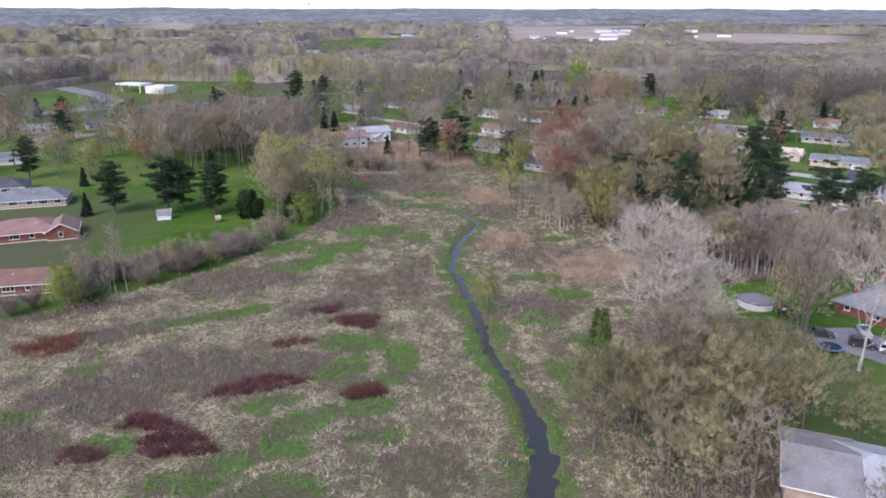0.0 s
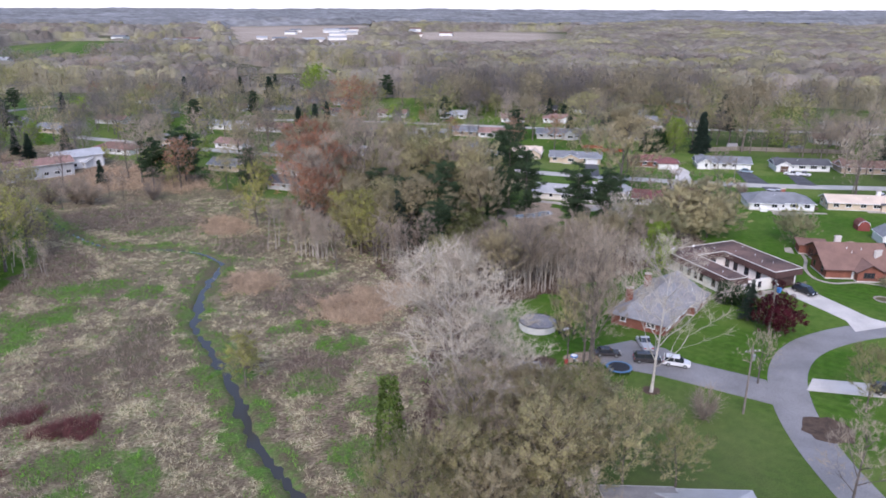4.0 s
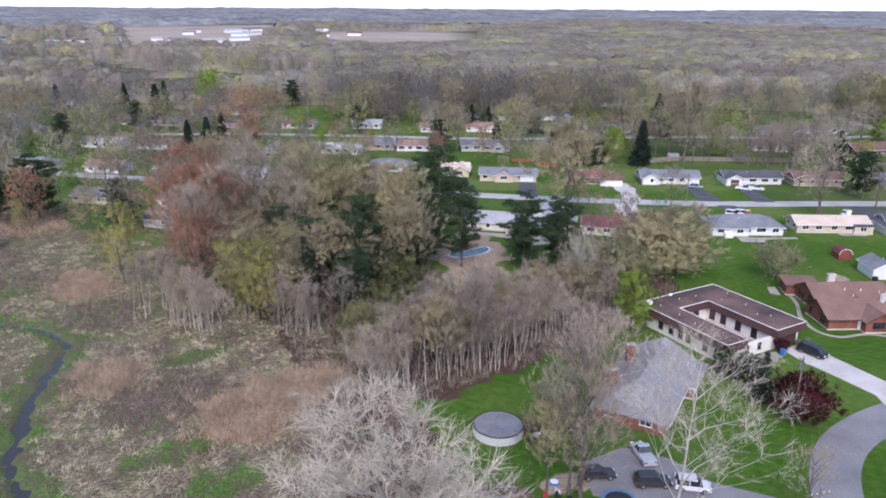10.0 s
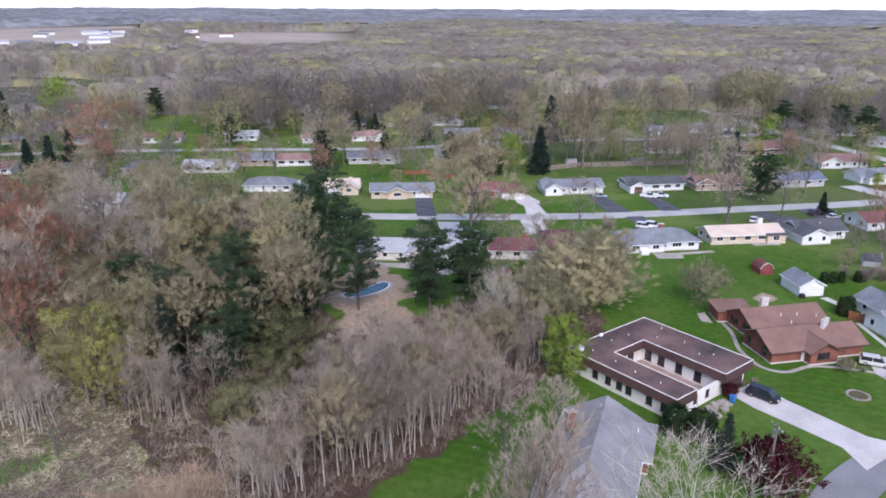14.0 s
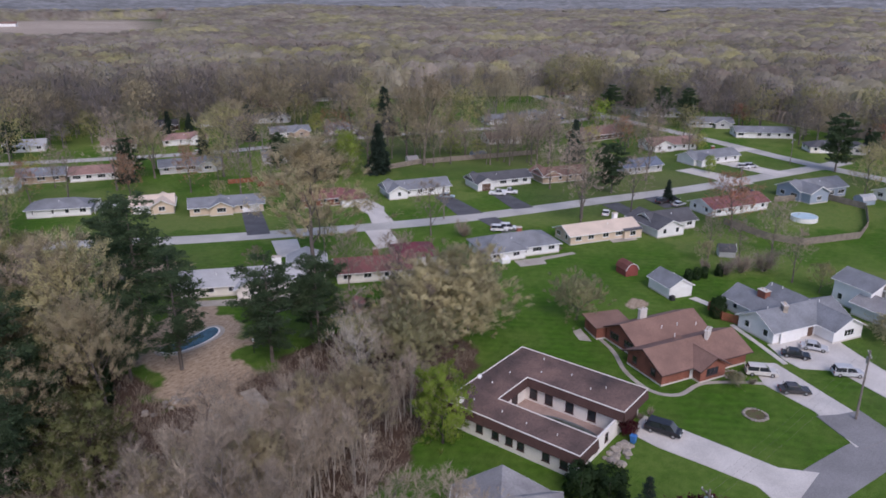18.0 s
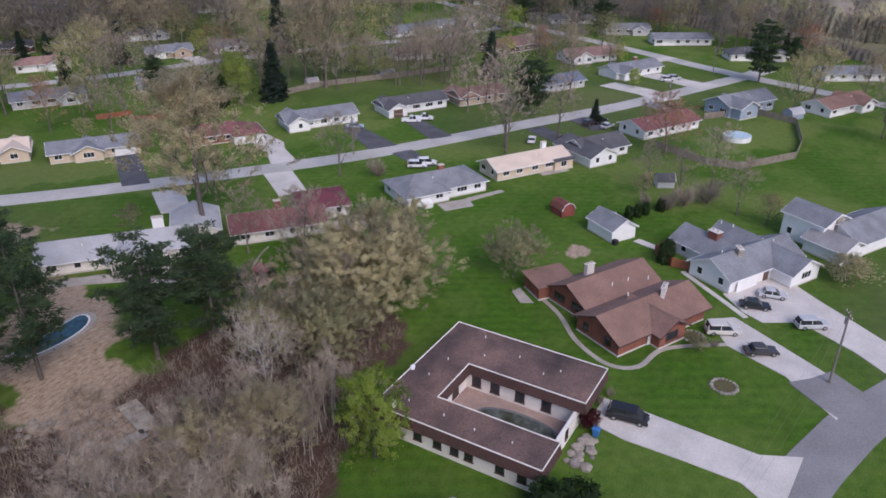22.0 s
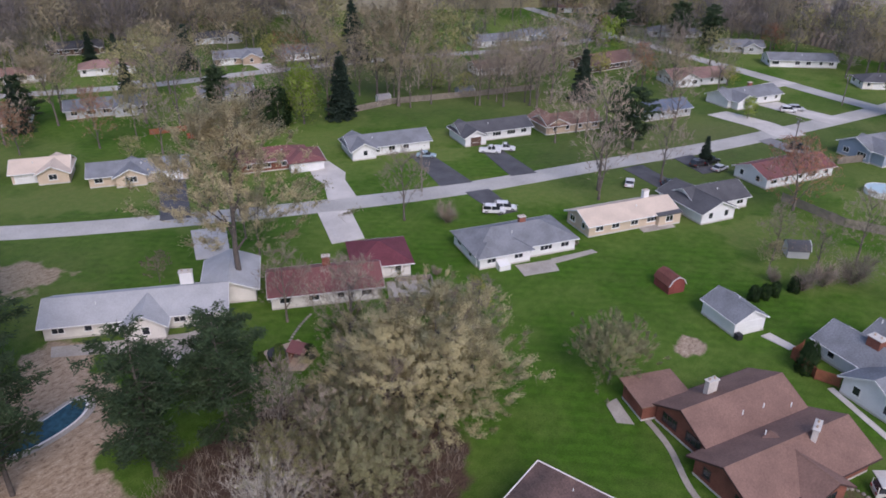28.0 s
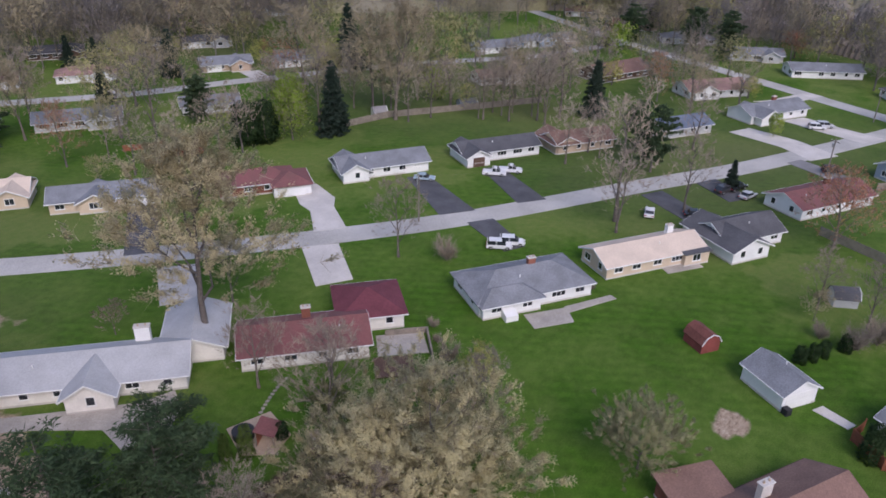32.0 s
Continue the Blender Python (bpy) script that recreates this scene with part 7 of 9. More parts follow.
# far woods: crowns of loose clumps, one mesh for each colour
CLEAR = [[(-260, 240), (-110, 140), (60, 100), (330, 60), (372, 120), (446, 250), (430, 318), (330, 410), (170, 492), (60, 560), (-80, 620), (-180, 560), (-300, 420)],
         [(-300, 440), (-150, 440), (-130, 600), (-260, 620)]]


def wooded(X, Y):
    """Where the far woods stand: dense to the east, open country to the north."""
    ang = np.degrees(np.arctan2(X - 40, Y - 60))
    ok = (ang > -40) & (ang < 104)
    for c in CLEAR + FIELDS:
        ok &= ~inside(X, Y, c)
    ok &= ~(((X + 70) / 120) ** 2 + ((Y - 1230) / 220) ** 2 < 1)
    gap = wobble(X, Y, 420, 11) + 0.5 * wobble(X, Y, 150, 12)
    return ok & (gap < np.where((X < 150 + 0.35 * Y - 120) & (Y > 560) & (Y < 2300), 0.05, 1.6))


def crowns_over(X, Y, step, seed):
    """Height share, tone and size of the crown that stands over each place, on a jittered grid of trees."""
    rng = np.random.RandomState(seed)
    n = 512
    jx, jy, tall, hue = rng.uniform(0.1, 0.9, (n, n)), rng.uniform(0.1, 0.9, (n, n)), rng.uniform(0.55, 1.0, (n, n)), rng.uniform(0, 1, (n, n))
    i0, j0 = np.floor(X / step).astype(int), np.floor(Y / step).astype(int)
    best, tone = np.full(X.shape, -1.0), np.zeros(X.shape)
    for di in (-1, 0, 1):
        for dj in (-1, 0, 1):
            i, j = (i0 + di) % n, (j0 + dj) % n
            dx, dy = X - (i0 + di + jx[i, j]) * step, Y - (j0 + dj + jy[i, j]) * step
            r = step * (0.5 + 0.35 * tall[i, j])
            top = tall[i, j] * np.sqrt(np.clip(1 - (dx * dx + dy * dy) / (r * r), 0, 1)) ** 0.8
            m = top > best
            best = np.where(m, top, best)
            tone = np.where(m, hue[i, j], tone)
    return np.clip(best, 0, 1), tone


def canopy():
    """The roof of the far woods: low at its rim, crown beside crown behind it, woods with haze painted into their grey
    last.
    """
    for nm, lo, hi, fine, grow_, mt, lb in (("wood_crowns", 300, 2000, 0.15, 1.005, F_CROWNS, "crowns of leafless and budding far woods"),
                                            ("horizon_woods", 1900, 4700, 0.4, 1.013, F_FAR, "woods along the horizon in a painted haze grey")):
        ang = np.radians(np.arange(-41, 104.5, fine))
        rad = lo * grow_ ** np.arange(0, int(math.log(hi / lo) / math.log(grow_)) + 2)
        A, R = np.meshgrid(ang, rad)
        X, Y = 60 + R * np.sin(A), 100 + R * np.cos(A)
        ok = wooded(X, Y)
        inner = ok & wooded(X + 16, Y) & wooded(X - 16, Y) & wooded(X, Y + 16) & wooded(X, Y - 16)
        rng = np.random.RandomState(2)
        tone = np.zeros(X.shape)
        if nm == "wood_crowns":
            near, t1 = crowns_over(X, Y, 12.5, 3)
            far_, t2 = crowns_over(X, Y, 19.0, 4)
            w = np.clip((R - 900) / 300, 0, 1)
            top = 5.5 + 13.5 * (near * (1 - w) + far_ * w) + 1.5 * wobble(X, Y, 260, 9) + rng.uniform(-0.9, 0.9, X.shape)
            tone = 0.5 * np.where(w > 0.5, t2, t1) + 0.25 + 0.22 * wobble(X, Y, 240, 21)
        else:
            top = 14 + 3.0 * wobble(X, Y, 160, 9) + rng.uniform(-2.0, 2.0, X.shape)
        Z = rise(X, Y) + np.where(inner, top, np.where(ok, 0.3 * top, -0.5))
        n, m = X.shape
        i = np.arange(n * m).reshape(n, m)
        quad = np.stack([i[:-1, :-1], i[:-1, 1:], i[1:, 1:], i[1:, :-1]], -1)
        quad = quad[ok[:-1, :-1] | ok[:-1, 1:] | ok[1:, 1:] | ok[1:, :-1]]
        F = np.concatenate([quad[:, [0, 1, 2]], quad[:, [0, 2, 3]]])
        used, f = np.unique(F, return_inverse=True)
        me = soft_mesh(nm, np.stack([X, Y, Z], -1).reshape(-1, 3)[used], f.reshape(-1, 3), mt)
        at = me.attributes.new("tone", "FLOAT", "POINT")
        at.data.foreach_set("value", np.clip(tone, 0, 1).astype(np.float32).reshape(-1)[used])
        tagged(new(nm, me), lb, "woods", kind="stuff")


canopy()


def far_woods():
    rng = np.random.RandomState(7)
    loose, lean = {}, {}
    for lo, hi, step, rag, wide, hh in ((150, 960, 9.4, 110, 5.2, (13, 22)),):
        ax = np.arange(-hi, hi, step)
        X, Y = np.meshgrid(ax, ax)
        X = X + rng.uniform(-0.5, 0.5, X.shape) * step + 60
        Y = Y + rng.uniform(-0.5, 0.5, Y.shape) * step + 100
        d = np.hypot(X - 60, Y - 100)
        ok = (d >= lo) & (d < np.where(X < 60, hi, 730)) & wooded(X, Y)
        x, y = X[ok], Y[ok]
        n = len(x)
        tone = wobble(x, y, 170, 21) + 0.9 * rng.normal(0, 0.6, n)
        h = rng.uniform(*hh, n) * (1 + 0.12 * wobble(x, y, 260, 9))
        z0 = rise(x, y)
        which = np.where(tone > 0.45, 2, np.where(tone < -0.8, 3, np.where(rng.uniform(0, 1, n) < 0.5, 0, 1)))
        for w in (0, 1, 2, 3):
            s = which == w
            k = int(s.sum())
            if not k:
                continue
            if rag:
                m = k * rag
                q = rng.normal(0, 1, (m, 3))
                q[:, 2] = np.where(q[:, 2] < -0.9, -q[:, 2], q[:, 2])
                q /= np.linalg.norm(q, axis=1, keepdims=True)
                wd = (wide * rng.uniform(0.75, 1.2, k)).repeat(rag)
                H = h[s].repeat(rag)
                r_ = rng.uniform(0.7, 1.05, m) * (1 + 0.14 * np.sin(5 * q[:, 0] + 7 * q[:, 1] + H))
                p = np.stack([x[s].repeat(rag) + q[:, 0] * r_ * wd, y[s].repeat(rag) + q[:, 1] * r_ * wd, z0[s].repeat(rag) + H * 0.58 + q[:, 2] * r_ * H * 0.34], 1)
                up = q * np.array([1, 1, 0.8]) + np.array([0, 0, 0.55])
                up /= np.linalg.norm(up, axis=1, keepdims=True)
                T = clumps(rng, p, 1.2, up)
                n_ = np.cross(T[:, 1] - T[:, 0], T[:, 2] - T[:, 0])
                T = np.where(((n_ * up).sum(1) < 0)[:, None, None], T[:, ::-1], T)
                loose.setdefault(w, []).append(T)
                lean.setdefault(w, []).append(up.repeat(3, 0))
        if n:
            k = n
            p = np.stack([x, y, z0], 1)
            t = np.stack([np.full(k, 0.2), np.zeros(k), np.zeros(k)], 1)
            up = np.stack([rng.normal(0, 0.6, k), rng.normal(0, 0.6, k), h * 0.75], 1)
            t2 = np.stack([np.zeros(k), np.full(k, 0.2), np.zeros(k)], 1)
            lean.setdefault(4, []).append(np.tile((0.0, 0.0, 1.0), (6 * k, 1)))
            loose.setdefault(4, []).append(np.concatenate([np.stack([p - t, p + t, p + up], 1), np.stack([p - t2, p + t2, p + up], 1)]))
    labels = ("leafless brown woods spreading to the horizon", "leafless grey woods spreading to the horizon", "budding olive-green woods", "rusty budding woods", "slender grey trunks along the wood's edge")
    for w, (nm, mt) in enumerate((("brown_woods", F_BROWN), ("grey_woods", F_GREY), ("olive_woods", F_OLIVE), ("rusty_woods", F_RUST), ("wood_trunks", F_TRUNK))):
        if w not in loose:
            continue
        V = np.concatenate(loose[w]).reshape(-1, 3)
        F = np.arange(len(V)).reshape(-1, 3)
        N = np.concatenate(lean[w])
        tagged(new(nm, soft_mesh(nm, V, F, mt, N)), labels[w], "woods", kind="stuff")


far_woods()


# ---- marsh plants ----
def blades(rng, x, y, z, count, h, lean, width):
    n = len(x) * count
    p = np.stack([x, y, z], 1).repeat(count, 0) + np.concatenate([rng.normal(0, 0.28, (n, 2)), np.zeros((n, 1))], 1)
    d = np.concatenate([rng.normal(0, lean, (n, 2)), np.ones((n, 1))], 1)
    L = (h * rng.uniform(0.5, 1.3, n))[:, None]
    a = rng.uniform(0, 6.283, n)
    s = np.stack([np.cos(a), np.sin(a), np.zeros(n)], 1) * width
    return np.stack([p - s, p + s, p + d * L], 1)


def scatter(rng, n, x0, y0, x1, y1):
    return rng.uniform(x0, x1, n), rng.uniform(y0, y1, n)


def marsh_plants():
    rng = np.random.RandomState(3)
    x, y = scatter(rng, 46000, -90, 50, 62, 260)
    keep = (edge_of(x, y, MARSH) > 1) & (to_line(x, y, STREAM) > 2.2) & (to_line(x, y, BROOK) > 1.4)
    x, y = x[keep], y[keep]
    green, brown, reed = cover(x, y)
    t = wobble(x, y, 7, 31) + 0.8 * wobble(x, y, 2.6, 32)
    u = rng.uniform(0.1, 0.9, len(x))
    s = (t > 0.05) & (reed < 0.3) & (brown < u + 0.1) & (green < u)
    z = np.zeros(len(x))
    tagged(new("straw_tussocks", tri_mesh("straw_tussocks", blades(rng, x[s], y[s], z[s], 11, 0.45, 1.0, 0.05), L_STRAW)), "flattened dead straw tussocks across the marsh", "grass", kind="stuff")
    s = ((green > u + 0.1) | (t < -0.9)) & (reed < 0.3)
    tagged(new("sedge", tri_mesh("sedge", blades(rng, x[s], y[s], z[s], 7, 0.5, 0.6, 0.05), L_SEDGE)), "fresh green sedge along the creek", "grass", kind="stuff")
    xs, ys = [], []
    for b_ in REEDS:
        X, Y = scatter(rng, 2600, b_[0] - b_[2] * 1.3, b_[1] - b_[3] * 1.3, b_[0] + b_[2] * 1.3, b_[1] + b_[3] * 1.3)
        k = blob(X, Y, *b_) + 0.5 * wobble(X, Y, 5, 41) + rng.normal(0, 0.35, len(X)) > 0.55
        xs.append(X[k])
        ys.append(Y[k])
    xs, ys = np.concatenate(xs), np.concatenate(ys)
    tagged(new("reeds", tri_mesh("reeds", blades(rng, xs, ys, np.zeros(len(xs)), 7, 1.15, 0.75, 0.04), L_REED)), "stands of dead orange-tan reeds", "reeds", kind="stuff")
    s = (brown > u) & (reed < 0.3) & (t < 0.9)
    tagged(new("dead_weeds", tri_mesh("dead_weeds", blades(rng, x[s], y[s], z[s], 7, 0.9, 0.5, 0.03), L_TWIG)), "brown dead weed stems in the marsh", "weeds", kind="stuff")
    x, y = scatter(rng, 26000, 20, 30, 140, 245)
    k = edge_of(x, y, WOODS) > 0.5
    x, y = x[k], y[k]
    tagged(new("underbrush", tri_mesh("underbrush", blades(rng, x, y, np.zeros(len(x)), 9, 1.6, 0.45, 0.03), L_TWIG)), "leafless brown underbrush in the wood", "underbrush", kind="stuff")


marsh_plants()


def dogwood(x, y, rx, ry, turn, n, seed, material=None, label="thicket of dark red dogwood stems in the marsh"):
    """A low patch of upright coloured stems."""
    rng = np.random.RandomState(seed)
    a, q = rng.uniform(0, 6.283, n), np.sqrt(rng.uniform(0, 1, n))
    u, v = q * np.cos(a) * rx, q * np.sin(a) * ry
    w = 1 + 0.2 * np.sin(3 * a + seed)
    u, v = u * w, v * w
    c, s = math.cos(radians(turn)), math.sin(radians(turn))
    X, Y = u * c - v * s, u * s + v * c
    tr = blades(rng, X, Y, np.zeros(n), 20, 1.1, 0.7, 0.024)
    ob = new("dogwood_shrub", tri_mesh("dogwood_shrub", tr, material or L_DOGWOOD))
    ob.matrix_basis = pose(x, y, -0.05)
    return tagged(ob, label, "shrub", "dogwood patches")


dogwood(-34.5, 87, 5.4, 3.6, -25, 260, 1)
dogwood(-40, 92, 4.2, 2.2, -10, 130, 2)
dogwood(-26.5, 102.5, 7.4, 2.4, 18, 230, 3)
dogwood(-9.2, 100.2, 3.2, 2.3, 10, 120, 4)
dogwood(-13, 127, 4.6, 3.0, 0, 170, 5)
dogwood(-19, 133, 3.6, 1.8, 30, 70, 6)
dogwood(-66, 118, 6, 4, 30, 150, 7, mat("orange_red_stems", (0.25, 0.09, 0.06), 0.9, 0.5, 0.25, 5, 0, by_island=0.4, spec=0.1), "thicket of rusty orange stems at the marsh edge")
dogwood(-46, 84, 3, 2, 0, 60, 8)
dogwood(-24, 118, 4, 2, 20, 50, 9)

# ---- vehicles ----
def paint(name, c):
    return mat(name, c, 0.25, 1.0, 0.06, 5, 0, spec=0.6)


CAR_DONE = {}


def car_mesh(L, W, H, shape):
    """Body sections from bumper to bumper: lower body and glasshouse."""
    hood, tail = {"suv": (0.24, 0.02), "sedan": (0.27, 0.16), "truck": (0.25, 0.40), "van": (0.15, 0.02)}[shape]
    z0, zb = 0.28, H * 0.55
    xs = [-L / 2, -L / 2 + 0.12, -L / 2 + L * tail, -L / 2 + L * tail + 0.35, L / 2 - L * hood - 0.75, L / 2 - L * hood, L / 2 - 0.25, L / 2]
    body = Geo()
    prof = [(-L / 2, zb * 0.75), (-L / 2 + 0.08, zb), (L / 2 - L * hood, zb), (L / 2 - 0.3, zb * 0.9), (L / 2, zb * 0.62), (L / 2, z0 + 0.05), (-L / 2, z0 + 0.05)]
    n = len(prof)
    v = []
    for y, sx in ((-W / 2, 0.0), (-W / 2 + 0.0, 0.0)):
        pass
    rows = [(-W / 2 + 0.1, 0.96), (-W / 2, 1.0), (W / 2, 1.0), (W / 2 - 0.1, 0.96)]
    for y, s in ((-W / 2, 0.94), (-W / 2 + 0.09, 1.0), (W / 2 - 0.09, 1.0), (W / 2, 0.94)):
        v += [(x * (0.99 if s < 1 else 1), y, z if z < zb * 0.8 else (z - 0.05 if s < 1 else z)) for x, z in prof]
    f = []
    for r in range(3):
        for i in range(n):
            j = (i + 1) % n
            f.append((r * n + i, r * n + j, (r + 1) * n + j, (r + 1) * n + i))
    f += [tuple(range(n - 1, -1, -1)), tuple(range(3 * n, 4 * n))]
    body.add(v, f)
    a, b_, c, d = xs[2] + 0.02, xs[3], xs[4], xs[5]
    i = 0.16
    glass = Geo().add([(a, -W / 2 + 0.08, zb - 0.01), (d, -W / 2 + 0.08, zb - 0.01), (d, W / 2 - 0.08, zb - 0.01), (a, W / 2 - 0.08, zb - 0.01),
                       (b_, -W / 2 + i, H - 0.06), (c, -W / 2 + i, H - 0.06), (c, W / 2 - i, H - 0.06), (b_, W / 2 - i, H - 0.06)],
                      [(0, 1, 5, 4), (1, 2, 6, 5), (2, 3, 7, 6), (3, 0, 4, 7), (4, 5, 6, 7)])
    top = Geo().box(b_ - 0.04, -W / 2 + i - 0.03, H - 0.07, c + 0.04, W / 2 - i + 0.03, H, 0.05)
    for q in (a + (b_ - a) * 0.0, (a + d) / 2):
        for s in (-1, 1):
            y0 = s * (W / 2 - 0.075)
            y1 = s * (W / 2 - i + 0.01)
            top.add([(q - 0.05, y0, zb), (q + 0.05, y0, zb), (q + 0.05, y1, H - 0.04), (q - 0.05, y1, H - 0.04)], [(0, 1, 2, 3)])
    return body, glass, top


def car(x, y, turn, shape="suv", colour=None, label="", L=4.7, z=0.1):
    W, H = 1.85, {"suv": 1.72, "sedan": 1.42, "truck": 1.85, "van": 1.8}[shape]
    root = thing({"truck": "pickup_truck", "van": "minivan"}.get(shape, "car"), pose(x, y, z, 0, 0, turn), label, "car")
    key = (shape, colour.name)
    if key not in CAR_DONE:
        body, glass, top = car_mesh(L, W, H, shape)
        w = Geo().tube((0, -0.11, 0), (0, 0.11, 0), 0.34, 0.34, 14).mesh("wheel", M_RUBBER)
        rim_ = Geo().tube((0, -0.125, 0), (0, 0.125, 0), 0.2, 0.2, 10).mesh("rim", M_METAL)
        lamp = Geo().box(-0.05, -0.2, -0.08, 0.05, 0.2, 0.08, 0.02)
        CAR_DONE[key] = (body.mesh("body", colour), glass.mesh("glasshouse", M_GLASS), top.mesh("car_roof", colour), w, rim_,
                         lamp.mesh("headlight", M_TRIM), lamp.mesh("taillight", mat("tail_red", (0.35, 0.02, 0.02), 0.3, 2, 0.1, 5, 0)))
    b_, g_, t_, w_, r_, hl, tl = CAR_DONE[key]
    part("body", b_, None, root)
    part("glasshouse", g_, None, root)
    part("car_roof", t_, None, root)
    for sx in (-1, 1):
        for sy in (-1, 1):
            wh = part("wheel", w_, None, root, m=pose(sx * L * 0.31, sy * (W / 2 - 0.1), 0.34))
            part("rim", r_, None, wh)
    for sy in (-1, 1):
        part("headlight", hl, None, root, m=pose(L / 2 - 0.02, sy * 0.62, H * 0.42))
        part("taillight", tl, None, root, m=pose(-L / 2 + 0.02, sy * 0.68, H * 0.45))
    return root


P_WHITE, P_BLACK, P_SILVER, P_DARK, P_BLUE, P_BEIGE = (paint("white_paint", (0.75, 0.75, 0.76)), paint("black_paint", (0.015, 0.015, 0.018)), paint("silver_paint", (0.5, 0.51, 0.53)),
                                                      paint("charcoal_paint", (0.05, 0.045, 0.045)), paint("pale_blue_paint", (0.35, 0.45, 0.52)), paint("pearl_paint", (0.6, 0.58, 0.54)))
car(128.3, 127.7, -83, "van", P_BLACK, "black minivan parked at the garage door", 5.0)
car(163.4, 119.0, -72, "sedan", P_BLACK, "black sports car on the white driveway", 4.5)
car(168.2, 117.2, -75, "sedan", P_SILVER, "silver rounded car on the white driveway", 4.3)
car(161.8, 110.9, -58, "suv", P_SILVER, "silver station wagon on the white driveway", 4.8)
car(153.6, 121.8, -62, "suv", P_BEIGE, "pale minivan near the brick house", 4.9)
car(151.0, 116.2, -60, "sedan", P_DARK, "dark red-brown car on the drive", 4.6)
car(81.2, 111.0, -40, "suv", P_WHITE, "white hatchback on the asphalt drive", 4.4)
car(80.6, 119.0, 70, "truck", P_SILVER, "silver pickup by the grey-roofed house", 5.0)
car(77.4, 114.0, -28, "suv", P_DARK, "dark car beside the trampoline", 4.6)
car(72.4, 118.6, -24, "sedan", P_DARK, "dark grey car under the bare tree", 4.6)
car(218.2, 216.2, -60, "truck", P_WHITE, "white pickup truck in a driveway", 5.2)
car(221.8, 214.4, -60, "truck", P_WHITE, "white pickup truck in a driveway", 5.2)
car(206.3, 226.2, -58, "sedan", P_BLUE, "pale blue car in a driveway", 4.6)
car(189.2, 196.0, -58, "suv", P_WHITE, "white car behind the white house", 4.6)
car(191.8, 195.0, -58, "suv", P_WHITE, "white car behind the white house", 4.6)
car(219.6, 181.2, 20, "sedan", P_WHITE, "white car parked under a bare tree", 4.6)
car(224.4, 173.8, -60, "sedan", P_BLACK, "black car beside the beige house", 4.6)
car(240.5, 173.5, -20, "suv", P_DARK, "dark car in a row on the drive", 4.6)
car(243.5, 172.0, -20, "truck", P_BLACK, "black pickup in a row on the drive", 5.2)
car(240.6, 168.8, -15, "sedan", P_SILVER, "silver car in a row on the drive", 4.6)
car(267.4, 158.2, -62, "suv", P_BLACK, "black car on the asphalt drive", 4.6)
car(300.5, 168.8, -60, "suv", P_WHITE, "white car in a broad driveway", 4.6)
car(303.4, 167.4, -60, "suv", P_SILVER, "silver car in a broad driveway", 4.6)
car(106, 91, -28, "suv", P_DARK, "dark car across the lane under a tree", 4.6)
car(318, 181, -30, "suv", P_SILVER, "silver car by the rose-roofed house", 4.6)
car(-262, 404, 18, "sedan", P_BLACK, "dark car on the highway", 4.6)
car(352, 270, -10, "suv", paint("deep_blue_paint", (0.03, 0.08, 0.25)), "blue car at the far junction", 4.6)
car(262, 316, -30, "suv", P_DARK, "dark car far behind the trees", 4.6)

# ---- sheds, garage, fences ----
gar = ranch(178.0, 146.6, 58, 6.9, 5.4, M_WHITE, R_GREY, "white detached garage with blue-grey gable roof", rise_=1.5, name="garage", wins="s", over=0.35, seed=300)
gar.matrix_basis = pose(178.0, 146.6, 0, 0, 0, 58)
garage_door(gar, -3.45, 0, 180, 4.2)
part("air_conditioner", Geo().box(-4.5, 1.9, -0.1, -3.6, 2.8, 0.9, 0.05), M_DARK, gar)


def barn(x, y, turn, L, W, wall, roof, label):
    """A small gambrel shed."""
    ob = thing("shed", pose(x, y, 0, 0, 0, turn), label, "shed")
    w = W / 2
    prof = [(-w, 0), (-w, 1.5), (-w * 0.68, 2.35), (0, 2.8), (w * 0.68, 2.35), (w, 1.5), (w, 0)]
    n = len(prof)
    v = [(sx * L / 2, y_, z) for sx in (-1, 1) for y_, z in prof]
    part("wall", Geo().add(v, [tuple(range(n)), tuple(range(2 * n - 1, n - 1, -1))] + [(i + 1, i, n + i, n + i + 1) for i in (0, n - 2)]), wall, ob)
    rp = [(-w - 0.15, 1.42), (-w * 0.7, 2.42), (0, 2.9), (w * 0.7, 2.42), (w + 0.15, 1.42)]
    v = [(sx * (L / 2 + 0.15), y_, z + dz) for dz in (0, -0.09) for sx in (-1, 1) for y_, z in rp]
    f = [(i, i + 1, 6 + i, 5 + i) for i in range(4)] + [(11 + i, 10 + i, 15 + i, 16 + i) for i in range(4)]
    f += [(i + 1, i, 10 + i, 11 + i) for i in range(4)] + [(5 + i, 6 + i, 16 + i, 15 + i) for i in range(4)] + [(0, 5, 15, 10), (9, 4, 14, 19)]
    part("roof", Geo().add(v, f), roof, ob)
    part("door", Geo().box(L / 2 - 0.01, -0.7, 0.05, L / 2 + 0.05, 0.7, 1.95, 0.02), wall, ob)
    for a_, b_ in ((0, 1), (1, 2), (2, 3), (3, 4)):
        p, q = rp[a_], rp[b_]
        part("bargeboard", Geo().tube((L / 2 + 0.17, p[0], p[1]), (L / 2 + 0.17, q[0], q[1]), 0.07, 0.07, 4), M_TRIM, ob)
    return ob


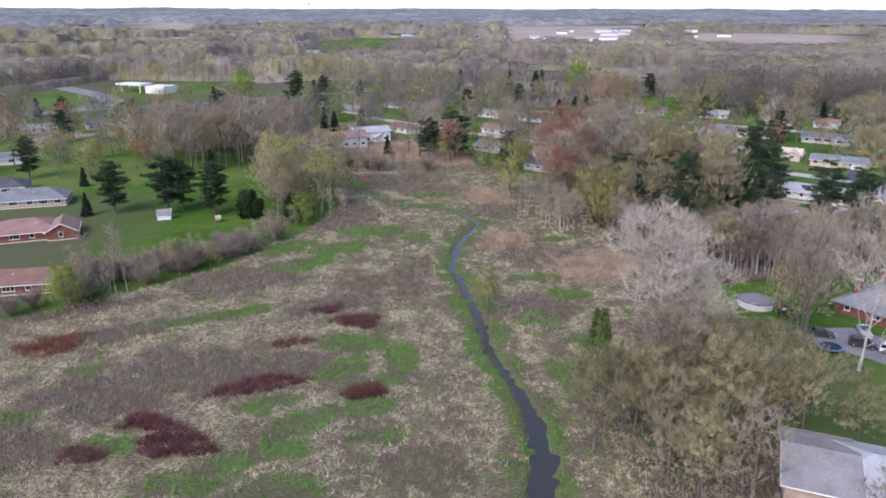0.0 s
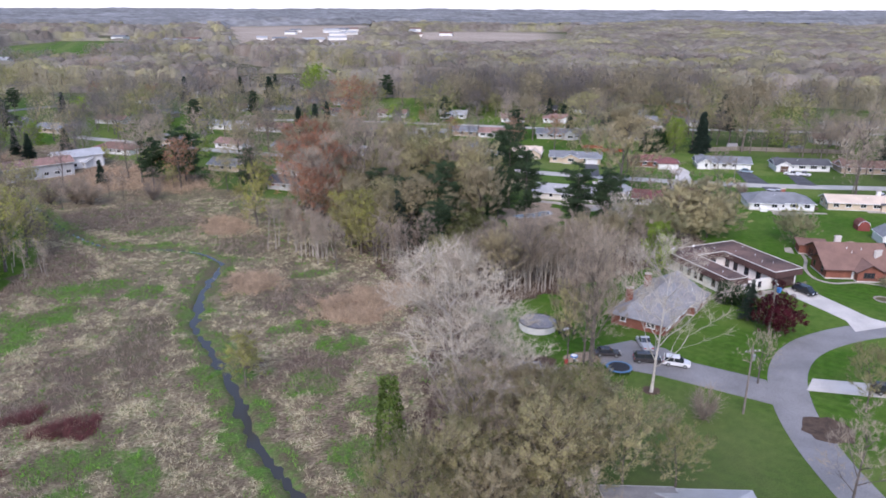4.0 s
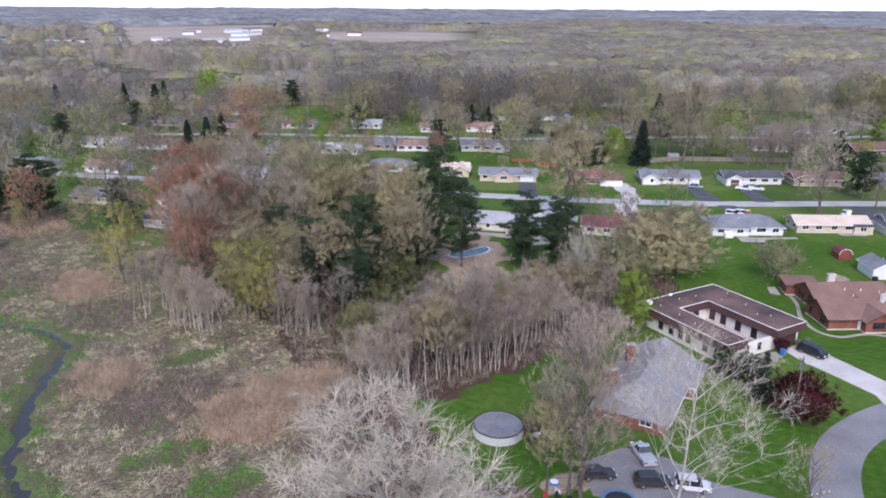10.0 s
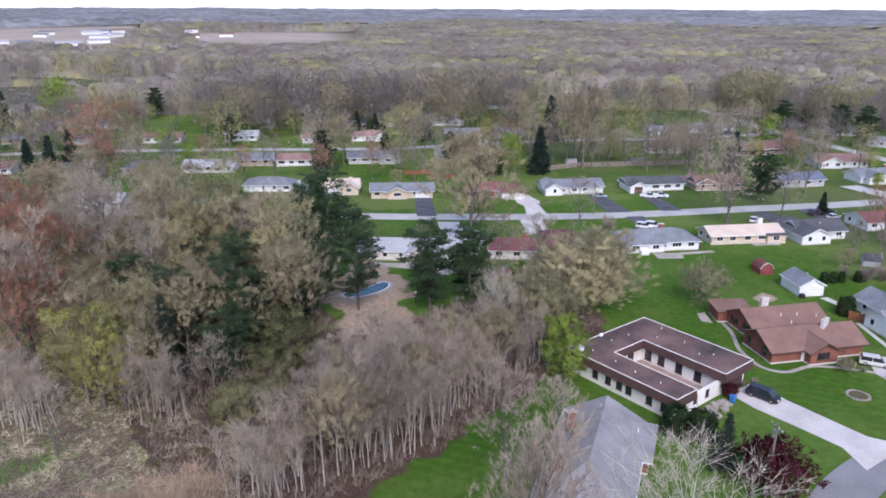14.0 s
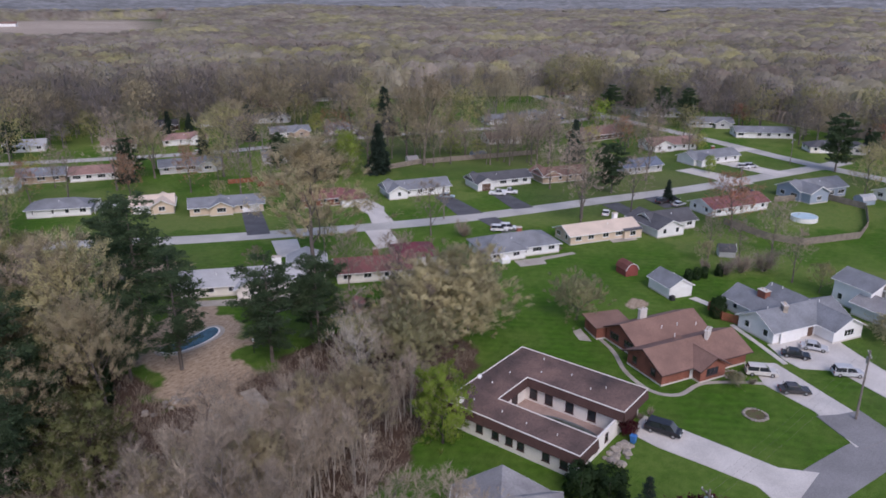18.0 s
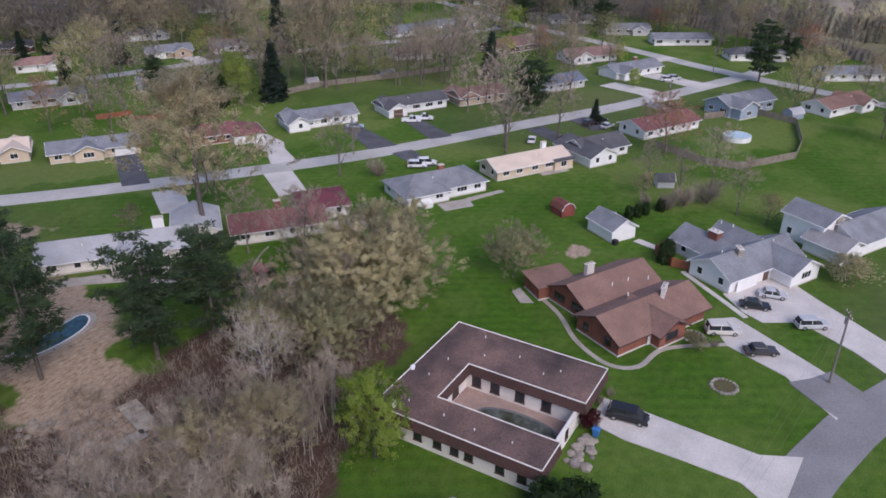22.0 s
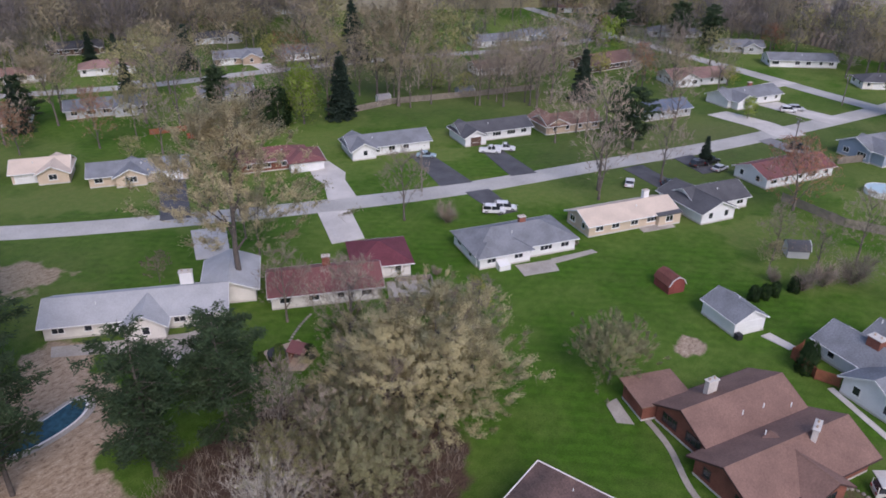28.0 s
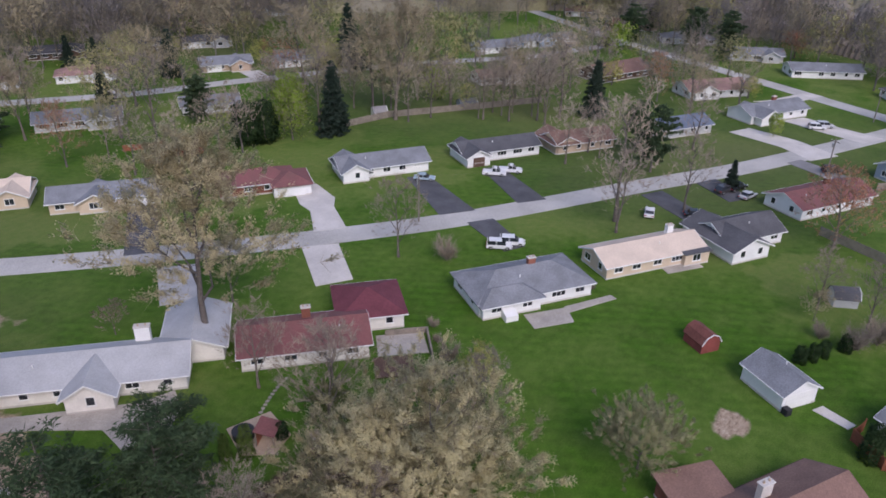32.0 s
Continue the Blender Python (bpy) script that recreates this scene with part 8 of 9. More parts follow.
barn(182.0, 157.8, 238, 3.8, 3.0, M_BARN, mat("rust_red_shed_roof", (0.2, 0.075, 0.06), 0.85, 0.5, 0.25, 8, 0.3), "small red barn-shaped garden shed")
barn(206.9, 144.6, -60, 3.6, 3.0, M_GREYWALL, R_DARK, "small grey garden shed")
barn(257.0, 251.2, -30, 5.0, 3.4, M_BLUEWALL, R_GREY, "blue-grey garden shed with white doors")
barn(235.0, 264.6, -30, 3.6, 3.0, M_CREAM, R_SLATE, "small cream garden shed")
barn(276.5, 127.6, -35, 4.4, 3.6, M_BLUEWALL, R_LIGHT, "pale blue garden shed")
barn(-73.5, 199.5, 15, 3.6, 2.8, M_WHITE, R_SLATE, "little white garden shed on the lawn")
barn(136.5, 290.5, -30, 4.5, 3.4, M_WHITE, R_LIGHT, "white shed with porch roof")
barn(132.0, 297.0, -30, 4.5, 3.4, M_WHITE, R_LIGHT, "white shed beside a fence")


def fence(pts, h, material, label, gap=2.4, board=0.17):
    """A board fence: posts and upright boards, run by run."""
    ob = thing("fence", pose(pts[0][0], pts[0][1], 0), label, "fence")
    ox, oy = pts[0]
    post = Geo().box(-0.06, -0.06, -0.2, 0.06, 0.06, h + 0.1, 0.01).mesh("post", material)
    for (x0, y0), (x1, y1) in zip(pts[:-1], pts[1:]):
        d = math.hypot(x1 - x0, y1 - y0)
        a = math.degrees(math.atan2(y1 - y0, x1 - x0))
        n = max(1, round(d / gap))
        for k in range(n + 1):
            part("post", post, None, ob, m=pose(x0 - ox + (x1 - x0) * k / n, y0 - oy + (y1 - y0) * k / n, 0, 0, 0, a))
        g = Geo()
        q = 0.1
        while q < d - board:
            g.box(q, -0.075, 0.04, q + board - 0.02, -0.055, h)
            q += board
        for z in (0.35, h - 0.3):
            g.box(0, -0.05, z, d, 0.0, z + 0.09)
        tagged(part("board", g, material, ob, m=pose(x0 - ox, y0 - oy, 0, 0, 0, a)), kind="stuff")
    return ob


fence([(231, 153), (225, 140), (225.6, 132.4), (240, 122.5), (252, 122.6)], 1.8, M_WOOD, "weathered grey board fence round a lawn")
fence([(262, 148.5), (275, 138), (270, 126), (252, 122.6)], 1.8, M_WOOD, "weathered grey board fence")
fence([(222, 265), (236, 262), (262, 246), (276, 238)], 1.8, M_WOOD, "dark board fence along the back gardens")
fence([(170.4, 130.6), (170.4, 133.5), (173.6, 137.2), (176.4, 136.4)], 1.7, M_REDWOOD, "red-stained board fence by the white house")
fence([(180, 281), (187, 276)], 1.5, mat("bright_red_boards", (0.4, 0.07, 0.04), 0.7, 0.8, 0.2, 8, 0.1), "bright red board fence")
fence([(176, 291), (184, 286.5)], 1.5, M_REDWOOD, "short orange-red wooden fence between gardens")
fence([(126, 312), (139, 300), (133, 292)], 1.7, M_WHITE, "white vinyl fence round a pool yard")
fence([(268, 345), (284, 332)], 1.8, M_WOOD, "dark board fence far behind")

# ---- pools and garden things ----


def round_pool(x, y, r, h, wall, top, label, sink=0.02):
    ob = thing("above_ground_pool", pose(x, y, 0), label, "pool")
    g = Geo()
    o, i = spin(r, 32), spin(r - 0.06, 32)
    n = 32
    v = [(a, b_, -0.05) for a, b_ in o] + [(a, b_, h) for a, b_ in o] + [(a, b_, h) for a, b_ in i] + [(a, b_, 0.2) for a, b_ in i]
    f = []
    for ring in range(3):
        f += [(ring * n + k, ring * n + (k + 1) % n, (ring + 1) * n + (k + 1) % n, (ring + 1) * n + k) for k in range(n)]
    part("pool_wall", g.add(v, f), wall, ob)
    part("cover", Geo().prism(spin(r - 0.08, 32), h - 0.25, h - sink), top, ob)
    o2 = spin(r + 0.1, 32)
    v = [(a, b_, h) for a, b_ in o2] + [(a, b_, h + 0.06) for a, b_ in o2] + [(a, b_, h + 0.06) for a, b_ in i] + [(a, b_, h) for a, b_ in i]
    f = [(q * n + k, q * n + (k + 1) % n, ((q + 1) % 4) * n + (k + 1) % n, ((q + 1) % 4) * n + k) for q in range(4) for k in range(n)]
    part("rim", Geo().add(v, f), M_TRIM if wall is M_TRIM else M_DARK, ob)
    for k in range(12):
        a = 2 * math.pi * k / 12
        part("upright", Geo().box(-0.06, -0.05, -0.05, 0.06, 0.05, h), wall, ob, m=pose((r + 0.04) * math.cos(a), (r + 0.04) * math.sin(a), 0, 0, 0, math.degrees(a)))
    return ob


round_pool(66.9, 133.4, 3.5, 1.3, M_STEELWALL, M_POOLCOVER, "round above-ground pool with a grey winter cover")
round_pool(248.0, 137.2, 3.3, 1.2, M_TRIM, mat("pale_blue_cover", (0.45, 0.6, 0.66), 0.4, 0.8, 0.1, 5, 0.1), "round white above-ground pool with pale cover")
round_pool(127.5, 303.5, 3.2, 1.2, M_TRIM, mat("aqua_water", (0.1, 0.35, 0.42), 0.1, 0.8, 0.1, 5, 0.1), "round pool inside a white fence")
deck = thing("pool_deck", pose(70.9, 131.4, 0, 0, 0, -25), "small dark deck with steps and rail beside the round pool", "deck")
part("platform", Geo().box(-0.9, -1.1, 1.05, 0.9, 1.1, 1.2), M_DARKWALL, deck)
for px in (-0.8, 0.8):
    for py in (-1.0, 1.0):
        part("post", Geo().box(px - 0.06, py - 0.06, -0.1, px + 0.06, py + 0.06, 2.1), M_DARKWALL, deck)
for py in (-1.0, 1.0):
    part("rail", Geo().box(-0.86, py - 0.04, 2.02, 0.86, py + 0.04, 2.1), M_DARKWALL, deck)
for k in range(4):
    part("step", Geo().box(0.9 + 0.28 * k, -0.6, 0.84 - 0.21 * k, 1.2 + 0.28 * k, 0.6, 0.9 - 0.21 * k), M_DARKWALL, deck)

tr = thing("trampoline", pose(70.9, 112.9, 0), "round trampoline with black mat and blue pad", "trampoline")
part("mat", Geo().prism(spin(1.75, 28), 0.82, 0.86), M_DARK, tr)
o, i = spin(2.15, 28), spin(1.75, 28)
v = [(a, b_, 0.9) for a, b_ in o] + [(a, b_, 0.93) for a, b_ in i] + [(a, b_, 0.84) for a, b_ in i] + [(a, b_, 0.82) for a, b_ in o]
part("pad", Geo().add(v, [(q * 28 + k, q * 28 + (k + 1) % 28, ((q + 1) % 4) * 28 + (k + 1) % 28, ((q + 1) % 4) * 28 + k) for q in range(4) for k in range(28)]), mat("blue_vinyl_pad", (0.1, 0.2, 0.33), 0.5, 1, 0.15, 5, 0.1), tr)
for k in range(6):
    a = math.pi / 3 * k
    part("leg", Geo().tube((2.0 * math.cos(a), 2.0 * math.sin(a), -0.05), (2.0 * math.cos(a), 2.0 * math.sin(a), 0.85), 0.04, 0.04, 6), M_METAL, tr)

kid = thing("swimming_pool", pose(104.4, 203.4, 0, 0, 0, 4), "blue kidney-shaped in-ground pool with a pale coping", "pool")
ks = np.linspace(0, 2 * math.pi, 40, endpoint=False)


def kidney(sc, add=0.0):
    return [((5.7 * sc + add) * math.cos(a), (2.15 * sc + add) * math.sin(a) * (1 + 0.22 * math.cos(2 * a)) + 0.6 * math.cos(2 * a) * sc) for a in ks]


part("pool_surround", Geo().prism(kidney(1.0, 1.1), -0.2, 0.12), M_PATIO, kid, "grey concrete surround")
part("coping", Geo().prism(kidney(1.0, 0.3), -0.2, 0.16), M_TRIM, kid, "white coping")
part("pool_water", Geo().prism(kidney(1.0), -0.2, 0.168), mat("blue_pool_cover", (0.03, 0.11, 0.15), 0.12, 0.3, 0.4, 6, 0.1, second=(0.015, 0.06, 0.085)), kid)
dk = thing("boardwalk_deck", pose(97.3, 179.3, 0, 0, 0, 0), "weathered L-shaped wooden deck over the wet ground", "deck")
for k in range(24):
    part("plank", Geo().box(-1.2, -0.14, 0.42, 1.2, 0.12, 0.48), M_DECK, dk, m=pose(2.1 - 0.075 * k, 2.2 - 0.27 * k, 0, 0, 0, 28 - 43))
for k in range(14):
    part("plank", Geo().box(-0.13, -0.9, 0.42, 0.13, 0.9, 0.48), M_DECK, dk, m=pose(-0.4 - 0.27 * k, -4.0 + 0.06 * k, 0, 0, 0, -12))
for px, py in ((2.8, 2.0), (1.0, 2.4), (1.4, -3.2), (-0.6, -3.0), (-3.6, -2.6), (-3.6, -4.0)):
    part("post", Geo().box(px - 0.1, py - 0.1, -0.3, px + 0.1, py + 0.1, 0.42), M_DECK, dk)

lamp = thing("lamp_post", pose(108.2, 191.2, 0), "short dark lamp post with a round glass lantern", "lamp")
part("pole", Geo().tube((0, 0, -0.1), (0, 0, 2.2), 0.06, 0.05, 8), M_DARK, lamp)
part("lantern", Geo().tube((0, 0, 2.2), (0, 0, 2.6), 0.12, 0.2, 10).tube((0, 0, 2.6), (0, 0, 2.75), 0.22, 0.05, 10), M_TRIM, lamp)

# blue recycling bins, hay bale, boulders
for x, y in ((123.6, 130.0),):
    ob = thing("rubbish_bin", pose(x, y, 0.05), "blue plastic wheeled bin", "bin")
    part("body", Geo().add([(-0.28, -0.3, 0), (0.28, -0.3, 0), (0.28, 0.3, 0), (-0.28, 0.3, 0), (-0.36, -0.4, 1.05), (0.36, -0.4, 1.05), (0.36, 0.4, 1.05), (-0.36, 0.4, 1.05)],
                           [(3, 2, 1, 0), (4, 5, 6, 7), (0, 1, 5, 4), (1, 2, 6, 5), (2, 3, 7, 6), (3, 0, 4, 7)]), M_BLUE, ob)
    part("lid", Geo().box(-0.4, -0.45, 1.05, 0.4, 0.45, 1.14, 0.03), M_BLUE, ob)
bale = tagged(new("hay_bale", Geo().tube((-0.8, 0, 0.9), (0.8, 0, 0.9), 0.92, 0.92, 20).mesh("hay_bale", L_STRAW)), "round straw bale on the lawn", "hay bale")
bale.matrix_basis = pose(-57.6, 196.5, 0, 0, 0, 20)


def boulder(seed):
    rng = np.random.RandomState(seed)
    bm = bmesh.new()
    bmesh.ops.create_icosphere(bm, subdivisions=2, radius=1)
    for vv in bm.verts:
        vv.co *= 1 + rng.uniform(-0.16, 0.16)
        vv.co.z *= 0.6
    me = bpy.data.meshes.new("boulder")
    bm.to_mesh(me)
    bm.free()
    me.materials.append(M_ROCK)
    return me


STONES = [boulder(k) for k in range(4)]
rr = random.Random(4)
for k in range(26):
    ob = new("boulder", STONES[k % 4])
    s = rr.uniform(0.25, 0.8)
    ob.matrix_basis = Matrix.LocRotScale((rr.uniform(117.5, 122.8), rr.uniform(129.0, 131.4), 0.12 * s), Euler((0, 0, rr.uniform(0, 6))), (s, s, s))
    tagged(ob, "pale rough boulder in the rockery by the courtyard wall", "boulder", "rockery stones")
for k in range(30):
    ob = new("boulder", STONES[k % 4])
    s = rr.uniform(0.2, 0.55)
    ob.matrix_basis = Matrix.LocRotScale((rr.uniform(86, 96), 184 + rr.uniform(-5, 5), 0.1 * s), Euler((0, 0, rr.uniform(0, 6))), (s, s, s))
    tagged(ob, "loose stone on the muddy slope", "boulder", "slope stones")


def bed(x, y, r, label, seed):
    g = Geo().prism([(p[0] * (1 + 0.1 * math.sin(3 * k + seed)), p[1] * (1 + 0.12 * math.cos(2 * k + seed))) for k, p in enumerate(spin(r, 18))], -0.1, 0.09)
    ob = tagged(new("flower_bed", g.mesh("flower_bed", M_MULCH)), label, "flower bed")
    ob.matrix_basis = pose(x, y, 0)


bed(71.9, 105.6, 1.4, "mulch ring round the sycamore", 2)
bed(88.5, 86.8, 3.6, "mulch bed with brown shrubs", 3)


def stone_ring(name, x, y, r, n, size, material, label, category):
    """A ring of small stones round a hearth or a bed."""
    ob = thing(name, pose(x, y, 0), label, category)
    rn = random.Random(int(x * 10))
    part("soil", Geo().prism(spin(r, 16), -0.05, 0.06), material, ob)
    for k in range(n):
        a = 2 * math.pi * k / n
        q = part("stone", STONES[k % 4], None, ob)
        s_ = size * rn.uniform(0.75, 1.25)
        q.matrix_basis = Matrix.LocRotScale((r * math.cos(a), r * math.sin(a), 0.1), Euler((0, 0, rn.uniform(0, 6))), (s_, s_, s_))
    return ob


M_WEEDY = mat("weedy_soil", (0.09, 0.11, 0.035), 0.95, 1.2, 0.4, 6, 0.5, second=(0.13, 0.09, 0.06))
stone_ring("fire_ring", 64.2, 116.8, 0.95, 12, 0.26, M_SAND, "ring of pale stones round an ash hearth", "fire ring")
stone_ring("flower_bed", 140.9, 119.0, 1.6, 20, 0.24, M_WEEDY, "round flower bed edged with pale stones", "flower bed")
stone_ring("flower_bed", 150.6, 125.2, 1.5, 16, 0.22, M_WEEDY, "round stone-edged bed before the brick house", "flower bed")

paddle = thing("paddling_pool", pose(66.8, 120.3, 0.02), "small round pale blue paddling pool", "paddling pool")
part("rim", Geo().prism(spin(0.62, 20), 0, 0.26), M_BLUE, paddle)
part("pool_water", Geo().prism(spin(0.54, 20), 0.2, 0.264), M_TRIM, paddle)
M_TOY = mat("red_plastic", (0.4, 0.05, 0.05), 0.5, 2, 0.1, 5, 0.05)
for x, y, a, m_ in ((65.4, 117.6, 20, M_DARK), (65.9, 118.4, 80, M_TRIM), (63.9, 118.2, -30, M_TOY), (66.4, 116.6, 130, M_DARK)):
    ch_ = thing("garden_chair", pose(x, y, 0, 0, 0, a), "low plastic garden chair round the hearth", "chair", "chairs round the hearth")
    part("seat", Geo().box(-0.28, -0.28, 0.38, 0.28, 0.28, 0.44, 0.02), m_, ch_)
    part("backrest", Geo().box(-0.28, 0.24, 0.44, 0.28, 0.32, 0.95, 0.02), m_, ch_)
    for sx in (-0.25, 0.25):
        for sy in (-0.25, 0.25):
            part("leg", Geo().box(sx - 0.03, sy - 0.03, 0, sx + 0.03, sy + 0.03, 0.38), m_, ch_)

# the heap of cut logs on its slab
tagged(new("storage_pad", Geo().prism([(56.4, 122.2), (50.8, 112.4), (55.9, 109.8), (60.4, 120.9)], -0.2, 0.1).mesh("storage_pad", M_ASPHALT)), "cracked grey slab beside the lawn", "patio", kind="structure")
logs = thing("log_pile", pose(55.6, 116.2, 0.1), "untidy heap of cut logs and brush on a slab", "log pile")
rl = random.Random(12)
for k in range(46):
    a, L, r0 = rl.uniform(-0.5, 0.5) + (1.2 if k % 3 else 0.4), rl.uniform(1.2, 3.2), rl.uniform(0.08, 0.2)
    x, y = rl.gauss(0, 0.9), rl.gauss(0, 1.7)
    z = 0.15 + max(0.0, 0.85 - 0.42 * math.hypot(x, y * 0.6)) * rl.uniform(0.2, 1)
    dx, dy = math.cos(a) * L / 2, math.sin(a) * L / 2
    part("log", Geo().tube((x - dx, y - dy, z), (x + dx, y + dy, z + rl.uniform(-0.1, 0.15)), r0, r0 * 0.8, 7), M_BARK if k % 3 else M_WOOD, logs)

post_ = thing("garden_lamp", pose(57.7, 111.5, 0), "slim garden lamp on a thin post", "lamp")
part("pole", Geo().tube((0, 0, -0.1), (0, 0, 2.0), 0.035, 0.03, 8), M_METAL, post_)
part("lantern", Geo().tube((0, 0, 2.0), (0, 0, 2.3), 0.09, 0.16, 10).tube((0, 0, 2.3), (0, 0, 2.42), 0.17, 0.03, 10), M_TRIM, post_)

# covered furniture by the round pool
tb = thing("patio_table", pose(70.6, 129.4, 0, 0, 0, 30), "dark patio table under a pale sheet", "table")
part("tabletop", Geo().box(-0.9, -0.6, 0.7, 0.9, 0.6, 0.76, 0.02), M_DARK, tb)
part("sheet", Geo().box(-0.6, -0.45, 0.766, 0.7, 0.4, 0.8, 0.02), M_TRIM, tb)
for sx in (-0.8, 0.8):
    for sy in (-0.5, 0.5):
        part("leg", Geo().box(sx - 0.04, sy - 0.04, 0, sx + 0.04, sy + 0.04, 0.7), M_DARK, tb)
for k, (x, y) in enumerate(((69.2, 129.0), (69.8, 130.6), (71.6, 128.2), (69.4, 127.8))):
    ob = thing("patio_chair", pose(x, y, 0, 0, 0, 40 + 80 * k), "dark metal patio chair", "chair", "chairs by the round pool")
    part("seat", Geo().box(-0.3, -0.3, 0.4, 0.3, 0.3, 0.46, 0.02), M_DARK, ob)
    part("backrest", Geo().box(-0.3, 0.24, 0.46, 0.3, 0.32, 1.0, 0.02), M_DARK, ob)
    for sx in (-0.25, 0.25):
        for sy in (-0.25, 0.25):
            part("leg", Geo().box(sx - 0.03, sy - 0.03, 0, sx + 0.03, sy + 0.03, 0.4), M_DARK, ob)

dish = thing("satellite_dish", pose(119.3, 152.4, 3.35, 0, 0, 200), "white satellite dish at the roof's edge", "satellite dish")
part("mast", Geo().tube((0, 0, -0.3), (0, 0, 0.6), 0.04, 0.04, 8), M_METAL, dish)
part("reflector", Geo().tube((0, -0.1, 0.7), (0, 0.1, 0.85), 0.5, 0.42, 16), M_TRIM, dish)

# behind the red-roofed house: hearth corner, stepping stones, sunken terrace
tub = thing("hot_tub", pose(130.8, 192.6, 0, 0, 0, 20), "black round hot tub with a dark lid", "hot tub")
part("shell", Geo().prism(spin(1.25, 20), 0, 0.85), M_DARK, tub)
part("lid", Geo().prism(spin(1.3, 20), 0.85, 0.97), mat("dark_vinyl", (0.05, 0.05, 0.055), 0.5, 1, 0.2, 5, 0.1), tub)
pav = thing("wood_store", pose(132.2, 189.9, 0, 0, 0, 30), "small red-roofed wood store", "shed")
part("roof", Geo().add([(-1.4, -1.2, 1.8), (1.4, -1.2, 1.8), (1.4, 1.2, 2.3), (-1.4, 1.2, 2.3), (-1.4, -1.2, 1.7), (1.4, -1.2, 1.7), (1.4, 1.2, 2.2), (-1.4, 1.2, 2.2)],
                       [(0, 1, 2, 3), (7, 6, 5, 4), (0, 4, 5, 1), (1, 5, 6, 2), (2, 6, 7, 3), (3, 7, 4, 0)]), R_RED, pav)
for sx, sy, hh in ((-1.2, -1.0, 1.74), (1.2, -1.0, 1.74), (-1.2, 1.0, 2.14), (1.2, 1.0, 2.14)):
    part("post", Geo().box(sx - 0.06, sy - 0.06, 0, sx + 0.06, sy + 0.06, hh), M_WOOD, pav)
part("back_wall", Geo().box(-1.2, 0.96, 0.05, 1.2, 1.04, 2.1), M_REDWOOD, pav)
slab("patio", [(128.6, 190.4), (130.4, 195.2), (135.6, 193.6), (134.4, 188.6), (131, 187.6)], M_TAN, "worn brick hearth corner", "patio", 0.08)
for k in range(11):
    t = k / 10
    ob = new("stepping_stone", STONES[k % 4])
    ob.matrix_basis = Matrix.LocRotScale((134.8 + 6.4 * t, 194.4 + 2.6 * t + 0.3 * math.sin(3 * t), 0.02), Euler((0, 0, k)), (0.3, 0.24, 0.12))
    tagged(ob, "pale stepping stone in the grass", "stepping stone", "stepping stones")
for a, b_ in (((156.4, 193.6), (160.8, 189.6)), ((160.8, 189.6), (154.0, 182.8)), ((154.0, 182.8), (147.4, 185.6))):
    d = math.hypot(b_[0] - a[0], b_[1] - a[1])
    wl = thing("retaining_wall", pose(a[0], a[1], 0, 0, 0, math.degrees(math.atan2(b_[1] - a[1], b_[0] - a[0]))), "low wall of weathered grey timbers round the terrace", "wall")
    for z in range(4):
        part("timber", Geo().box(0.05 * (z % 2), -0.12, 0.24 * z - 0.05, d - 0.05 * (z % 2), 0.12, 0.24 * z + 0.18, 0.02), M_WOOD, wl)
deck_ = thing("wooden_deck", pose(151.6, 187.8, 0, 0, 0, -44), "low dark wooden deck in the sunken terrace", "deck")
for k in range(18):
    part("plank", Geo().box(-2.6, -2.3 + 0.25 * k, 0.1, 2.6, -2.3 + 0.25 * k + 0.23, 0.2), M_DARKWALL, deck_)

# ---- utility poles and wires ----
POLES = ((80.4, 94.8, 11.0, -15), (105.2, 114.6, 11.0, 60), (148.6, 107.4, 11.0, 20), (262, 158.5, 9.5, 60), (189, 213.8, 9.5, 60), (318, 158, 9.5, 60))
for x, y, h, a in POLES:
    ob = thing("utility_pole", pose(x, y, 0, 0, 0, a), "weathered wooden utility pole with crossarm", "utility pole")
    part("pole", Geo().tube((0, 0, -0.5), (0, 0, h), 0.17, 0.11, 10), M_POLE, ob)
    part("crossarm", Geo().box(-1.2, -0.06, h - 0.75, 1.2, 0.06, h - 0.6, 0.01), M_POLE, ob)
    for q in (-1.05, -0.4, 0.4, 1.05):
        part("insulator", Geo().tube((q, 0, h - 0.6), (q, 0, h - 0.42), 0.05, 0.04, 8), M_TRIM, ob)
    part("transformer", Geo().tube((0.32, 0, h - 2.1), (0.32, 0, h - 1.2), 0.24, 0.24, 12), M_METAL, ob)


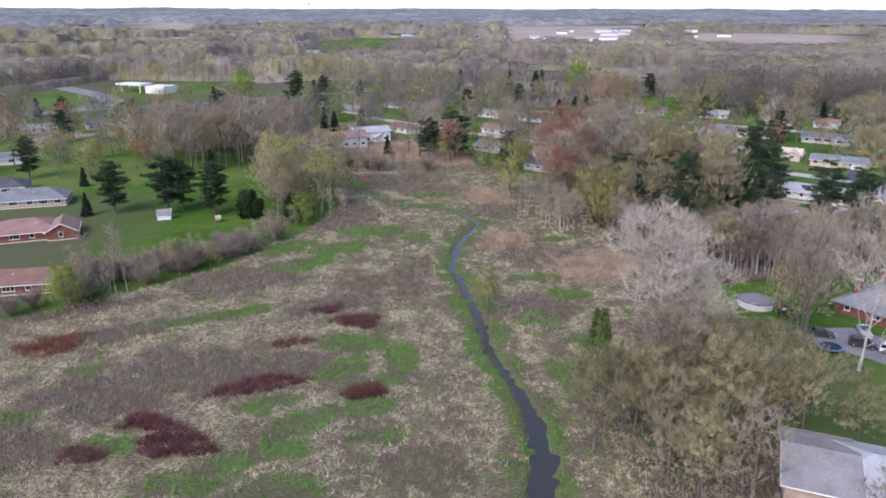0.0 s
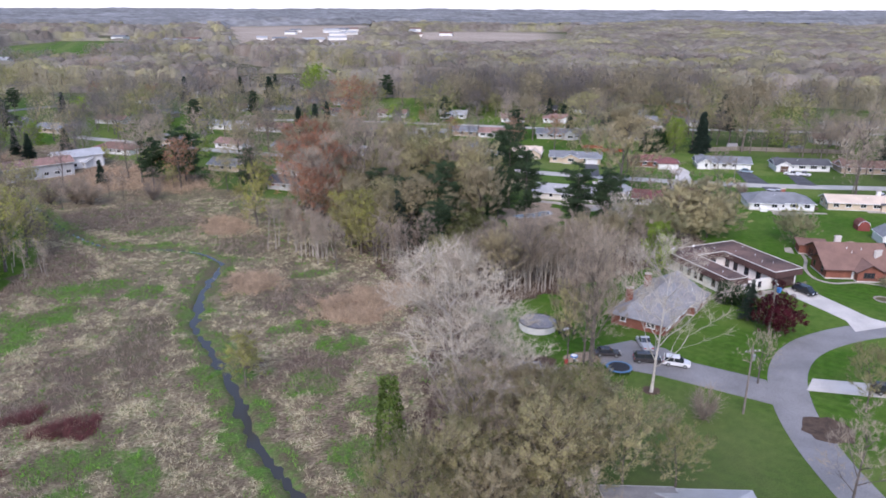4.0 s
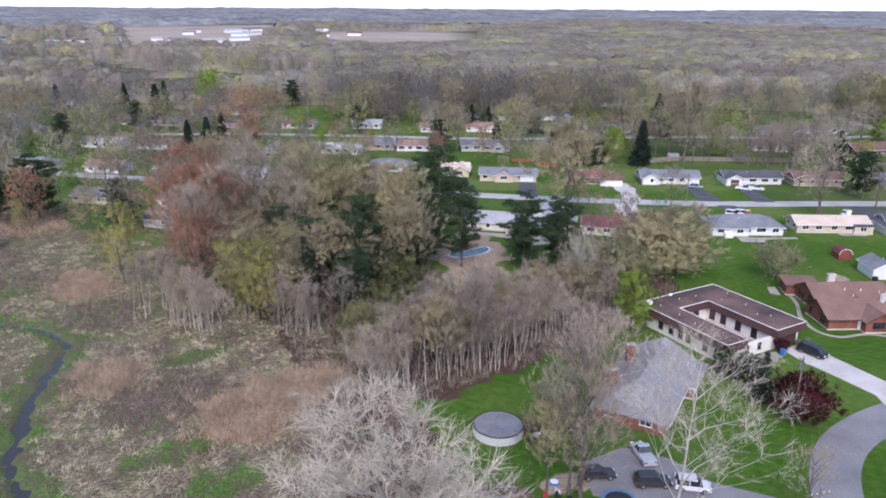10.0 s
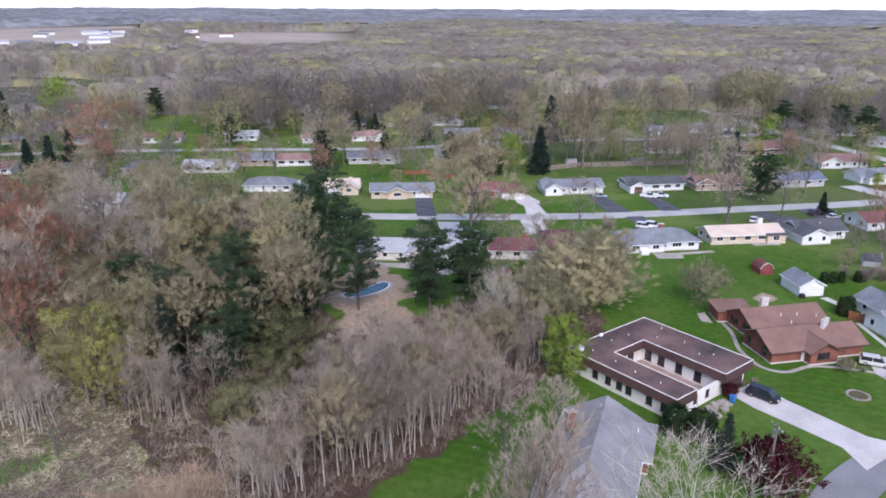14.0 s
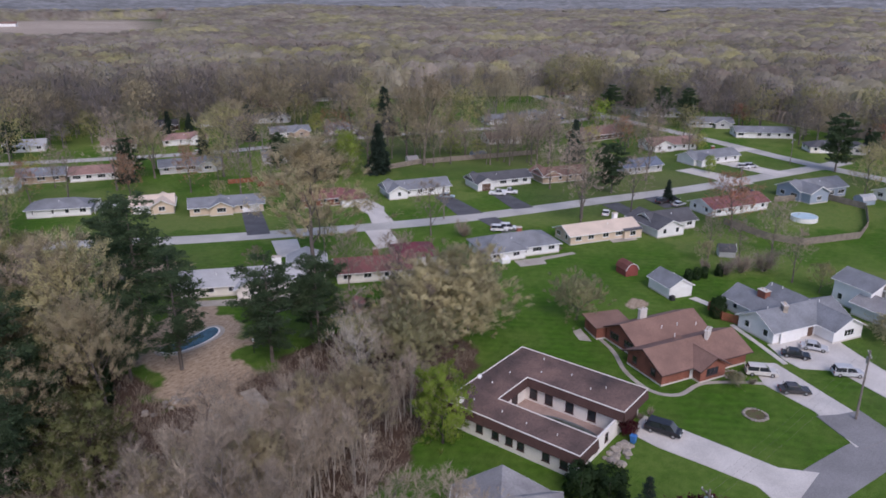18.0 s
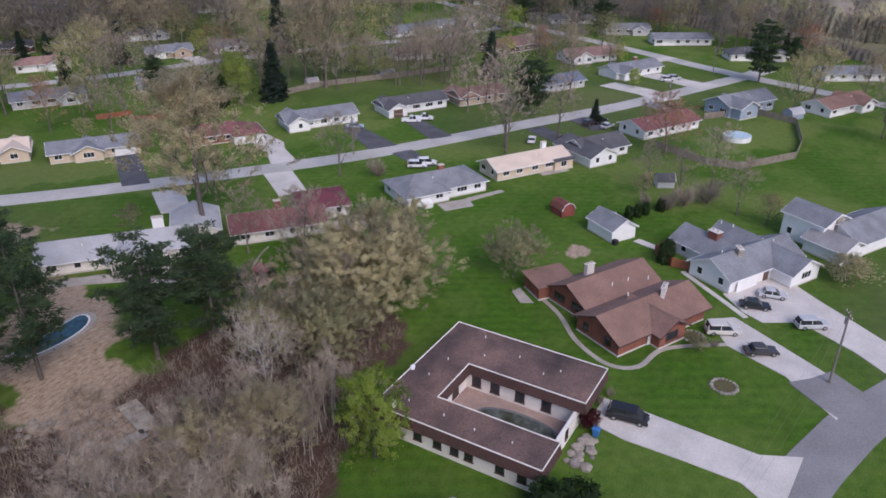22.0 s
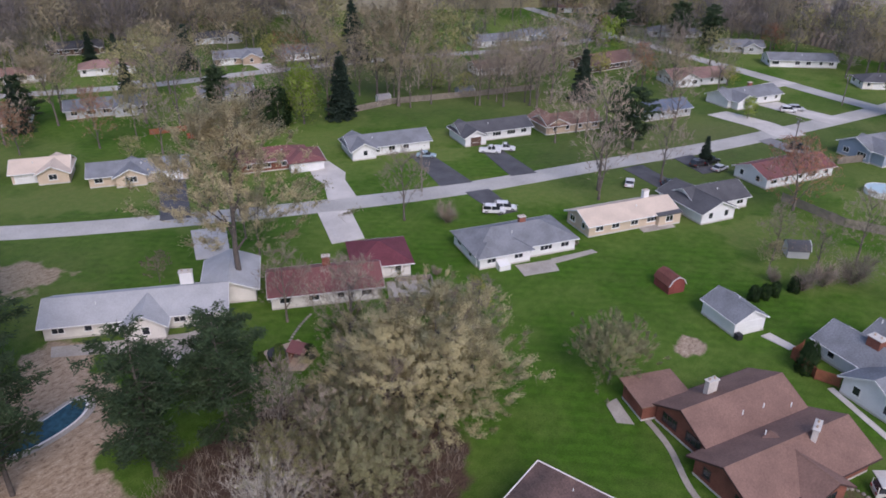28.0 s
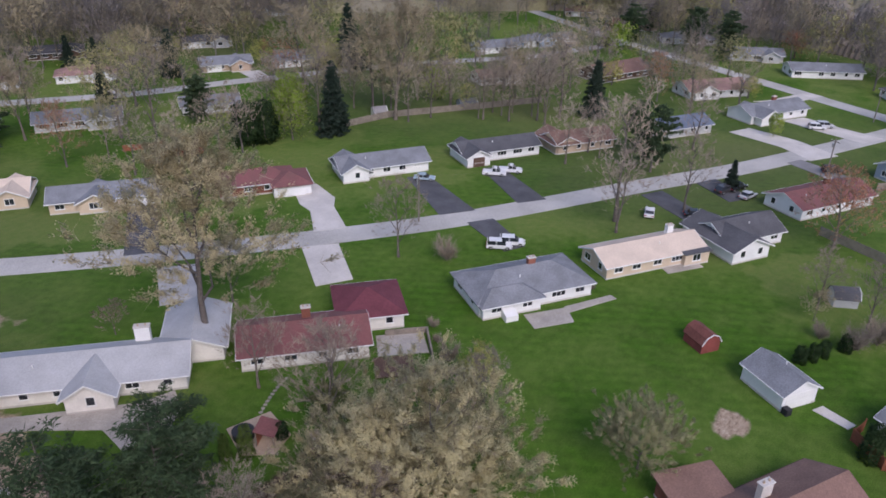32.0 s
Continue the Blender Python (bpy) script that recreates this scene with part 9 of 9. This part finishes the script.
def wire(a, b_, sag, side):
    (x0, y0, h0, _), (x1, y1, h1, _) = a, b_
    d = Vector((x1 - x0, y1 - y0)).normalized()
    ox, oy = -d.y * side, d.x * side
    cu = bpy.data.curves.new("wire", "CURVE")
    cu.dimensions, cu.bevel_depth, cu.bevel_resolution = "3D", 0.007, 0
    sp = cu.splines.new("POLY")
    n = 14
    sp.points.add(n)
    for k in range(n + 1):
        t = k / n
        sp.points[k].co = (x0 + (x1 - x0) * t + ox, y0 + (y1 - y0) * t + oy, (h0 - 0.42) * (1 - t) + (h1 - 0.42) * t - sag * 4 * t * (1 - t), 1)
    ob = new("power_line", cu)
    cu.materials.append(M_POLE)
    tagged(ob, "thin overhead wire between utility poles", "wire", "overhead wires")


for k in (0, 1):
    for s in (-0.9, 0.0, 0.9):
        wire(POLES[k], POLES[k + 1], 0.8, s)
wire(POLES[3], POLES[4], 0.9, 0)

# water tower and distant sheds
wtower = thing("water_tower", pose(-640, 4300, 46), "tiny white water tower on the horizon", "water tower")
part("stem", Geo().tube((0, 0, -5), (0, 0, 30), 3, 2.4, 12), M_TRIM, wtower)
part("tank", Geo().tube((0, 0, 28), (0, 0, 33), 4, 9, 16).tube((0, 0, 33), (0, 0, 40), 9, 8.5, 16).tube((0, 0, 40), (0, 0, 43), 8.5, 1, 16), M_TRIM, wtower)
for k in range(46):
    q = random.Random(500 + k)
    x, y = q.uniform(-420, 620), q.uniform(880, 1750)
    if (x + 70) ** 2 / 150 ** 2 + (y - 1230) ** 2 / 240 ** 2 < 1:
        continue
    z = float(rise(np.array(x), np.array(y)))
    L, W = q.uniform(18, 46), q.uniform(12, 24)
    ob = thing("distant_building", pose(x, y, z, 0, 0, q.uniform(-40, 20)), "distant pale building among bare trees", "building", "distant buildings")
    part("wall", Geo().box(-L / 2, -W / 2, -2, L / 2, W / 2, 5.5), (M_TRIM, M_CREAM, M_WHITE)[k % 3], ob)
    part("roof", roof_geo(L, W, 5.5, 2.5, "gable", 0.8), (R_LIGHT, R_GREY, R_LIGHT, R_BROWN)[k % 4], ob)
